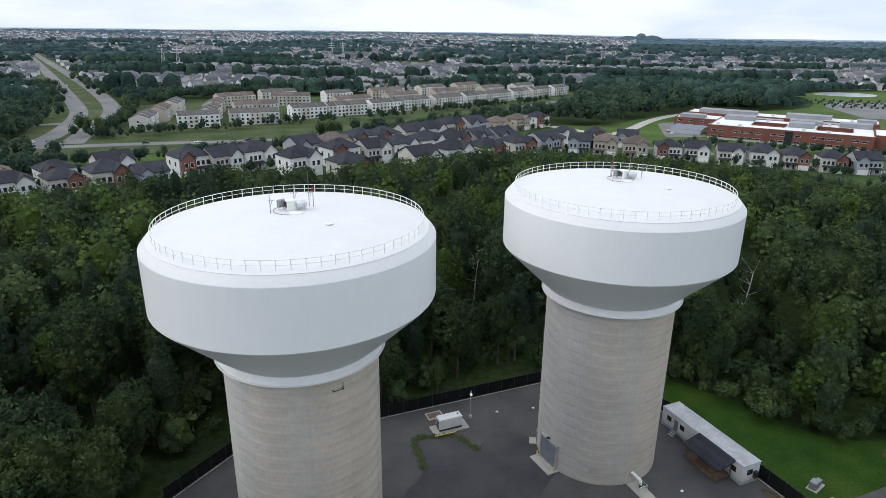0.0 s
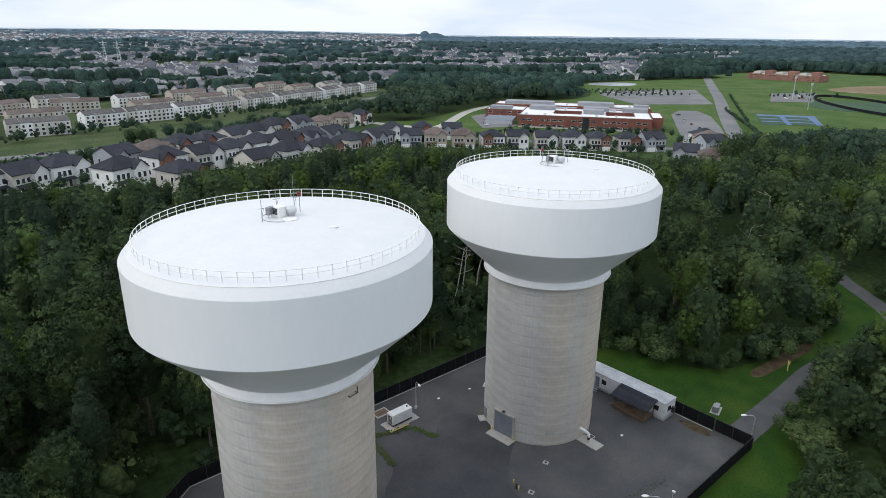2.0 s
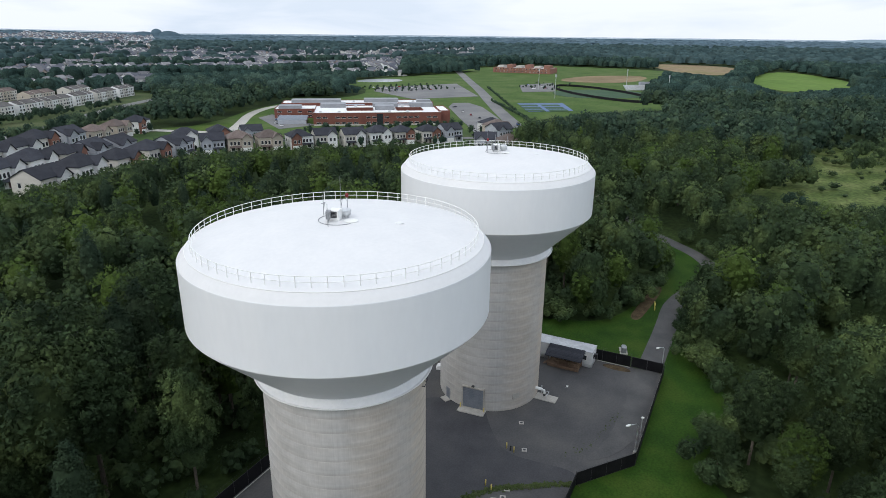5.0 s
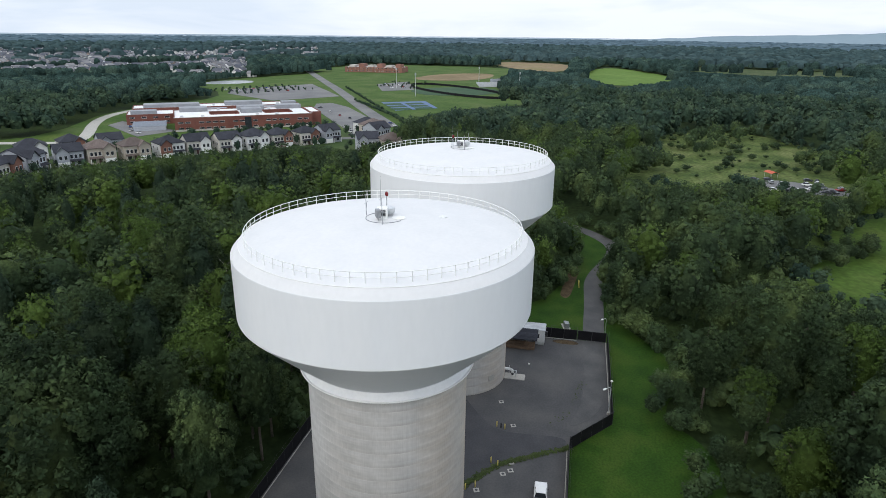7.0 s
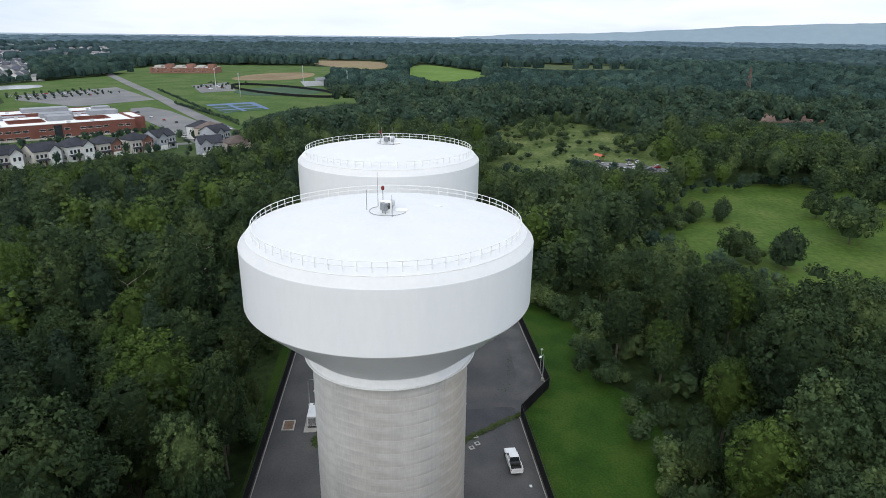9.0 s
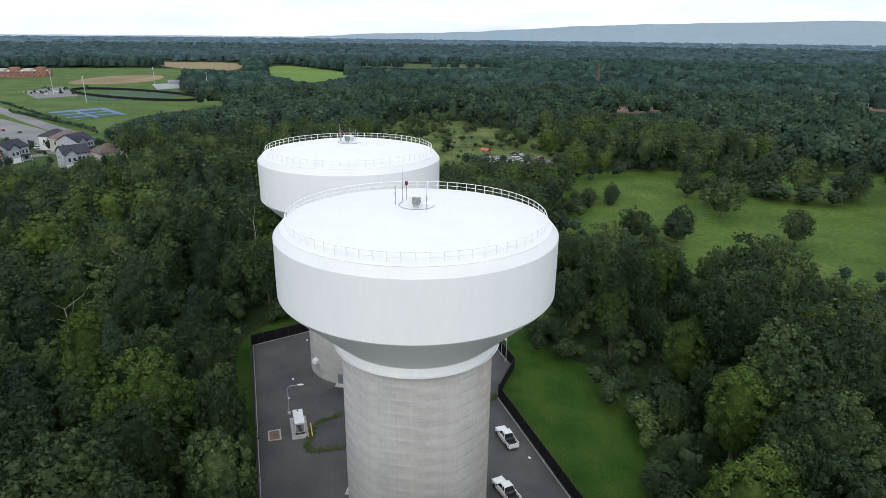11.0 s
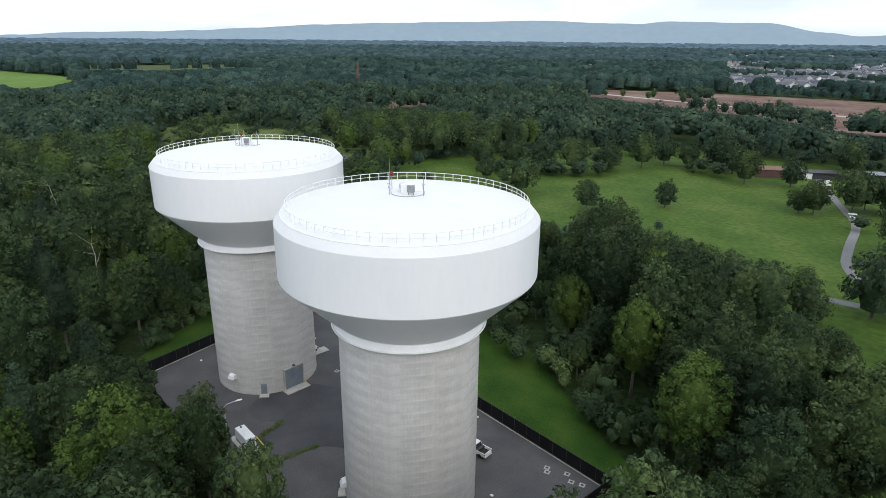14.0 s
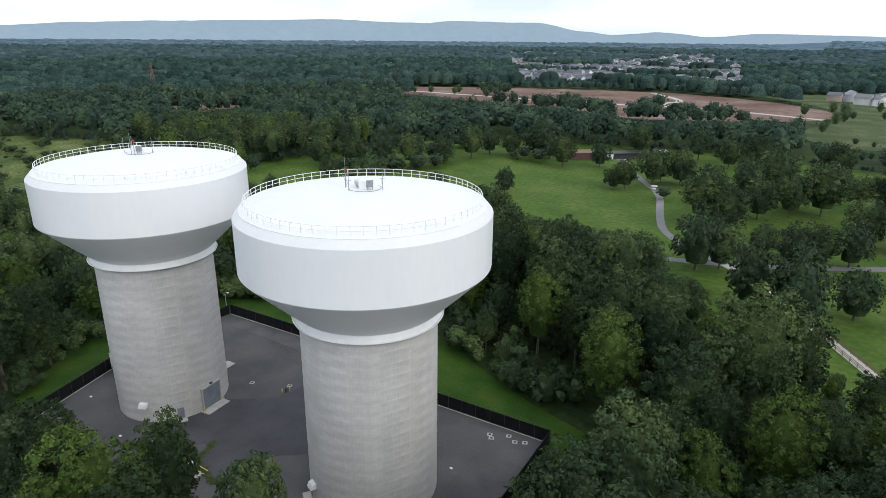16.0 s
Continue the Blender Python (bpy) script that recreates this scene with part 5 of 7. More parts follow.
for sy in (0, 1, 2):
    child("step", mesh_of("step", box_bm([(-0.45 - 0.32 * sy, 14.1, 0.55 - 0.25 * sy, -0.1 - 0.32 * sy, 15.2, 0.62 - 0.25 * sy)]), M["galv"]), tr)
dk = thing("covered_deck", pose(72.4, 58.4, 0.05), "timber deck with a dark shingled canopy beside the trailer", "deck")
for k in range(10):
    child("plank", mesh_of("plank", box_bm([(0.0 + k * 0.29, 0.0, 0.62, 0.27 + k * 0.29, 6.8, 0.68)]), M["timber"]), dk)
for k in range(5):
    child("riser_board", mesh_of("riser_board", box_bm([(-0.03, 0, 0.08 + k * 0.11, 0.0, 6.8, 0.17 + k * 0.11)]), M["timber"]), dk)
for px_ in (0.1, 2.75):
    for py_ in (0.1, 2.3, 4.5, 6.7):
        child("post", mesh_of("post", box_bm([(px_ - 0.07, py_ - 0.07, 0, px_ + 0.07, py_ + 0.07, 2.75 + 0.25 * px_)]), M["timber"]), dk)
for zz in (1.1, 1.55):
    child("handrail", mesh_of("handrail", box_bm([(0.03, 0.0, zz, 0.12, 6.8, zz + 0.08)]), M["timber"]), dk)
canopy = bmesh.new()
cv = [canopy.verts.new(c) for c in ((-0.6, -0.5, 2.65), (2.95, -0.5, 3.75), (2.95, 7.3, 3.75), (-0.6, 7.3, 2.65), (-0.6, -0.5, 2.8), (2.95, -0.5, 3.9), (2.95, 7.3, 3.9), (-0.6, 7.3, 2.8))]
for fc in ((3, 2, 1, 0), (4, 5, 6, 7), (0, 1, 5, 4), (1, 2, 6, 5), (2, 3, 7, 6), (3, 0, 4, 7)):
    canopy.faces.new([cv[i] for i in fc])
cn = child("canopy", mesh_of("canopy", canopy, M["shingle_dark"]), dk, None, "dark shingled lean-to canopy")
for k in range(9):
    x0, x1 = -0.62 + k * 0.395, -0.62 + (k + 1) * 0.395 + 0.03
    z0, z1 = 2.81 + (x0 + 0.6) * 0.31, 2.81 + (x1 + 0.6) * 0.31
    sb = bmesh.new()
    q = [sb.verts.new(c) for c in ((x0, -0.52, z0 + 0.03), (x1, -0.52, z1), (x1, 7.32, z1), (x0, 7.32, z0 + 0.03), (x0, -0.52, z0 - 0.01), (x0, 7.32, z0 - 0.01))]
    sb.faces.new((q[0], q[1], q[2], q[3]))
    sb.faces.new((q[4], q[0], q[3], q[5]))
    child("shingle_course", mesh_of("shingle_course", sb, M["shingle_dark"]), cn)
wr = thing("wooden_ramp", pose(72.4, 65.2, 0.05), "timber steps down from the deck", "steps")
for k in range(3):
    child("tread", mesh_of("tread", box_bm([(0.3, 0.1 + k * 0.32, 0.42 - k * 0.17, 1.6, 0.42 + k * 0.32, 0.48 - k * 0.17)]), M["timber"]), wr)

# overflow pipe beside the far tower
pp = thing("overflow_pipe", pose(60.1, 63.6, 0.05), "white overflow pipe bending down over a concrete pad", "pipe")
child("pipe", mesh_of("pipe", rod_bm([((-0.3, 0.6, 1.9), (-0.1, -1.0, 1.75), 0.28, 0.28), ((-0.1, -1.0, 1.75), (0.2, -1.5, 1.35), 0.28, 0.28), ((0.2, -1.5, 1.35), (0.25, -1.6, 0.7), 0.28, 0.24)], 14), M["rail_white"], True), pp)
child("valve", mesh_of("valve", rod_bm([((0.25, -1.6, 0.2), (0.25, -1.6, 0.7), 0.2, 0.32)], 12), M["dark_metal"]), pp)
child("guard", mesh_of("guard", rod_bm([((-0.6, -2.3, 0), (-0.6, -2.3, 0.9), 0.05, 0.05), ((1.0, -2.3, 0), (1.0, -2.3, 0.9), 0.05, 0.05), ((-0.6, -2.3, 0.85), (1.0, -2.3, 0.85), 0.05, 0.05), ((1.0, -2.3, 0.85), (1.0, -0.8, 0.85), 0.05, 0.05), ((1.0, -0.8, 0), (1.0, -0.8, 1.9), 0.05, 0.05)], 6), M["galv"]), pp)
pd = thing("pipe_pad", pose(58.9, 59.4, 0.03), "pale concrete splash pad", "concrete pad")
child("slab", mesh_of("slab", box_bm([(0, 0, 0, 2.3, 4.2, 0.15)], 0.03), M["concrete"]), pd)


def bollard(x, y):
    t = thing("bollard", pose(x, y, 0.05), "yellow steel bollard on the gravel", "bollard", "bollards")
    child("post", mesh_of("post", rod_bm([((0, 0, 0), (0, 0, 1.1), 0.1, 0.1)], 10), M["yellow_paint"], True), t)
    child("cap", mesh_of("cap", lathe_bm([(0.1, 1.1), (0.07, 1.16), (0, 1.18)], 10), M["yellow_paint"], True), t)
    return t


for x, y in ((41.9, 62.8), (41.4, 61.3), (31.6, 62.4), (31.0, 61.2), (24.3, 65.4), (25.2, 64.0)):
    bollard(x, y)
hyd = thing("hydrant", pose(41.7, 62.0, 0.05), "dark hydrant between yellow bollards", "hydrant")
child("barrel", mesh_of("barrel", lathe_bm([(0.22, 0), (0.15, 0.08), (0.13, 0.7), (0.17, 0.75), (0.14, 0.92), (0, 1.0)], 14), M["dark_metal"], True), hyd)
child("nozzle", mesh_of("nozzle", rod_bm([((-0.25, 0, 0.55), (0.25, 0, 0.55), 0.06, 0.06)], 8), M["dark_metal"]), hyd)


def cover(x, y, s=0.45):
    t = thing("manhole_cover", pose(x, y, 0.05, 0, 0, 20), "square pale concrete valve cover", "manhole cover", "valve covers")
    child("collar", mesh_of("collar", box_bm([(-s, -s, 0, s, s, 0.08)], 0.02), M["concrete"]), t)
    child("lid", mesh_of("lid", lathe_bm([(s * 0.55, 0.08), (s * 0.55, 0.1), (0, 0.105)], 16), M["dark_metal"]), t)


for x, y in ((42.8, 59.9), (32.3, 59.1), (30.3, 59.0), (29.2, 60.1), (24.5, 63.7), (1.3, 53.2), (0.6, 54.0), (-1.8, 51.9), (-3.4, 52.9), (-5.0, 52.2), (50.0, 63.0)):
    cover(x, y)
for x, y in ((2.5, 64.7), (66.0, 59.0), (49.0, 89.0), (72.5, 83.0), (19.0, 52.0), (56.0, 87.6)):
    t = thing("survey_marker", pose(x, y, 0.05), "small white marker block on the gravel", "marker", "markers")
    child("block", mesh_of("block", box_bm([(-0.25, -0.2, 0, 0.25, 0.2, 0.16)], 0.04), M["rail_white"]), t)
ub = thing("utility_cabinets", pose(85.4, 51.0, 0.03, 0, 0, 15), "pale green utility cabinets on the lawn", "cabinet")
child("cabinet", mesh_of("cabinet", box_bm([(0, 0, 0.1, 1.5, 1.1, 1.4)], 0.05), M["mast_grey"]), ub)
child("cabinet", mesh_of("cabinet", box_bm([(1.8, 0.1, 0.1, 2.6, 0.9, 1.0)], 0.05), M["mast_grey"]), ub)
child("slab", mesh_of("slab", box_bm([(-0.3, -0.3, 0, 2.9, 1.4, 0.1)], 0.02), M["concrete"]), ub)

M["bare_earth"] = surface("bare_brown_earth", [(0.050, 0.038, 0.022), (0.085, 0.060, 0.036), (0.11, 0.085, 0.05)], 0.95, scale=0.5, fine=3, fine_amount=0.3, spec=0.1, bump=0.03)
patch("ground_earth_by_fence", [(77.6, 48.2), (79.2, 49.6), (79.2, 53.5), (77.9, 55.2), (77.0, 52.0)], -0.1, 0.064, M["bare_earth"], "brown earth and leaf litter along the fence", "earth", 2)
patch("ground_earth_by_road", [(104, 51.6), (112, 50.6), (121, 49.6), (129, 49.2), (131, 51.2), (122, 52.6), (112, 53.6), (105, 54.2)], -0.1, 0.045, M["bare_earth"], "worn brown earth at the lawn's edge", "earth", 2)
mk = thing("pipeline_marker", pose(112.5, 49.0, 0.04), "yellow marker post leaning on the lawn", "marker post")
child("post", mesh_of("post", rod_bm([((0, 0, 0), (0.5, 0.3, 2.2), 0.11, 0.11)], 8), M["yellow_paint"]), mk)
child("plate", mesh_of("plate", box_bm([(0.15, 0.0, 1.2, 0.85, 0.12, 1.9)], 0.02), M["yellow_paint"]), mk)

# weeds in a ragged band along the drive's edge
rng = np.random.default_rng(77)
edge = smooth_line([(38.4, 49.9), (35.6, 54.6), (33.4, 58.0), (31.6, 61.0), (28.5, 63.2), (25, 66)], 2)
edge2 = smooth_line([(40.6, 80.2), (39.4, 85.2), (35, 86.6), (31.6, 87.4), (30.9, 84), (30.6, 79)], 2)
edge3 = smooth_line([(61, 47.9), (51.5, 49.4), (46, 52.0), (42.4, 55.6), (41, 58.6), (41, 62.2)], 2)


def weeds(name, line, n, spread, size):
    pts = np.array(line)
    k = rng.uniform(0, len(pts) - 1.001, n)
    i = k.astype(int)
    f = (k - i)[:, None]
    c = pts[i] * (1 - f) + pts[i + 1] * f + rng.normal(size=(n, 2)) * spread
    v = []
    for x, y in c:
        a = rng.uniform(0, math.tau)
        s = size * rng.uniform(0.5, 1.4)
        dx, dy = math.cos(a) * s, math.sin(a) * s
        v += [(x - dx, y - dy, 0.06), (x + dy * 0.5, y - dx * 0.5, 0.08 + s * 0.2), (x + dx, y + dy, 0.07 + s * 0.5), (x - dy * 0.5, y + dx * 0.5, 0.08 + s * 0.2)]
    me = big_mesh(name, np.array(v), np.arange(len(v)).reshape(-1, 4), [M["bark_mulch"]])
    tagged(new(name, me), "ragged green weeds along the asphalt edge", "weeds", kind="stuff")


weeds("weeds_drive_edge", edge, 900, 0.30, 0.32)
weeds("weeds_generator_bay", edge2, 700, 0.3, 0.3)
weeds("weeds_gravel_edge", edge3[:len(edge3) // 2], 45, 0.35, 0.2)

# ---- vehicles ----
def wheel_mesh(r, w):
    return mesh_of("wheel", lathe_bm([(0, -w / 2), (r * 0.6, -w / 2), (r * 0.93, -w / 2), (r, -w * 0.3), (r, w * 0.3), (r * 0.93, w / 2), (r * 0.6, w / 2), (0, w / 2)], 12), M["rubber"])


def loft_bm(sections):
    """Skin through same-sized loops of points, capped at both ends."""
    bm = bmesh.new()
    rows = [[bm.verts.new(p) for p in s] for s in sections]
    for a, b in zip(rows, rows[1:]):
        for i in range(len(a)):
            j = (i + 1) % len(a)
            bm.faces.new((a[i], a[j], b[j], b[i]))
    bm.faces.new(rows[0][::-1])
    bm.faces.new(rows[-1])
    bmesh.ops.recalc_face_normals(bm, faces=list(bm.faces))
    return bm


def hull_section(x, half, low, high, round_=0.12):
    return [(x, -half, low), (x, half, low), (x, half, high - round_), (x, half - round_, high), (x, -half + round_, high), (x, -half, high - round_)]


def pickup(x, y, heading):
    t = thing("pickup_truck", pose(x, y, 0.05, 0, 0, heading), "white crew-cab pickup truck with an open black bed", "pickup truck", "pickup trucks")
    body = loft_bm([hull_section(2.9, 0.85, 0.55, 0.95), hull_section(2.75, 0.97, 0.42, 1.1), hull_section(1.35, 1.0, 0.42, 1.2), hull_section(1.2, 1.0, 0.42, 1.2), hull_section(-0.95, 1.0, 0.45, 1.22)])
    child("body", mesh_of("body", body, M["car_white"]), t)
    cabin = loft_bm([hull_section(1.25, 0.9, 1.18, 1.26, 0.03), hull_section(0.45, 0.78, 1.18, 1.92, 0.1), hull_section(-0.75, 0.78, 1.18, 1.92, 0.1), hull_section(-1.0, 0.88, 1.18, 1.3, 0.03)])
    cb = child("cab_glass", mesh_of("cab_glass", cabin, M["window"]), t, None, "dark cab windows")
    child("cab_roof", mesh_of("cab_roof", box_bm([(-0.78, -0.76, 1.88, 0.5, 0.76, 1.98)], 0.04), M["car_white"]), t)
    for s in (-1, 1):
        child("pillar", mesh_of("pillar", rod_bm([((1.2, s * 0.88, 1.22), (0.45, s * 0.76, 1.93), 0.05, 0.05), ((-0.2, s * 0.9, 1.2), (-0.2, s * 0.79, 1.93), 0.05, 0.05), ((-0.95, s * 0.88, 1.22), (-0.75, s * 0.76, 1.93), 0.06, 0.06)], 6), M["car_white"]), cb)
        child("bed_side", mesh_of("bed_side", box_bm([(-2.85, s * 0.99 - 0.07, 0.5, -0.98, s * 0.99 + 0.01 if s > 0 else s * 0.99 + 0.07, 1.28)], 0.03), M["car_white"]), t)
        child("mirror", mesh_of("mirror", box_bm([(0.95, s * 1.02, 1.2, 1.12, s * 1.24, 1.4)], 0.03), M["dark_metal"]), t)
        child("tail_light", mesh_of("tail_light", box_bm([(-2.9, s * 0.94 - 0.05, 0.85, -2.84, s * 0.94 + 0.05, 1.2)], 0.01), M["red_lens"]), t)
        child("headlight", mesh_of("headlight", box_bm([(2.72, s * 0.78 - 0.15, 0.85, 2.9, s * 0.78 + 0.12, 1.02)], 0.02), M["galv"]), t)
    child("bed_floor", mesh_of("bed_floor", box_bm([(-2.82, -0.92, 0.6, -0.98, 0.92, 0.72)]), M["rubber"]), t, None, "black bed liner")
    child("tailgate", mesh_of("tailgate", box_bm([(-2.9, -0.93, 0.6, -2.82, 0.93, 1.26)], 0.02), M["car_white"]), t)
    child("rear_bumper", mesh_of("rear_bumper", box_bm([(-3.05, -0.95, 0.45, -2.88, 0.95, 0.62)], 0.03), M["galv"]), t)
    child("tool_box", mesh_of("tool_box", box_bm([(-1.5, -0.9, 0.9, -1.02, 0.9, 1.3)], 0.03), M["dark_metal"]), t)
    wm = wheel_mesh(0.4, 0.26)
    for wx in (1.9, -1.85):
        for s in (-1, 1):
            child("wheel", wm, t, pose(wx, s * 0.9, 0.4, 90, 0, 0))
    return t


pickup(24.6, 53.8, 2)
pickup(12.2, 59.2, 8)


def car_kind(mat, label, van=False):
    t = thing("car", pose(0, 0, 0), label, "car", "parked cars")
    h = 1.75 if van else 1.42
    child("body", mesh_of("body", loft_bm([hull_section(2.2, 0.75, 0.4, 0.72), hull_section(2.05, 0.88, 0.3, 0.82), hull_section(0.9, 0.92, 0.28, 0.95), hull_section(-1.6, 0.92, 0.28, 1.0), hull_section(-2.15, 0.85, 0.4, 0.92)]), mat), t)
    child("glass", mesh_of("glass", loft_bm([hull_section(1.05, 0.82, 0.9, 0.97, 0.02), hull_section(0.3, 0.68, 0.9, h - 0.06, 0.08), hull_section(-1.2, 0.68, 0.9, h - 0.06, 0.08), hull_section(-1.9, 0.78, 0.9, 1.0, 0.02)]), M["window"]), t)
    child("roof_panel", mesh_of("roof_panel", box_bm([(-1.2, -0.66, h - 0.07, 0.28, 0.66, h)], 0.03), mat), t)
    wm = wheel_mesh(0.33, 0.2)
    for wx in (1.35, -1.3):
        for s in (-1, 1):
            child("wheel", wm, t, pose(wx, s * 0.84, 0.33, 90, 0, 0))
    return t


CARS = [car_kind(M["car_white"], "white car parked on asphalt"), car_kind(M["car_dark"], "dark car parked on asphalt"), car_kind(M["car_silver"], "silver car parked on asphalt"), car_kind(M["car_red"], "red car parked on asphalt"),
        car_kind(M["car_blue"], "blue car parked on asphalt"), car_kind(M["car_white"], "white van parked on asphalt", True)]
rng = np.random.default_rng(21)
spots = []
u, n = Vector((0.57, -0.82)), Vector((0.82, 0.57))
for k in range(34):                                   # main school car park, in rows
    row, col = k // 9, k % 9
    p = Vector((648, 440)) + Vector((0.85, -0.53)) * (col * 9 - 25 + rng.uniform(-2, 2)) + Vector((-0.53, -0.85)) * (row * 17 - 18)
    if rng.uniform() < 0.8:
        spots.append((p.x, p.y, 60 + rng.uniform(-3, 3)))
for k in range(20):
    p = Vector((770, 298)) + Vector((0.9, 0.42)) * ((k % 10) * 7 - 32) + Vector((-0.42, 0.9)) * ((k // 10) * 16 - 8)
    spots.append((p.x, p.y, 115))
for x, y, a in ((470, 268, 30), (452, 252, 30), (500, 290, 120), (438, 238, 30), (352, 205, 60), (366, 210, 60), (330, 360, 20), (345, 372, 40), (322, 348, 70),
                (405, 190, 40), (418, 197, 40), (388, 181, 70), (-84, 452, 80), (-73, 600, 85), (-100, 760, 100), (-60, 500, 95), (-120, 900, 104), (-20, 428, 0), (40, 418, 178), (75, 417, 10), (140, 442, 25), (10, 421, 178), (-140, 1100, 105), (-45, 640, 100)):
    spots.append((x, y, a))
for k in range(26):                                   # salvage yard
    spots.append((252 + rng.uniform(0, 26), -70 + rng.uniform(0, 38), rng.uniform(0, 360)))
first = set()
for x, y, a in spots:
    kind = CARS[int(rng.choice(6, p=(0.27, 0.25, 0.2, 0.08, 0.1, 0.1)))]
    m = pose(x, y, 0.32, 0, 0, a)
    if kind.name in first:
        copy_thing(kind, m)
    else:
        first.add(kind.name)
        kind.matrix_basis = m
for i, kind in enumerate(CARS):
    if kind.name not in first:
        kind.matrix_basis = pose(470 + i * 6, 274 + i * 3, 0.32, 0, 0, 120)

# ---- houses ----
def gable_roof_bm(w, d, z, rise, over=0.45, thick=0.25, bm=None, at=(0, 0)):
    """Two roof planes with the ridge along x."""
    bm = bm or bmesh.new()
    ox, oy = at
    hw, hd = w / 2 + over, d / 2 + over
    drop = rise * over / (d / 2)
    sec = [(-hd, z - drop), (0, z + rise), (hd, z - drop), (hd, z - drop + thick), (0, z + rise + thick), (-hd, z - drop + thick)]
    a = [bm.verts.new((ox - hw, oy + y, zz)) for y, zz in sec]
    b = [bm.verts.new((ox + hw, oy + y, zz)) for y, zz in sec]
    for i in range(6):
        j = (i + 1) % 6
        bm.faces.new((a[i], b[i], b[j], a[j]))
    for q in ((0, 1, 4, 5), (1, 2, 3, 4)):
        bm.faces.new([a[i] for i in q])
        bm.faces.new([b[i] for i in q[::-1]])
    return bm


def hip_roof_bm(w, d, z, rise, over=0.5, thick=0.2):
    bm = bmesh.new()
    hw, hd = w / 2 + over, d / 2 + over
    run = max(0.3, w / 2 - d / 2 + 0.6)
    low = [bm.verts.new(c) for c in ((-hw, -hd, z), (hw, -hd, z), (hw, hd, z), (-hw, hd, z))]
    eav = [bm.verts.new(c) for c in ((-hw, -hd, z + thick), (hw, -hd, z + thick), (hw, hd, z + thick), (-hw, hd, z + thick))]
    r0, r1 = bm.verts.new((-run, 0, z + rise)), bm.verts.new((run, 0, z + rise))
    bm.faces.new(low[::-1])
    for i in range(4):
        j = (i + 1) % 4
        bm.faces.new((low[i], low[j], eav[j], eav[i]))
    bm.faces.new((eav[0], eav[1], r1, r0))
    bm.faces.new((eav[1], eav[2], r1))
    bm.faces.new((eav[2], eav[3], r0, r1))
    bm.faces.new((eav[3], eav[0], r0))
    return bm


def gabled_wall_bm(w, d, h, rise, along="x", at=(0, 0)):
    """Walls with gable ends; the ridge runs along x or y."""
    bm = bmesh.new()
    ox, oy = at
    if along == "y":
        w, d = d, w
    hw, hd = w / 2, d / 2

    def P(x, y, z):
        return bm.verts.new((ox + (x if along == "x" else -y), oy + (y if along == "x" else x), z))
    rows = []
    for x in (-hw, hw):
        rows.append([P(x, -hd, 0), P(x, -hd, h), P(x, 0, h + rise), P(x, hd, h), P(x, hd, 0)])
    a, b = rows
    for i in range(4):
        bm.faces.new((a[i], b[i], b[i + 1], a[i + 1]))
    bm.faces.new(a[::-1])
    bm.faces.new(b)
    bmesh.ops.recalc_face_normals(bm, faces=list(bm.faces))
    return bm


def window_mesh(w, h):
    """A framed window facing -y: white frame with a recessed dark pane, one skin."""
    me = bpy.data.meshes.new("window")
    bm = box_bm([(-w / 2 - 0.12, -0.09, -0.12, w / 2 + 0.12, 0.05, h + 0.12)])
    for f in bm.faces:
        f.material_index = 1
    bm.normal_update()
    front = [f for f in bm.faces if f.normal.y < -0.9]
    bmesh.ops.inset_region(bm, faces=front, thickness=0.12, depth=-0.05)
    for f in front:
        f.material_index = 0
    bm.to_mesh(me)
    bm.free()
    me.materials.append(M["window"])
    me.materials.append(M["trim_white"])
    return me


WIN = window_mesh(1.1, 1.5)
WIN2 = window_mesh(1.8, 1.5)
GARAGE = mesh_of("garage_door", box_bm([(-2.4, -0.06, 0, 2.4, 0.1, 2.3), (-2.4, -0.09, 0.55, 2.4, -0.06, 0.6), (-2.4, -0.09, 1.1, 2.4, -0.06, 1.15), (-2.4, -0.09, 1.65, 2.4, -0.06, 1.7)]), M["trim_white"])
DOOR = mesh_of("door", box_bm([(-0.5, -0.08, 0, 0.5, 0.1, 2.15)], 0.02), M["maroon"])


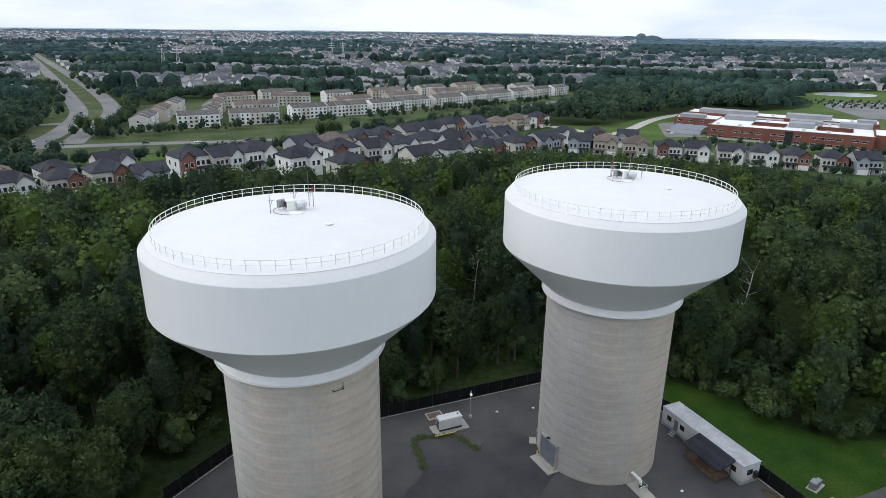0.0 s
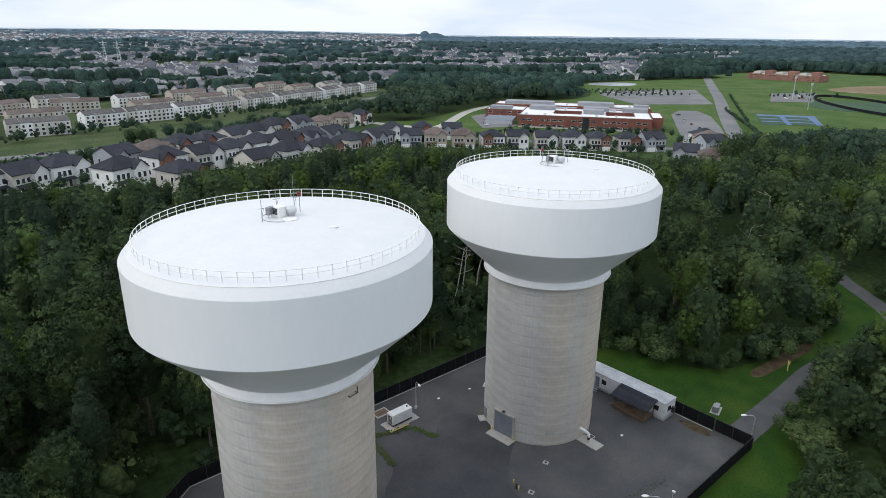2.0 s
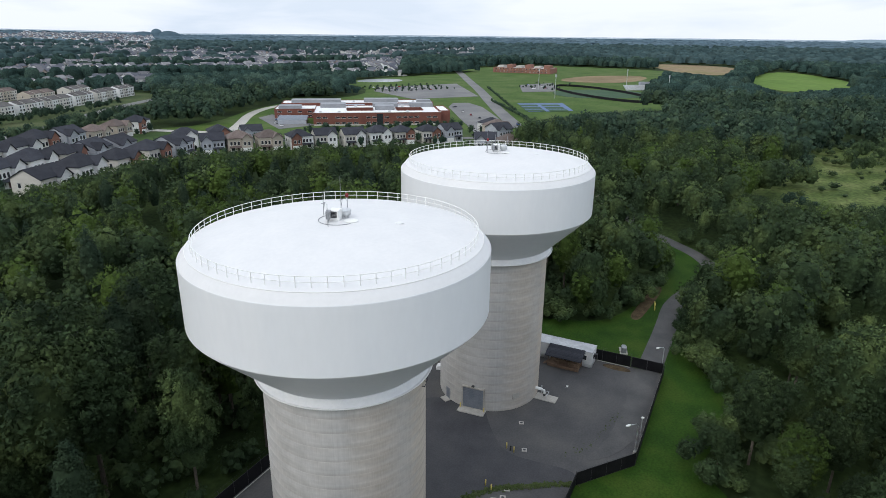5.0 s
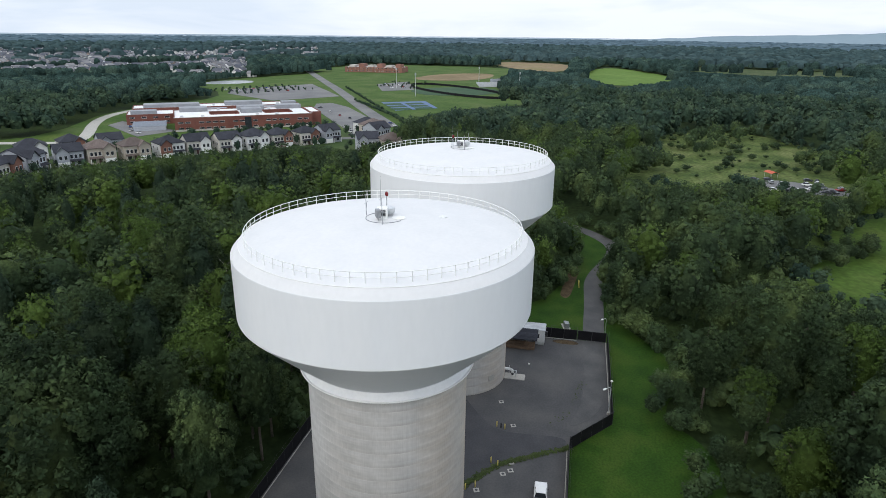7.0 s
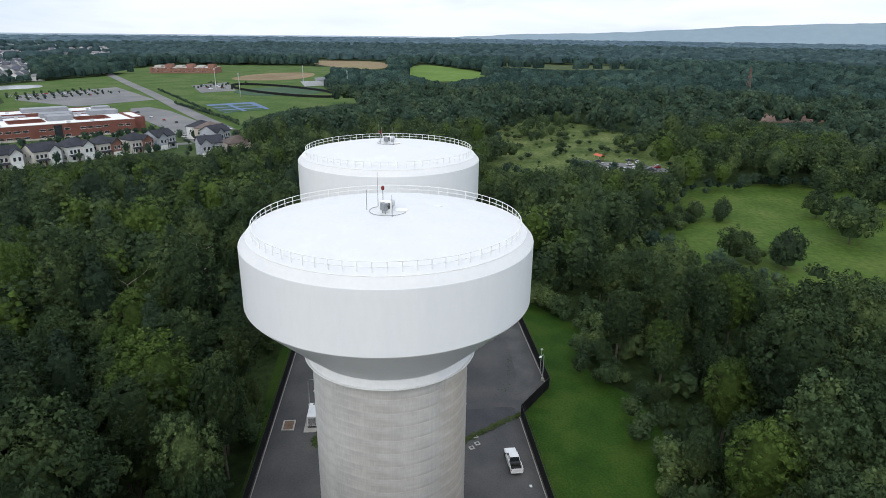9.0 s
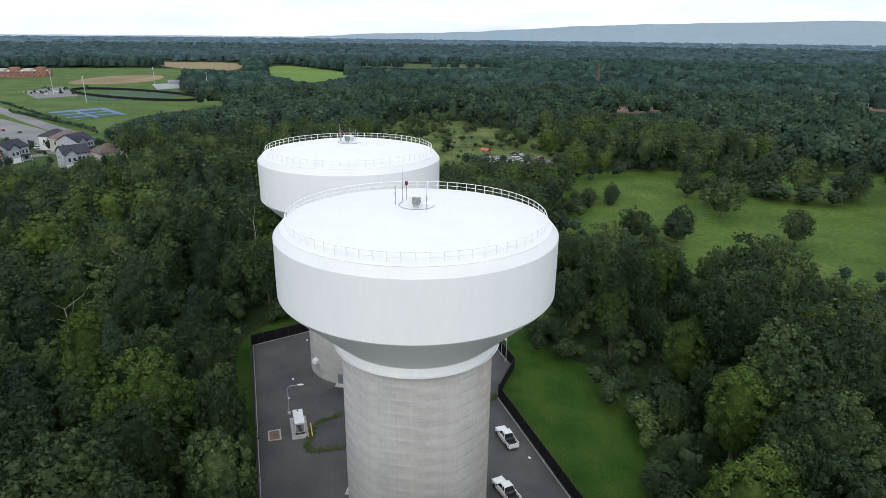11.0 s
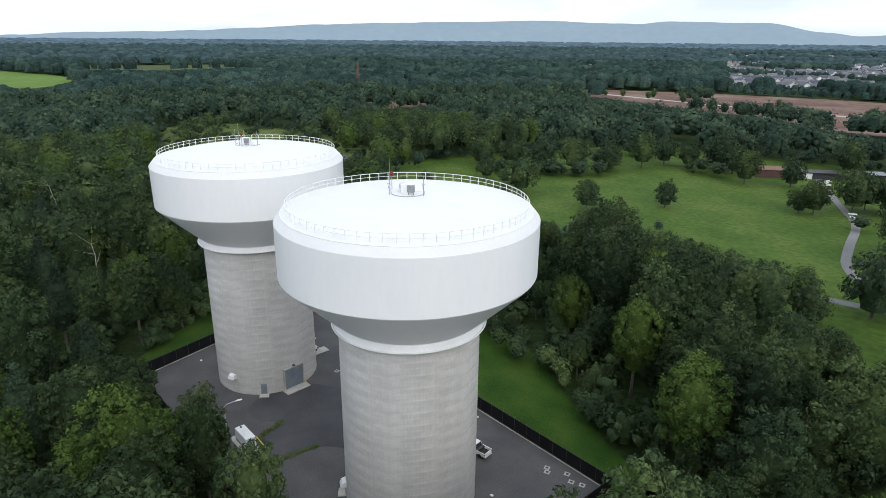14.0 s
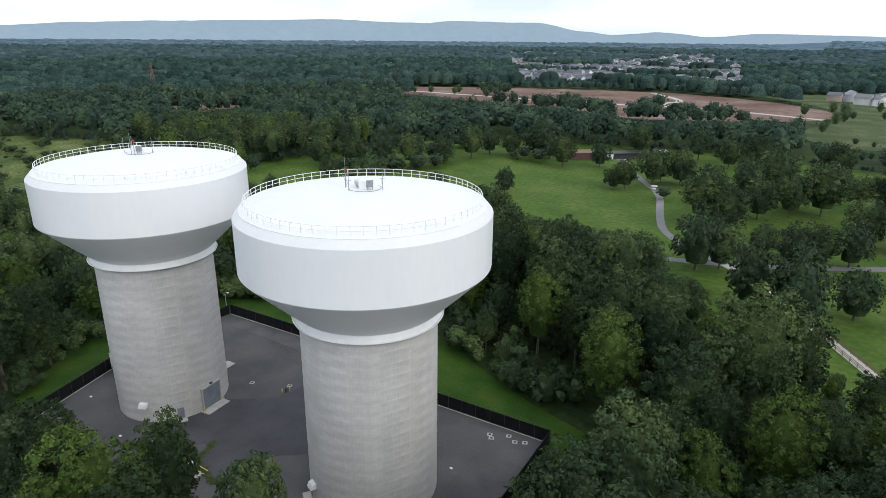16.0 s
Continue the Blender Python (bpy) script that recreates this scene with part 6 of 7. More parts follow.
def house_kind(wall, roof, accent, label, w=12.5, d=12.0, hip=False, side=1):
    t = thing("house", pose(0, 0, 0), label, "house", "estate houses")
    h, rise = 6.7, 2.8
    if hip:
        child("wall", mesh_of("wall", box_bm([(-w / 2, -d / 2, 0, w / 2, d / 2, h)]), wall), t)
        child("roof", mesh_of("roof", hip_roof_bm(w, d, h, rise + 0.4), roof), t)
    else:
        child("wall", mesh_of("wall", gabled_wall_bm(w, d, h, rise), wall), t)
        child("roof", mesh_of("roof", gable_roof_bm(w, d, h, rise), roof), t)
    # front gabled bay
    bw, bx, by = w * 0.42, side * w * 0.25, -d / 2 - 0.4
    bay = child("front_bay", mesh_of("front_bay", gabled_wall_bm(bw, 4.0, h - 0.2, 2.3, "y", (bx, by + 0.9)), accent), t)
    rb = gable_roof_bm(4.6, bw, h - 0.2, 2.3, 0.35, 0.2)
    bmesh.ops.rotate(rb, cent=(0, 0, 0), matrix=Matrix.Rotation(radians(90), 3, "Z"), verts=rb.verts)
    bmesh.ops.translate(rb, vec=(bx, by + 0.9, 0), verts=rb.verts)
    child("bay_roof", mesh_of("bay_roof", rb, roof), t)
    f = by + 0.9 - 2.0
    child("garage_door", GARAGE, t, pose(bx, f, 0.1))
    for dx in (-1.1, 1.1):
        child("window", WIN, t, pose(bx + dx, f, 3.6))
    # porch and entrance
    px_ = -side * w * 0.22
    child("door", DOOR, t, pose(px_ + side * 1.6, -d / 2, 0.2))
    child("window", WIN2, t, pose(px_ - side * 1.2, -d / 2, 0.9))
    for dx in (-1.9, 0.0, 1.9):
        child("window", WIN, t, pose(px_ + dx, -d / 2, 3.7))
    child("porch_roof", mesh_of("porch_roof", loft_bm([[(px_ - w * 0.24, -d / 2 - 1.9, 2.75), (px_ - w * 0.24, -d / 2, 3.3), (px_ - w * 0.24, -d / 2, 3.15), (px_ - w * 0.24, -d / 2 - 1.9, 2.6)],
                                                        [(px_ + w * 0.24, -d / 2 - 1.9, 2.75), (px_ + w * 0.24, -d / 2, 3.3), (px_ + w * 0.24, -d / 2, 3.15), (px_ + w * 0.24, -d / 2 - 1.9, 2.6)]]), roof), t)
    for dx in (-0.21, 0.21):
        child("porch_post", mesh_of("porch_post", box_bm([(px_ + dx * w - 0.1, -d / 2 - 1.8, 0, px_ + dx * w + 0.1, -d / 2 - 1.6, 2.65)]), M["trim_white"]), t)
    # sides and back
    for s in (-1, 1):
        for yy in (-2.6, 2.6):
            child("window", WIN, t, pose(s * w / 2, yy, 3.7, 0, 0, 90 * s))
        child("window", WIN, t, pose(s * w / 2, 0.4, 0.9, 0, 0, 90 * s))
    for dx in (-4, 0, 4):
        child("window", WIN, t, pose(dx, d / 2, 3.7, 0, 0, 180))
    child("window", WIN2, t, pose(1.5, d / 2, 0.6, 0, 0, 180))
    return t


HOUSES = [
    house_kind(M["siding_cream"], M["shingle_dark"], M["siding_white"], "two-storey cream house with dark shingled roof and garage", 12.5, 11.5, False, 1),
    house_kind(M["siding_white"], M["shingle_dark"], M["brick_brown"], "two-storey white house with brown brick gable and dark roof", 13.0, 12.0, True, -1),
    house_kind(M["siding_tan"], M["shingle_brown"], M["siding_tan"], "two-storey tan house with brown shingled roof", 13.0, 12.0, True, 1),
    house_kind(M["siding_grey"], M["shingle_dark"], M["siding_grey"], "two-storey grey house with dark roof and front gable", 12.0, 12.5, False, -1),
    house_kind(M["siding_cream"], M["shingle_dark"], M["brick_brown"], "two-storey cream house with brick front gable", 12.0, 12.0, True, 1),
    house_kind(M["siding_white"], M["shingle_dark"], M["siding_white"], "two-storey white house with dark hipped roof", 13.5, 11.5, True, 1),
]
rng = np.random.default_rng(33)
sites = []


def row(a, b, n, face, start, jitter=1.0):
    for i in range(n):
        k = i / max(1, n - 1)
        x, y = a[0] + (b[0] - a[0]) * k, a[1] + (b[1] - a[1]) * k
        sites.append((x + rng.uniform(-jitter, jitter), y + rng.uniform(-jitter, jitter), face + rng.uniform(-5, 5), (start + i * 5 + (i // 3)) % 6))


row((-84, 300), (-14, 306), 5, 25, 0)
row((-78, 321), (-30, 328), 3, 25, 2)
row((2, 328), (34, 332), 3, 25, 1)
row((62, 346), (150, 379), 6, 20, 3)
row((168, 390), (250, 414), 5, 18, 4)
row((53, 309), (72, 290), 2, 20, 5)
row((78, 325), (182, 344), 7, 22, 1)
row((112, 298), (198, 318), 5, 15, 0)
row((208, 324), (328, 212), 11, -38, 4)
row((228, 342), (262, 322), 3, -38, 5)
row((304, 176), (300, 160), 2, -60, 3)
row((346, 184), (366, 198), 3, -30, 3)
done = set()
for x, y, face, k in sites:
    big = 1.12 if x < 205 else 0.95                  # narrower plots along the school side
    m = pose(x, y, 0.05, 0, 0, face) @ Matrix.Diagonal((big, big, big * float(rng.uniform(1.0, 1.1)), 1))
    if k in done:
        copy_thing(HOUSES[k], m)
    else:
        done.add(k)
        HOUSES[k].matrix_basis = m


def terrace_kind(units, wall, wall2, roof, label):
    """A terrace of town houses, one behind the other along x."""
    t = thing("townhouse_row", pose(0, 0, 0), label, "townhouses", "townhouse rows")
    w, d, h = 7.2, 13.5, 8.8
    for i in range(units):
        x = (i - (units - 1) / 2) * w
        off = 0.7 if i % 2 else 0.0
        u_ = child("unit", mesh_of("unit", gabled_wall_bm(w - 0.02, d, h + (0.25 if i % 2 else 0), 2.7, "x", (x, -off)), wall2 if i % 3 == 1 else wall), t)
        child("roof", mesh_of("roof", gable_roof_bm(w - 0.05, d, h + (0.25 if i % 2 else 0), 2.7, 0.3 if units == 1 else 0.02, 0.25, None, (x, -off)), roof), u_)
        for z in (0.9, 3.7, 6.4):
            for dx in (-1.8, 1.8):
                child("window", WIN2 if z < 5 else WIN, u_, pose(x + dx, -d / 2 - off, z))
    for s in (-1, 1):
        for z in (3.4, 5.8):
            child("window", WIN, t, pose(s * units * w / 2, 1.0, z, 0, 0, 90 * s))
    return t


TERR = [terrace_kind(5, M["siding_cream"], M["siding_white"], M["shingle_grey"], "cream terrace of town houses with weathered grey roof"),
        terrace_kind(4, M["siding_white"], M["siding_cream"], M["shingle_grey"], "white terrace of town houses with weathered grey roof"),
        terrace_kind(5, M["siding_tan"], M["siding_cream"], M["shingle_brown"], "tan terrace of town houses with brown roof")]
tsites = [(-22, 500, 82, 0), (-12, 545, 82, 2), (-2, 590, 80, 0), (14, 496, 2, 1), (24, 530, 78, 0), (30, 575, 78, 2), (54, 499, -1, 0), (62, 556, 4, 2), (98, 520, 10, 1), (132, 528, 12, 0), (150, 576, 14, 2), (168, 538, 14, 1),
          (198, 550, 16, 0), (206, 600, 16, 2), (238, 562, 20, 0), (272, 574, 22, 1), (262, 622, 22, 2), (304, 586, 24, 0), (338, 602, 26, 1), (330, 650, 24, 2), (372, 616, 26, 0), (408, 634, 26, 1),
          (52, 632, 20, 2), (102, 618, -14, 2), (96, 662, 12, 0), (150, 634, 14, 1), (206, 650, 10, 2), (266, 672, 20, 0), (318, 692, 20, 2), (380, 668, 26, 0)]
done = set()
for x, y, face, k in tsites:
    m = pose(x, y, 0.05, 0, 0, face)
    if k in done:
        copy_thing(TERR[k], m)
    else:
        done.add(k)
        TERR[k].matrix_basis = m


# ---- school ----
SCH = pose(335.5, 328.6, 0.08, 0, 0, math.degrees(math.atan2(-0.82, 0.57)))     # x along the front, y away


def school_block(t, u0, n0, u1, n1, h, holes=(), roof="membrane", brick="brick_red"):
    """A brick block with parapet and flat roof, with open courts."""
    us = sorted({u0, u1, *[v for q in holes for v in (q[0], q[2])]})
    ns = sorted({n0, n1, *[v for q in holes for v in (q[1], q[3])]})

    def solid(i, j):
        if not (0 <= i < len(us) - 1 and 0 <= j < len(ns) - 1):
            return False
        cu, cn = (us[i] + us[i + 1]) / 2, (ns[j] + ns[j + 1]) / 2
        return not any(q[0] < cu < q[2] and q[1] < cn < q[3] for q in holes)
    wb, rb = bmesh.new(), bmesh.new()
    for i in range(len(us) - 1):
        for j in range(len(ns) - 1):
            if not solid(i, j):
                continue
            a, b, c, e = us[i], us[i + 1], ns[j], ns[j + 1]
            rb.faces.new([rb.verts.new((x, y, h - 0.5)) for x, y in ((a, c), (b, c), (b, e), (a, e))])
            for (x0, y0, x1, y1), (di, dj) in (((a, c, b, c), (0, -1)), ((b, c, b, e), (1, 0)), ((b, e, a, e), (0, 1)), ((a, e, a, c), (-1, 0))):
                if not solid(i + di, j + dj):
                    nx, ny = y1 - y0, -(x1 - x0)
                    L = math.hypot(nx, ny)
                    ix, iy = -nx / L * 0.5, -ny / L * 0.5
                    wb.faces.new([wb.verts.new(v) for v in ((x0, y0, 0), (x1, y1, 0), (x1, y1, h), (x0, y0, h))])
                    wb.faces.new([wb.verts.new(v) for v in ((x0, y0, h), (x1, y1, h), (x1 + ix, y1 + iy, h), (x0 + ix, y0 + iy, h))])
                    wb.faces.new([wb.verts.new(v) for v in ((x0 + ix, y0 + iy, h), (x1 + ix, y1 + iy, h), (x1 + ix, y1 + iy, h - 0.6), (x0 + ix, y0 + iy, h - 0.6))])
    w_ = child("wall", mesh_of("wall", wb, M[brick]), t, None, "red brick wall")
    child("roof", mesh_of("roof", rb, M[roof]), t, None, "white flat membrane roof")
    return w_


school = thing("school_building", SCH, "large red brick school with white flat roofs", "school")
front = school_block(school, 0, 0, 96, 52, 9.5, ((25, 17, 45, 34), (64, 16, 84, 34)))
left = school_block(school, -33, 46, 0, 74, 7.5)
school_block(school, -30, 74.5, 100, 100, 9.0)
right = school_block(school, 96.05, 6, 104, 40, 10.0)
mid = school_block(school, 5, 52.05, 96, 74.45, 7.0, roof="grey_panel")
for u0, n0, u1, n1, z, hh in ((47, 20, 62, 32, 9.0, 3.2), (4, 38, 24, 50, 9.0, 3.0), (46, 39, 66, 50, 9.0, 3.0), (76, 40, 95, 51, 9.0, 3.0), (-22, 80, 20, 92, 8.5, 2.6), (40, 82, 70, 94, 8.5, 2.8), (86, 78, 98, 88, 8.5, 2.2), (-30, 50, -12, 60, 7.0, 2.6), (12, 56, 40, 70, 6.5, 2.0), (52, 57, 90, 70, 6.5, 2.2)):
    child("plant_room", mesh_of("plant_room", box_bm([(u0, n0, z, u1, n1, z + hh)], 0.1), M["grey_panel"]), school, None, "grey metal roof plant room")
SW = window_mesh(3.2, 1.1)
for z in (1.4, 5.4):
    for k in range(20):
        if k % 5 != 2:
            child("window", SW, front, pose(4 + k * 4.6, -0.02, z))
for z in (1.4, 4.6):
    for k in range(4):
        child("window", SW, left, pose(-29 + k * 8, 45.98, z))
child("stone_band", mesh_of("stone_band", box_bm([(0.2, -0.12, 0.0, 47, 0.05, 1.1), (52, -0.12, 0, 95.8, 0.05, 1.1)]), M["concrete"]), front, None, "pale stone base band")
child("entrance_bay", mesh_of("entrance_bay", box_bm([(47.2, -0.5, 0, 51.8, 0.3, 8.6)], 0.05), M["window"]), front, None, "tall glazed entrance bay")
child("coping", mesh_of("coping", box_bm([(-0.2, -0.2, 9.5, 96.2, 0.6, 9.75)]), M["membrane"]), front)
for k in range(14):
    child("roof_unit", mesh_of("roof_unit", box_bm([(0, 0, 0, 2.2, 1.6, 1.3)], 0.08), M["galv"]), school, pose(4 + (k * 13) % 90, (6, 42, 84, 90)[k % 4], (9.0, 9.0, 8.5, 8.5)[k % 4]))
annex = thing("greenhouse_annex", SCH, "low blue-grey metal roofed annex beside the school", "annex")
child("wall", mesh_of("wall", box_bm([(-27, 10, 0, -6, 32, 3.2)]), M["siding_grey"]), annex)
for k in range(4):
    rb = gable_roof_bm(22, 5.4, 3.2, 1.2, 0.1, 0.15)
    child("roof", mesh_of("roof", rb, M["door_grey"]), annex, pose(-16.5, 12.8 + k * 5.45, 0))
school2 = thing("far_school_building", pose(1040, 470, 0.1, 0, 0, -88), "distant red brick school beyond the sports fields", "school")
school_block(school2, 0, 0, 105, 45, 9, (), "membrane", "brick_brown")
for k in range(6):
    child("roof_block", mesh_of("roof_block", box_bm([(6 + k * 17, 8, 8.5, 16 + k * 17, 30, 12 + (k % 2) * 2)], 0.1), M["brick_brown"] if k % 2 else M["concrete"]), school2)
for z in (2.0, 6.5):
    for k in range(14):
        child("window", SW, school2, pose(6 + k * 7, -0.05, z))

# sports ground
stand = thing("grandstand", pose(800, 160, 0.2, 0, 0, -58), "grey metal grandstand beside the pitch", "grandstand")
for k in range(8):
    child("tier", mesh_of("tier", box_bm([(-30, k * 1.6, k * 0.7, 30, k * 1.6 + 1.6, k * 0.7 + 0.7)]), M["galv"]), stand)
child("press_box", mesh_of("press_box", box_bm([(-9, 11, 6, 9, 14.5, 9.5)], 0.1), M["siding_grey"]), stand)
for x, y in ((735, 285), (640, 235), (805, 190), (700, 125)):
    p = thing("floodlight_mast", pose(x, y, 0.2), "tall grey floodlight mast at the pitch", "floodlight", "floodlights")
    child("pole", mesh_of("pole", rod_bm([((0, 0, 0), (0, 0, 24), 0.4, 0.2)], 8), M["galv"]), p)
    child("lamp_rack", mesh_of("lamp_rack", box_bm([(-2.2, -0.3, 22.5, 2.2, 0.3, 25)], 0.1), M["galv"]), p)
cf = thing("pitch_fence", pose(0, 0, 0.2), "black fence round the stadium pitch", "fence")
for i in range(28):
    a0, a1 = math.tau * i / 28, math.tau * (i + 1) / 28
    P0 = Vector((720 + 92 * math.cos(a0) * 0.85 + 30 * math.sin(a0), 205 + 40 * math.cos(a0) + 62 * math.sin(a0), 0))
    P1 = Vector((720 + 92 * math.cos(a1) * 0.85 + 30 * math.sin(a1), 205 + 40 * math.cos(a1) + 62 * math.sin(a1), 0))
    dd = P1 - P0
    child("panel", mesh_of("panel", box_bm([(0, -0.06, 0, dd.length, 0.06, 2.6)]), M["fence_cloth"]), cf, pose(P0.x, P0.y, 0, 0, 0, math.degrees(math.atan2(dd.y, dd.x))))
for k in range(6):
    c0 = Vector((520, 216)) + Vector((0.83, 0.43)) * (22 * (k % 3) - 4) + Vector((0.55, -0.85)) * (22 * (k // 3) - 2)
    patch("pavement_court", [(c0.x + dx * 0.83 + dy * 0.55, c0.y + dx * 0.43 - dy * 0.85) for dx, dy in ((-8, -9), (8, -9), (8, 9), (-8, 9))], 0.2, 0.36, M["turf"], "green playing surface of a tennis court", "tennis court", 0)

# farm building and bits in the meadow
barn = thing("farm_building", pose(81, -202, 0.05, 0, 0, -141), "long low maroon shed with a flat black lean-to", "shed")
child("wall", mesh_of("wall", box_bm([(0, 0, 0, 20, 9, 4.0)]), M["maroon"]), barn, None, "maroon boarded wall")
child("roof", mesh_of("roof", gable_roof_bm(20, 9, 4.0, 1.1, 0.4, 0.2, None, (10, 4.5)), M["timber"]), barn, None, "brown metal roof")
child("lean_to", mesh_of("lean_to", box_bm([(20.1, 1, 0, 52, 9, 3.1)]), M["dark_metal"]), barn, None, "dark open-fronted lean-to")
child("lean_to_roof", mesh_of("lean_to_roof", box_bm([(20.1, 0.2, 3.1, 52.6, 9.4, 3.4)]), M["dark_metal"]), barn)
child("end_bay", mesh_of("end_bay", box_bm([(52.7, 0.5, 0, 60, 9, 3.4)]), M["dark_metal"]), barn)
child("end_roof", mesh_of("end_roof", gable_roof_bm(7.6, 9, 3.4, 0.8, 0.3, 0.2, None, (56.4, 4.7)), M["grey_panel"]), barn, None, "grey metal roof")
child("door", mesh_of("door", box_bm([(23, 0.85, 0, 27, 1.0, 2.8)], 0.02), M["trim_white"]), barn)
vn = thing("delivery_van", pose(50, -206, 0.05, 0, 0, 50), "white box van parked by the shed", "van")
child("box", mesh_of("box", box_bm([(-2.5, -1.05, 0.7, 1.2, 1.05, 3.0)], 0.05), M["car_white"]), vn)
child("cab", mesh_of("cab", loft_bm([hull_section(1.25, 0.95, 0.5, 2.2), hull_section(2.2, 0.95, 0.5, 2.1), hull_section(2.9, 0.9, 0.5, 1.2)]), M["car_white"]), vn)
wm = wheel_mesh(0.42, 0.26)
for wx in (2.0, -1.6):
    for s in (-1, 1):
        child("wheel", wm, vn, pose(wx, s * 0.9, 0.42, 90, 0, 0))
cart = thing("picnic_shelter", pose(22, -154, 0.05, 0, 0, 30), "small white roofed cart on the meadow", "cart")
child("roof", mesh_of("roof", box_bm([(-1.5, -0.9, 1.8, 1.5, 0.9, 1.95)], 0.05), M["trim_white"]), cart)
for sx in (-1.3, 1.3):
    for sy in (-0.75, 0.75):
        child("post", mesh_of("post", rod_bm([((sx, sy, 0), (sx, sy, 1.8), 0.05, 0.05)], 6), M["galv"]), cart)
child("seat", mesh_of("seat", box_bm([(-1.0, -0.7, 0.4, 0.9, 0.7, 0.9)], 0.05), M["trim_white"]), cart)


def paddock_fence(pts):
    for p, q in zip(pts, pts[1:]):
        a, b = Vector((*p, 0)), Vector((*q, 0))
        d = b - a
        n = max(1, round(d.length / 2.6))
        f = thing("paddock_fence", Matrix.Translation(a) @ pose(0, 0, 0.05, 0, 0, math.degrees(math.atan2(d.y, d.x))), "dark timber post-and-rail fence along the path", "fence", "paddock fences")
        post = mesh_of("post", box_bm([(-0.07, -0.07, 0, 0.07, 0.07, 1.3)]), M["timber"])
        for i in range(n + 1):
            child("post", post, f, pose(d.length * i / n, 0, 0))
        for z in (0.45, 0.8, 1.15):
            child("rail", mesh_of("rail", box_bm([(0, -0.03, z, d.length, 0.03, z + 0.12)]), M["timber"]), f)


paddock_fence([(-33.2, -49.3), (-43.8, -28.6), (-50.8, -16.2), (-57.6, -4.5)])
paddock_fence([(-37.4, -46.4), (-48.2, -25.6), (-55.2, -13.2), (-62.2, -1.6)])

# lattice mast over the woods, pylons
def lattice(x, y, h, w, mat, label, cat, arms=0):
    t = thing("lattice_tower", pose(x, y, 0), label, cat, "lattice towers")
    rods = []
    n = 8
    for i in range(n):
        z0, z1 = h * i / n, h * (i + 1) / n
        w0, w1 = w * (1 - 0.85 * i / n), w * (1 - 0.85 * (i + 1) / n)
        c = [(-1, -1), (1, -1), (1, 1), (-1, 1)]
        for k in range(4):
            a, b = c[k], c[(k + 1) % 4]
            rods.append(((a[0] * w0, a[1] * w0, z0), (a[0] * w1, a[1] * w1, z1), 0.22, 0.22))
            rods.append(((a[0] * w0, a[1] * w0, z0), (b[0] * w1, b[1] * w1, z1), 0.13, 0.13))
    child("lattice", mesh_of("lattice", rod_bm(rods, 4), mat), t)
    for k in range(arms):
        child("crossarm", mesh_of("crossarm", rod_bm([((-7, 0, h * (0.72 + 0.1 * k)), (7, 0, h * (0.72 + 0.1 * k)), 0.3, 0.3)], 4), mat), t)


lattice(611, -313, 36, 2.6, M["steel_red"], "rust red lattice mast above the woods", "mast")
for x, y in ((-10, 1150), (12, 1120), (330, 1420), (350, 1400)):
    lattice(x, y, 44, 3.6, M["galv"], "grey steel power pylon", "pylon", 3)
tp = thing("tarpaulin_stall", pose(284, -44, 0.1, 0, 0, 20), "orange tarpaulin canopy in the salvage yard", "canopy")
child("roof", mesh_of("roof", gable_roof_bm(6, 4, 2.6, 0.7, 0.2, 0.1), M["orange_roof"]), tp)
for sx in (-2.7, 2.7):
    for sy in (-1.7, 1.7):
        child("post", mesh_of("post", rod_bm([((sx, sy, 0), (sx, sy, 2.7), 0.08, 0.08)], 6), M["galv"]), tp)

# ---- far estates, ridge, park trees ----
def island_mix(name, stops, rough=0.8):
    mat = bpy.data.materials.new(name)
    mat.use_nodes = True
    n, l = mat.node_tree.nodes, mat.node_tree.links
    p = n["Principled BSDF"]
    p.inputs["Roughness"].default_value = rough
    g = n.new("ShaderNodeNewGeometry")
    r = n.new("ShaderNodeValToRGB")
    r.color_ramp.interpolation = "CONSTANT"
    while len(r.color_ramp.elements) < len(stops):
        r.color_ramp.elements.new(0.5)
    for i, c in enumerate(stops):
        r.color_ramp.elements[i].position = i / len(stops)
        r.color_ramp.elements[i].color = (*c, 1)
    l.new(g.outputs["Random Per Island"], r.inputs["Fac"])
    l.new(r.outputs["Color"], p.inputs["Base Color"])
    return mat


M["far_walls"] = island_mix("far_house_walls", [(0.78, 0.78, 0.79), (0.56, 0.55, 0.54), (0.72, 0.71, 0.70), (0.44, 0.45, 0.48), (0.36, 0.29, 0.26), (0.80, 0.80, 0.81)])
# roof greys lean blue, distance haze mixed into the colours
M["far_roofs"] = island_mix("far_house_roofs", [(0.050, 0.056, 0.074), (0.095, 0.096, 0.106), (0.066, 0.072, 0.092), (0.19, 0.187, 0.195), (0.058, 0.064, 0.084), (0.13, 0.13, 0.14)])


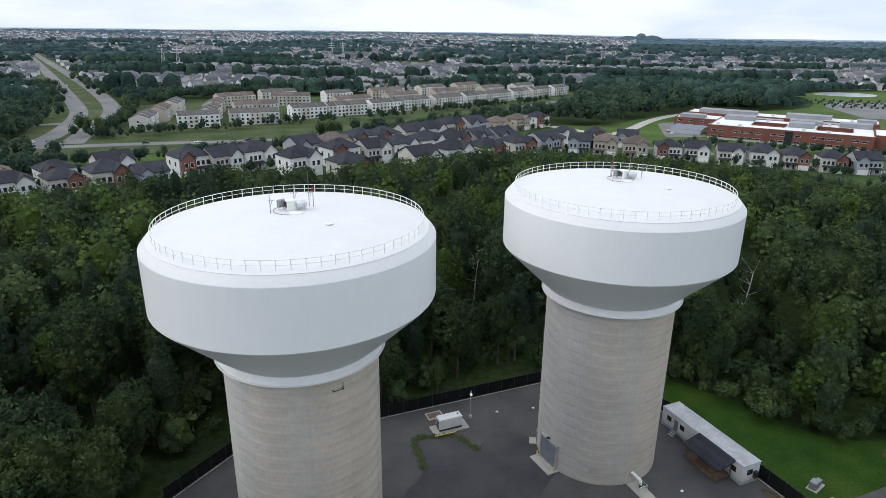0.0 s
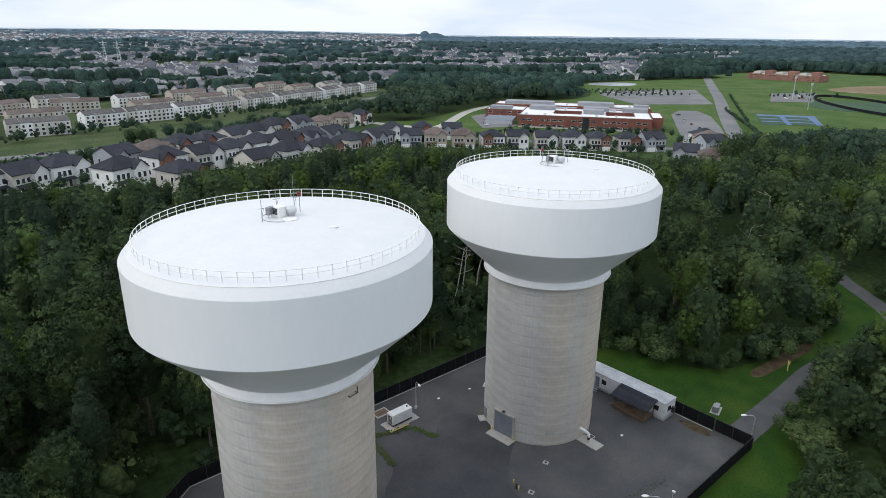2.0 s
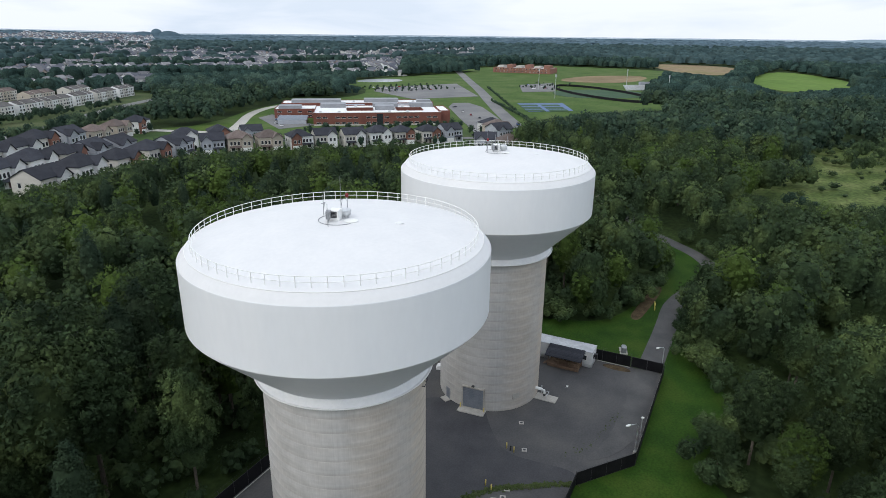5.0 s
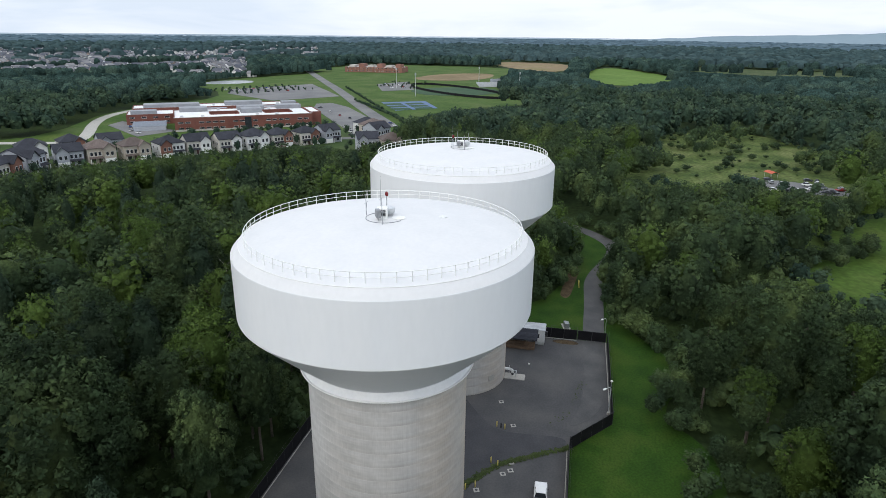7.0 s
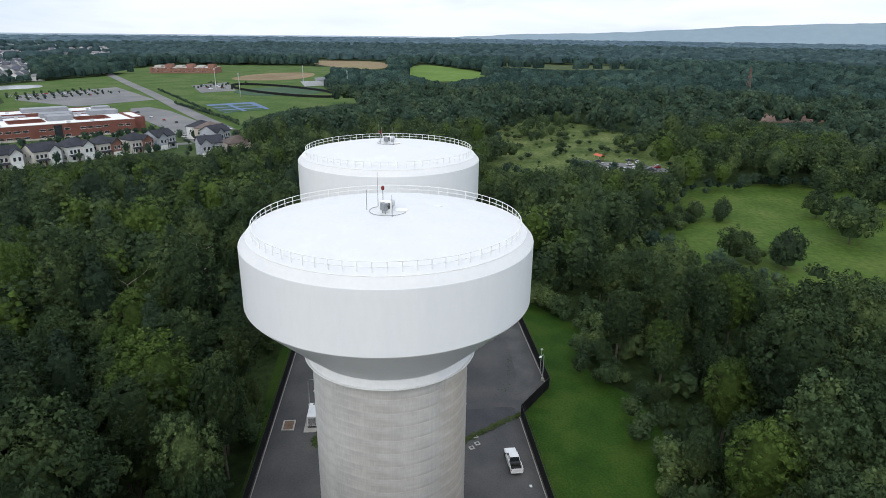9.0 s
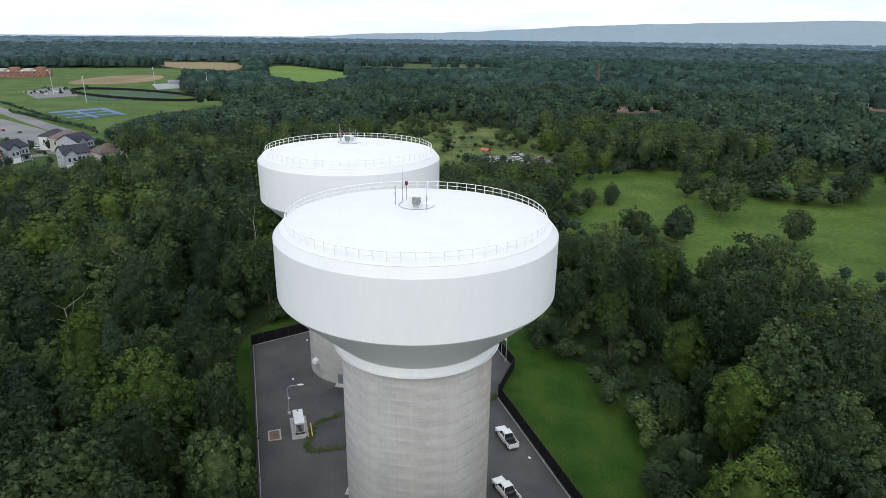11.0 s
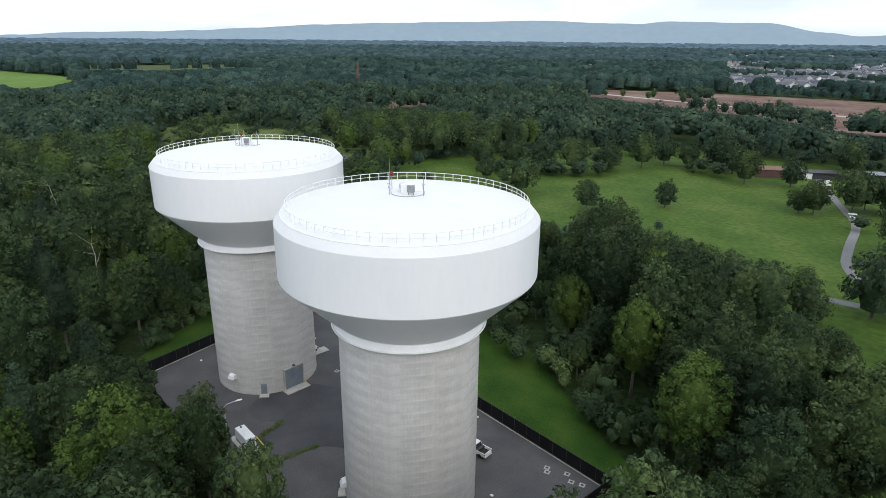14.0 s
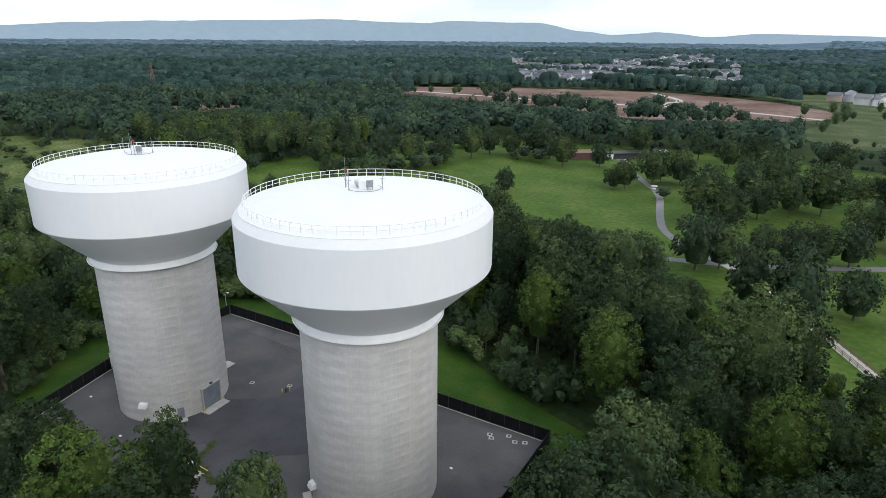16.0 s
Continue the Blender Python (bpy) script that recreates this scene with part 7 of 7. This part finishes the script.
def far_houses(name, px, py, ang, size, label):
    """Gabled houses in one mass: walls and roofs."""
    n = len(px)
    hw, hd, h, r = 6.6, 4.8, 6.6, 3.2
    wall = np.array([(-hw, -hd, 0), (hw, -hd, 0), (hw, hd, 0), (-hw, hd, 0), (-hw, -hd, h), (hw, -hd, h), (hw, hd, h), (-hw, hd, h), (-hw, 0, h + r), (hw, 0, h + r)])
    wf = np.array([(0, 1, 5, 4), (2, 3, 7, 6), (1, 2, 6, 5), (3, 0, 4, 7), (5, 6, 9, 9), (7, 4, 8, 8)])
    o = 0.6
    roof = np.array([(-hw - o, -hd - o, h - 0.3), (hw + o, -hd - o, h - 0.3), (hw + o, 0, h + r + 0.15), (-hw - o, 0, h + r + 0.15), (-hw - o, hd + o, h - 0.3), (hw + o, hd + o, h - 0.3)])
    rf = np.array([(0, 1, 2, 3), (3, 2, 5, 4)])
    c, s = np.cos(ang), np.sin(ang)

    def lay(v, f):
        x = (v[None, :, 0] * c[:, None] - v[None, :, 1] * s[:, None]) * size[:, None] + px[:, None]
        y = (v[None, :, 0] * s[:, None] + v[None, :, 1] * c[:, None]) * size[:, None] + py[:, None]
        z = v[None, :, 2] * size[:, None] + rise(px, py)[:, None]
        return np.stack([x, y, z], 2).reshape(-1, 3), (f[None] + (np.arange(n) * len(v))[:, None, None]).reshape(-1, 4)
    v, f = lay(wall, wf)
    quads = f[np.array([i % 6 < 4 for i in range(len(f))])]
    tris = f[np.array([i % 6 >= 4 for i in range(len(f))])][:, :3]
    me = bpy.data.meshes.new(name)
    allv = v
    me.vertices.add(len(allv))
    me.vertices.foreach_set("co", allv.astype(np.float32).ravel())
    loops = np.concatenate([quads.ravel(), tris.ravel()]).astype(np.int32)
    me.loops.add(len(loops))
    me.loops.foreach_set("vertex_index", loops)
    me.polygons.add(len(quads) + len(tris))
    me.polygons.foreach_set("loop_start", np.concatenate([np.arange(len(quads)) * 4, len(quads) * 4 + np.arange(len(tris)) * 3]).astype(np.int32))
    me.materials.append(M["far_walls"])
    me.update(calc_edges=True)
    top = tagged(new(name, me), label, "houses", kind="stuff")
    v, f = lay(roof, rf)
    rm = big_mesh(name + "_roofs", v, f, [M["far_roofs"]])
    child("roofs", rm, top)


rng = np.random.default_rng(91)
gx, gy = np.meshgrid(np.arange(-1800, 4800, 18.0), np.arange(-3600, 4600, 30.0))
px, py = gx.ravel(), gy.ravel()
turn = 0.35
px, py = px * math.cos(turn) - py * math.sin(turn), px * math.sin(turn) + py * math.cos(turn)
px, py = px + rng.uniform(-4, 4, px.shape) + 14 * np.sin(py * 0.012), py + rng.uniform(-4, 4, px.shape) + 16 * np.sin(px * 0.009)
keep = town(px, py) & in_view(px, py, 2) & (rng.uniform(size=px.shape) < 0.9)
d_ = np.hypot(px, py - 60)
keep &= (d_ < 1600) | (rng.uniform(size=px.shape) < np.where(d_ < 2400, 0.7, 0.42))
for poly in (SCHOOL, CORRIDOR, FAR_FIELD, DIRT, GREEN_YARD, HOUSING, TAN):
    keep &= ~inside(px, py, poly)
px, py = px[keep], py[keep]
ang = turn + np.round(rng.uniform(-0.6, 2.2, px.shape)) * math.pi / 2 + rng.uniform(-0.15, 0.15, px.shape) + 0.4 * np.sin(px * 0.005)
far_houses("far_estate", px, py, ang, rng.uniform(0.85, 1.2, px.shape), "distant estates of pale houses among trees")

# single farmhouses near the building site
rng = np.random.default_rng(17)
sx = np.concatenate([rng.uniform(-150, -46, 24), rng.uniform(-110, 30, 22)])
sy = np.concatenate([rng.uniform(-730, -640, 24), rng.uniform(-1160, -900, 22)])
far_houses("site_houses", sx, sy, rng.uniform(0, 3, 46), rng.uniform(0.95, 1.3, 46), "new pale houses beside the building site")

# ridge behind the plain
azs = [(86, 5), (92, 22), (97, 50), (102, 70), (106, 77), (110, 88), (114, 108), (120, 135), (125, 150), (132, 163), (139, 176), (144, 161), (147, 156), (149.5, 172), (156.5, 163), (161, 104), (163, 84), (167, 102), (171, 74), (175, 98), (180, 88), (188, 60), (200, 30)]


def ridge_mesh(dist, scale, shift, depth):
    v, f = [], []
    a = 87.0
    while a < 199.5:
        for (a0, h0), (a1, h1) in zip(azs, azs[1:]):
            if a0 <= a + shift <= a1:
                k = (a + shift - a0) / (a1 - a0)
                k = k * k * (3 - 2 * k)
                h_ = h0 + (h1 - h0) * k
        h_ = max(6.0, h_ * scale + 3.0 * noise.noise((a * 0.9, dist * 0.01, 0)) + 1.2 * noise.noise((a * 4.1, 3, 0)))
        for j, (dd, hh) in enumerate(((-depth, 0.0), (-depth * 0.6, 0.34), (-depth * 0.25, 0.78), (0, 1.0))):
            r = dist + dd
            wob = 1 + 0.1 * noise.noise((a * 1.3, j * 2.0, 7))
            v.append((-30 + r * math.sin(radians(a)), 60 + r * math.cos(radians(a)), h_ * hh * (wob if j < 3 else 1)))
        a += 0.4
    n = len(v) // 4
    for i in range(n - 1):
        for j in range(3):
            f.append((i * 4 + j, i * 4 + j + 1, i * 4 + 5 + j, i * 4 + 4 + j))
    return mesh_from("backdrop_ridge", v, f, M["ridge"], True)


# pale blue base colour in place of haze over the last land
M["far_land"] = surface("haze_pale_far_land", [(0.20, 0.26, 0.31), (0.30, 0.36, 0.41), (0.50, 0.54, 0.57)], 1.0, scale=0.004, fine=0.03, fine_amount=0.12, spec=0.0, stretch=(1, 1, 22))


def far_land_mesh():
    """The last land below the sky, haze-pale by its colour, all along the northern and eastern horizon."""
    v, f = [], []
    for i in range(161):
        a = -40 + i * 0.85
        east = min(max((a - 26) / 18, 0), 1)
        top = 64 - 22 * east * east * (3 - 2 * east) + 3.5 * noise.noise((a * 0.12, 2, 0)) + 1.2 * noise.noise((a * 0.9, 5, 0))
        for dd, z in ((4800, 15), (4870, top - 3), (4900, top)):
            v.append((-30 + dd * math.sin(radians(a)), 60 + dd * math.cos(radians(a)), z))
    for i in range(160):
        for j in range(2):
            f.append((i * 3 + j, i * 3 + j + 1, i * 3 + 4 + j, i * 3 + 3 + j))
    return mesh_from("backdrop_far_land", v, f, M["far_land"], True)


tagged(new("backdrop_far_land", far_land_mesh()), "far land coloured pale for haze below the sky", "land", kind="structure")
tagged(new("backdrop_ridge", ridge_mesh(4850, 1.0, 0.0, 420)), "long wooded ridge coloured haze blue on the horizon", "ridge", kind="structure")
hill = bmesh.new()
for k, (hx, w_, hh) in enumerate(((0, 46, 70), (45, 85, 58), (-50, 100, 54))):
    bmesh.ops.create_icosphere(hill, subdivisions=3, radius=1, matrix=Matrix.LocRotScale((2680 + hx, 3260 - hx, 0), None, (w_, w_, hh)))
tagged(part("backdrop_hill", hill, M["horizon_haze_leaf"], None), "small wooded hill on the horizon", "hill", kind="structure")

# trees standing free in the meadow and by the fields
rng = np.random.default_rng(29)
for x, y, k, s in ((77.6, -111, "c", 0.95), (34, -148, "p", 0.85), (38.5, -145, "p", 0.8), (-7, -107, "p", 1.25), (52, -243, "p", 1.0), (77, -181, "p", 0.95), (-26, -181, "p", 1.1), (-45, -143, "p", 1.2), (-30, -81, "p", 0.8),
                   (-39, -69, "c", 0.9), (-45, -75, "p", 0.8), (-54, -81, "c", 1.0), (-14, -53, "c", 0.9), (-20, -58, "p", 0.85), (-31, -31, "c", 0.85), (-42, -26, "c", 0.9), (-54.6, -37, "c", 0.85), (0, -226, "p", 1.2),
                   (25, -163, "p", 1.0), (14, -171, "p", 1.2), (105, -206, "c", 1.1), (98, -202, "c", 1.0), (92, -200, "c", 0.9), (-24, -125, "p", 0.9), (-59, -121, "p", 1.1), (-70, -105, "p", 1.0), (118, -34.5, "p", 0.85), (109.5, -46, "c", 0.8),
                   (164, -54, "c", 0.42), (160, -51, "c", 0.36), (132, -83, "p", 1.25), (163, -92, "p", 0.9), (97, -84, "p", 0.7), (130.6, -177, "p", 1.1), (115, -197, "p", 1.0), (135, -153, "p", 1.0), (148, -140, "p", 1.0), (158, -128, "c", 1.1), (172, -120, "p", 0.9), (140, -160, "c", 1.0),
                   (128, -195, "c", 1.0), (188, -112, "p", 0.9), (60, -192, "c", 0.7), (-16, -98, "p", 1.0), (-12, -118, "p", 0.9), (-90, -90, "p", 1.2), (-75, -62, "c", 1.0), (-34, -150, "p", 1.1), (-60, -160, "p", 1.2)):
    kind = CEDAR[int(rng.integers(0, 2))] if k == "c" else PARK[int(rng.integers(0, 2))]
    plant(kind, x, y, s * (1.45 if k == "c" else 1.3), float(rng.uniform(0, 360)), 0.95, -0.8)

GROVE = [(24, -172), (12, -150), (-14, -112), (-58, -104), (-118, -128), (-125, -205), (-45, -262), (22, -244)]
gx_ = rng.uniform(-125, 32, 150)
gy_ = rng.uniform(-262, -104, 150)
taken = []
for x, y in zip(gx_[inside(gx_, gy_, GROVE)], gy_[inside(gx_, gy_, GROVE)]):
    if all(math.hypot(x - a, y - b) > 30 for a, b in taken):
        taken.append((x, y))
        kind = CEDAR[int(rng.integers(0, 2))] if rng.uniform() < 0.2 else PARK[int(rng.integers(0, 2))]
        plant(kind, float(x), float(y), float(rng.uniform(0.9, 1.35)), float(rng.uniform(0, 360)))


def stuff_trees(name, pts, h0, h1, label, mat="leaf", shapes=MID2, seed=1, spread=1.0):
    r = np.random.default_rng(seed)
    p = np.array(pts, float)
    hh = r.uniform(h0, h1, len(p))
    forest(name, p[:, 0], p[:, 1], hh, shapes, M[mat], label, seed, spread)


# small trees round the car parks and along the avenue
pts = []
for k in range(60):
    row_, col_ = k // 12, k % 12
    p = Vector((648, 440)) + Vector((0.85, -0.53)) * (col_ * 9 - 40) + Vector((-0.53, -0.85)) * (row_ * 17 - 28)
    pts.append((p.x + rng.uniform(-1, 1), p.y + rng.uniform(-1, 1)))
for k in range(46):
    f_ = k / 45
    pts.append((410 + (700 - 410) * f_ + 9, 196 + (352 - 196) * f_ - 9))
    pts.append((430 + (560 - 430) * f_ + 3, 205 + (292 - 205) * f_ - 14))
for k in range(26):
    pts.append((720 + rng.uniform(0, 110), 262 + rng.uniform(0, 55)))
stuff_trees("car_park_trees", pts, 3.0, 5.0, "small trees in rows across the car parks", "leaf_mid_haze", MID2, 3)
pts = []
for k in range(30):                                   # hedge and garden trees among the houses
    pts.append((rng.uniform(210, 330), rng.uniform(190, 330)))
for x, y, face, k in sites:
    for _ in range(4):
        pts.append((x + rng.uniform(-16, 16), y + rng.choice((-12, 12)) + rng.uniform(-2.5, 2.5)))
for k in range(40):
    f_ = k / 39
    pts.append((310 + 80 * f_ - 9 + rng.uniform(-3, 3), 318 - 78 * f_ - 8 + rng.uniform(-3, 3)))
stuff_trees("garden_trees", pts, 4.0, 8.0, "small garden trees between the houses", "leaf_mid_haze", MID2, 5)
pts = []
for k in range(190):                                   # thicket between road and houses
    f_ = rng.uniform(0, 1)
    pts.append((-80 + 240 * f_ + rng.uniform(-6, 6), 366 + 42 * f_ ** 2 + rng.uniform(-4, 4)))
for k in range(120):
    f_ = rng.uniform(0, 1)
    pts.append((130 + 190 * f_ + rng.uniform(-10, 10), 418 + 85 * f_ + rng.uniform(-9, 9)))
for k in range(150):
    f_ = rng.uniform(0, 1)
    pts.append((-60 + 420 * f_ + rng.uniform(-5, 5), 462 + 110 * f_ ** 1.5 + rng.uniform(-9, 9)))
stuff_trees("roadside_thicket", pts, 3.0, 9.5, "shrubs and young trees along the road", "leaf_mid_haze", MID2, 7)
def along(line, n, side):
    """Points strewn along a line, to both sides of it."""
    out = []
    for _ in range(n):
        i = int(rng.integers(0, len(line) - 1))
        f_ = rng.uniform(0, 1)
        p, q = line[i], line[i + 1]
        out.append((p[0] + (q[0] - p[0]) * f_ + rng.normal() * side, p[1] + (q[1] - p[1]) * f_ + rng.normal() * side))
    return out


pts = along([(-28, 676), (12, 712), (100, 716), (195, 742), (290, 752), (400, 728)], 230, 9) + along([(-36, 610), (-38, 680)], 14, 3)
stuff_trees("estate_woods", pts, 8, 15, "dark belt of trees behind the townhouses", "leaf_mid_haze", MID2, 19)
pts = along([(-104, 470), (-96, 500), (-90, 560), (-88, 600)], 26, 3.5) + along([(-112, 640), (-118, 760), (-150, 930)], 70, 7) + along([(-112, 420), (-84, 408), (-66, 372), (-74, 330)], 46, 7)
pts += along([(-48, 462), (-38, 520), (-33, 600)], 34, 2.5) + along([(-62, 740), (-96, 900), (-118, 1010)], 40, 5) + along([(112, 414), (150, 424), (210, 446), (250, 470)], 34, 6)
stuff_trees("highway_trees", pts, 6, 13, "dark trees and scrub beside the highway", "leaf_mid_haze", MID2, 21)
pts = [(90, 398), (96, 402), (84, 401), (92, 406), (-55, 470), (-60, 480), (-48, 466), (-100, 470), (-108, 476), (-112, 462), (-118, 480), (-36, 520), (-40, 540), (-36, 560), (-38, 580), (-32, 505), (-30, 600)]
stuff_trees("roadside_trees", pts, 11, 15, "broad trees beside the road", "leaf", MID, 9)
pts = []
for k in range(190):
    pts.append((rng.uniform(250, 430), rng.uniform(-92, 25)))
P_ = np.array(pts)
ok = inside(P_[:, 0], P_[:, 1], SCRUB) & ~((P_[:, 0] < 290) & (P_[:, 1] < -26) & (P_[:, 1] > -75))
stuff_trees("scrub_bushes", P_[ok], 1.2, 5.0, "scrubby bushes in the clearing", "leaf", MID2, 11, 2.0)
stuff_trees("scrub_trees", along([(345, -20), (385, -30), (425, -60)], 26, 7) + along([(300, -80), (330, -70)], 8, 6) + along([(275, 22), (300, 8)], 9, 5), 7, 14, "young trees in clumps across the clearing", "leaf", MID2, 33)
stuff_trees("meadow_hedge", along([(141, -17), (156, -32), (168, -50)], 26, 2.5) + along([(121, -38), (110, -50)], 8, 2.5), 3, 7, "bushy hedge across the meadow", "leaf", MID, 35, 1.5)
pts = [(rng.uniform(-95, -10), rng.uniform(-560, -380)) for k in range(12)] + [(rng.uniform(180, 420), rng.uniform(-520, -490)) for k in range(8)]
stuff_trees("site_trees", pts, 10, 16, "trees left standing round the building site", "leaf", MID, 13)
# low growth at the foot of the woods beside the lawn
pts = []
for p, q in zip(LAWN, LAWN[1:] + LAWN[:1]):
    if p[0] == -12 and q[1] == 64 or (p[1] >= 97 and q[1] >= 97):
        continue
    L = math.hypot(q[0] - p[0], q[1] - p[1])
    for _ in range(int(L / 1.7)):
        f_ = rng.uniform(0, 1)
        pts.append((p[0] + (q[0] - p[0]) * f_ + rng.normal() * 1.6, p[1] + (q[1] - p[1]) * f_ + rng.normal() * 1.6))
P_ = np.array(pts)
ok = ~inside(P_[:, 0], P_[:, 1], YARD) & ~((P_[:, 0] > 160) & (P_[:, 1] > 50)) & ~((P_[:, 0] > -12) & (P_[:, 0] < 82) & (P_[:, 1] > 38.5))
stuff_trees("woodland_edge_shrubs", P_[ok], 2.0, 6.0, "green shrubs at the edge of the wood", "leaf", MID, 15, 1.5)

pts = []
for poly, by in ((MEADOW, 9), (SCRUB, 8)):           # undergrowth where the woods meet the open grass
    ring_ = widened(poly, by)
    for p, q in zip(ring_, ring_[1:] + ring_[:1]):
        L = math.hypot(q[0] - p[0], q[1] - p[1])
        for _ in range(int(L / 3.2)):
            f_ = rng.uniform(0, 1)
            pts.append((p[0] + (q[0] - p[0]) * f_ + rng.normal() * 3.0, p[1] + (q[1] - p[1]) * f_ + rng.normal() * 3.0))
P_ = np.array(pts)
ok = (P_[:, 1] < 20) & (P_[:, 0] > 60) | (P_[:, 1] < -190)
stuff_trees("meadow_edge_shrubs", P_[ok], 2.5, 7.5, "shrubs where the woods meet the open grass", "leaf_mid_haze", MID2, 37, 1.2)

MB = []
for x, y, n in ((156, -123, 6), (149, -127, 6), (141, -131, 6), (136, -140, 5), (169, -108, 3), (143, -164, 6), (104, -186, 4), (100, -200, 4), (147, -92, 3), (150, -205, 6), (160, -180, 5), (180, -140, 5), (8, -135, 3)):
    MB += [(x + rng.normal() * 4, y + rng.normal() * 2.5) for _ in range(n)]
stuff_trees("meadow_bushes", MB, 3.5, 9.5, "dark bushes and young cedars across the meadow", "leaf_conifer", MID2, 27, 1.5)
stuff_trees("site_front_trees", along([(250, -450), (180, -440), (110, -398), (60, -410), (20, -436)], 80, 7) + along([(290, -540), (310, -560)], 12, 7) + along([(110, -470), (85, -480)], 10, 5), 9, 19, "broad trees before the building site", "leaf_mid_haze", MID2, 31, 1.15)
stuff_trees("slope_trees", [(-70, -345), (-78, -350), (-86, -343), (-60, -352), (-110, -400), (-116, -404), (-92, -362), (-130, -420), (-40, -330), (-30, -322)], 5, 9, "trees on the rough slope by the building site", "leaf", MID2, 25)
stuff_trees("lawn_shrubs", [(59.6, 33.0), (57, 31.7), (62, 30.5), (48.3, 32.1), (51.1, 35.0), (46, 31.2), (65, 29.5), (54.5, 33.2), (35, 30), (28, 31.5), (84, 35.6), (103, 31)], 3.0, 6.5, "rounded green shrubs on the lawn's edge", "leaf", MID, 23, 1.5)


# bare dead trees standing in the wood
def dead_tree(x, y, h, seed):
    r = np.random.default_rng(seed)
    t = thing("dead_tree", pose(x, y, 0), "bleached bare dead tree standing in the wood", "tree", "dead trees")
    rods, p, w = [], Vector((0, 0, -0.2)), 0.28
    lean = Vector((r.normal() * 0.10, r.normal() * 0.10, 1))
    for k in range(7):                               # a crooked leader with short bare limbs
        q = p + Vector((lean.x + r.normal() * 0.07, lean.y + r.normal() * 0.07, 1)) * (h / 7)
        rods.append((tuple(p), tuple(q), w, w * 0.82))
        if k > 2:
            for _ in range(int(r.integers(1, 4))):
                d = Vector((r.normal(), r.normal(), r.uniform(0.3, 1.0))).normalized() * h * r.uniform(0.08, 0.22)
                e = q + d
                rods.append((tuple(q), tuple(e), w * 0.42, w * 0.25))
                e2 = e + Vector((d.x * 0.5 + r.normal() * 0.4, d.y * 0.5 + r.normal() * 0.4, abs(d.z) * 0.9))
                rods.append((tuple(e), tuple(e2), w * 0.25, w * 0.1))
        p, w = q, w * 0.82
    child("trunk", mesh_of("trunk", rod_bm(rods, 5), M["deadwood"]), t)


for i, (x, y, h_) in enumerate(((85.5, 121.5, 19.5), (80, 119, 16), (93, 124, 17), (150, 76, 18), (112, 92, 18), (190, 84, 18), (62, 128, 18))):
    dead_tree(x, y, h_, 200 + i)
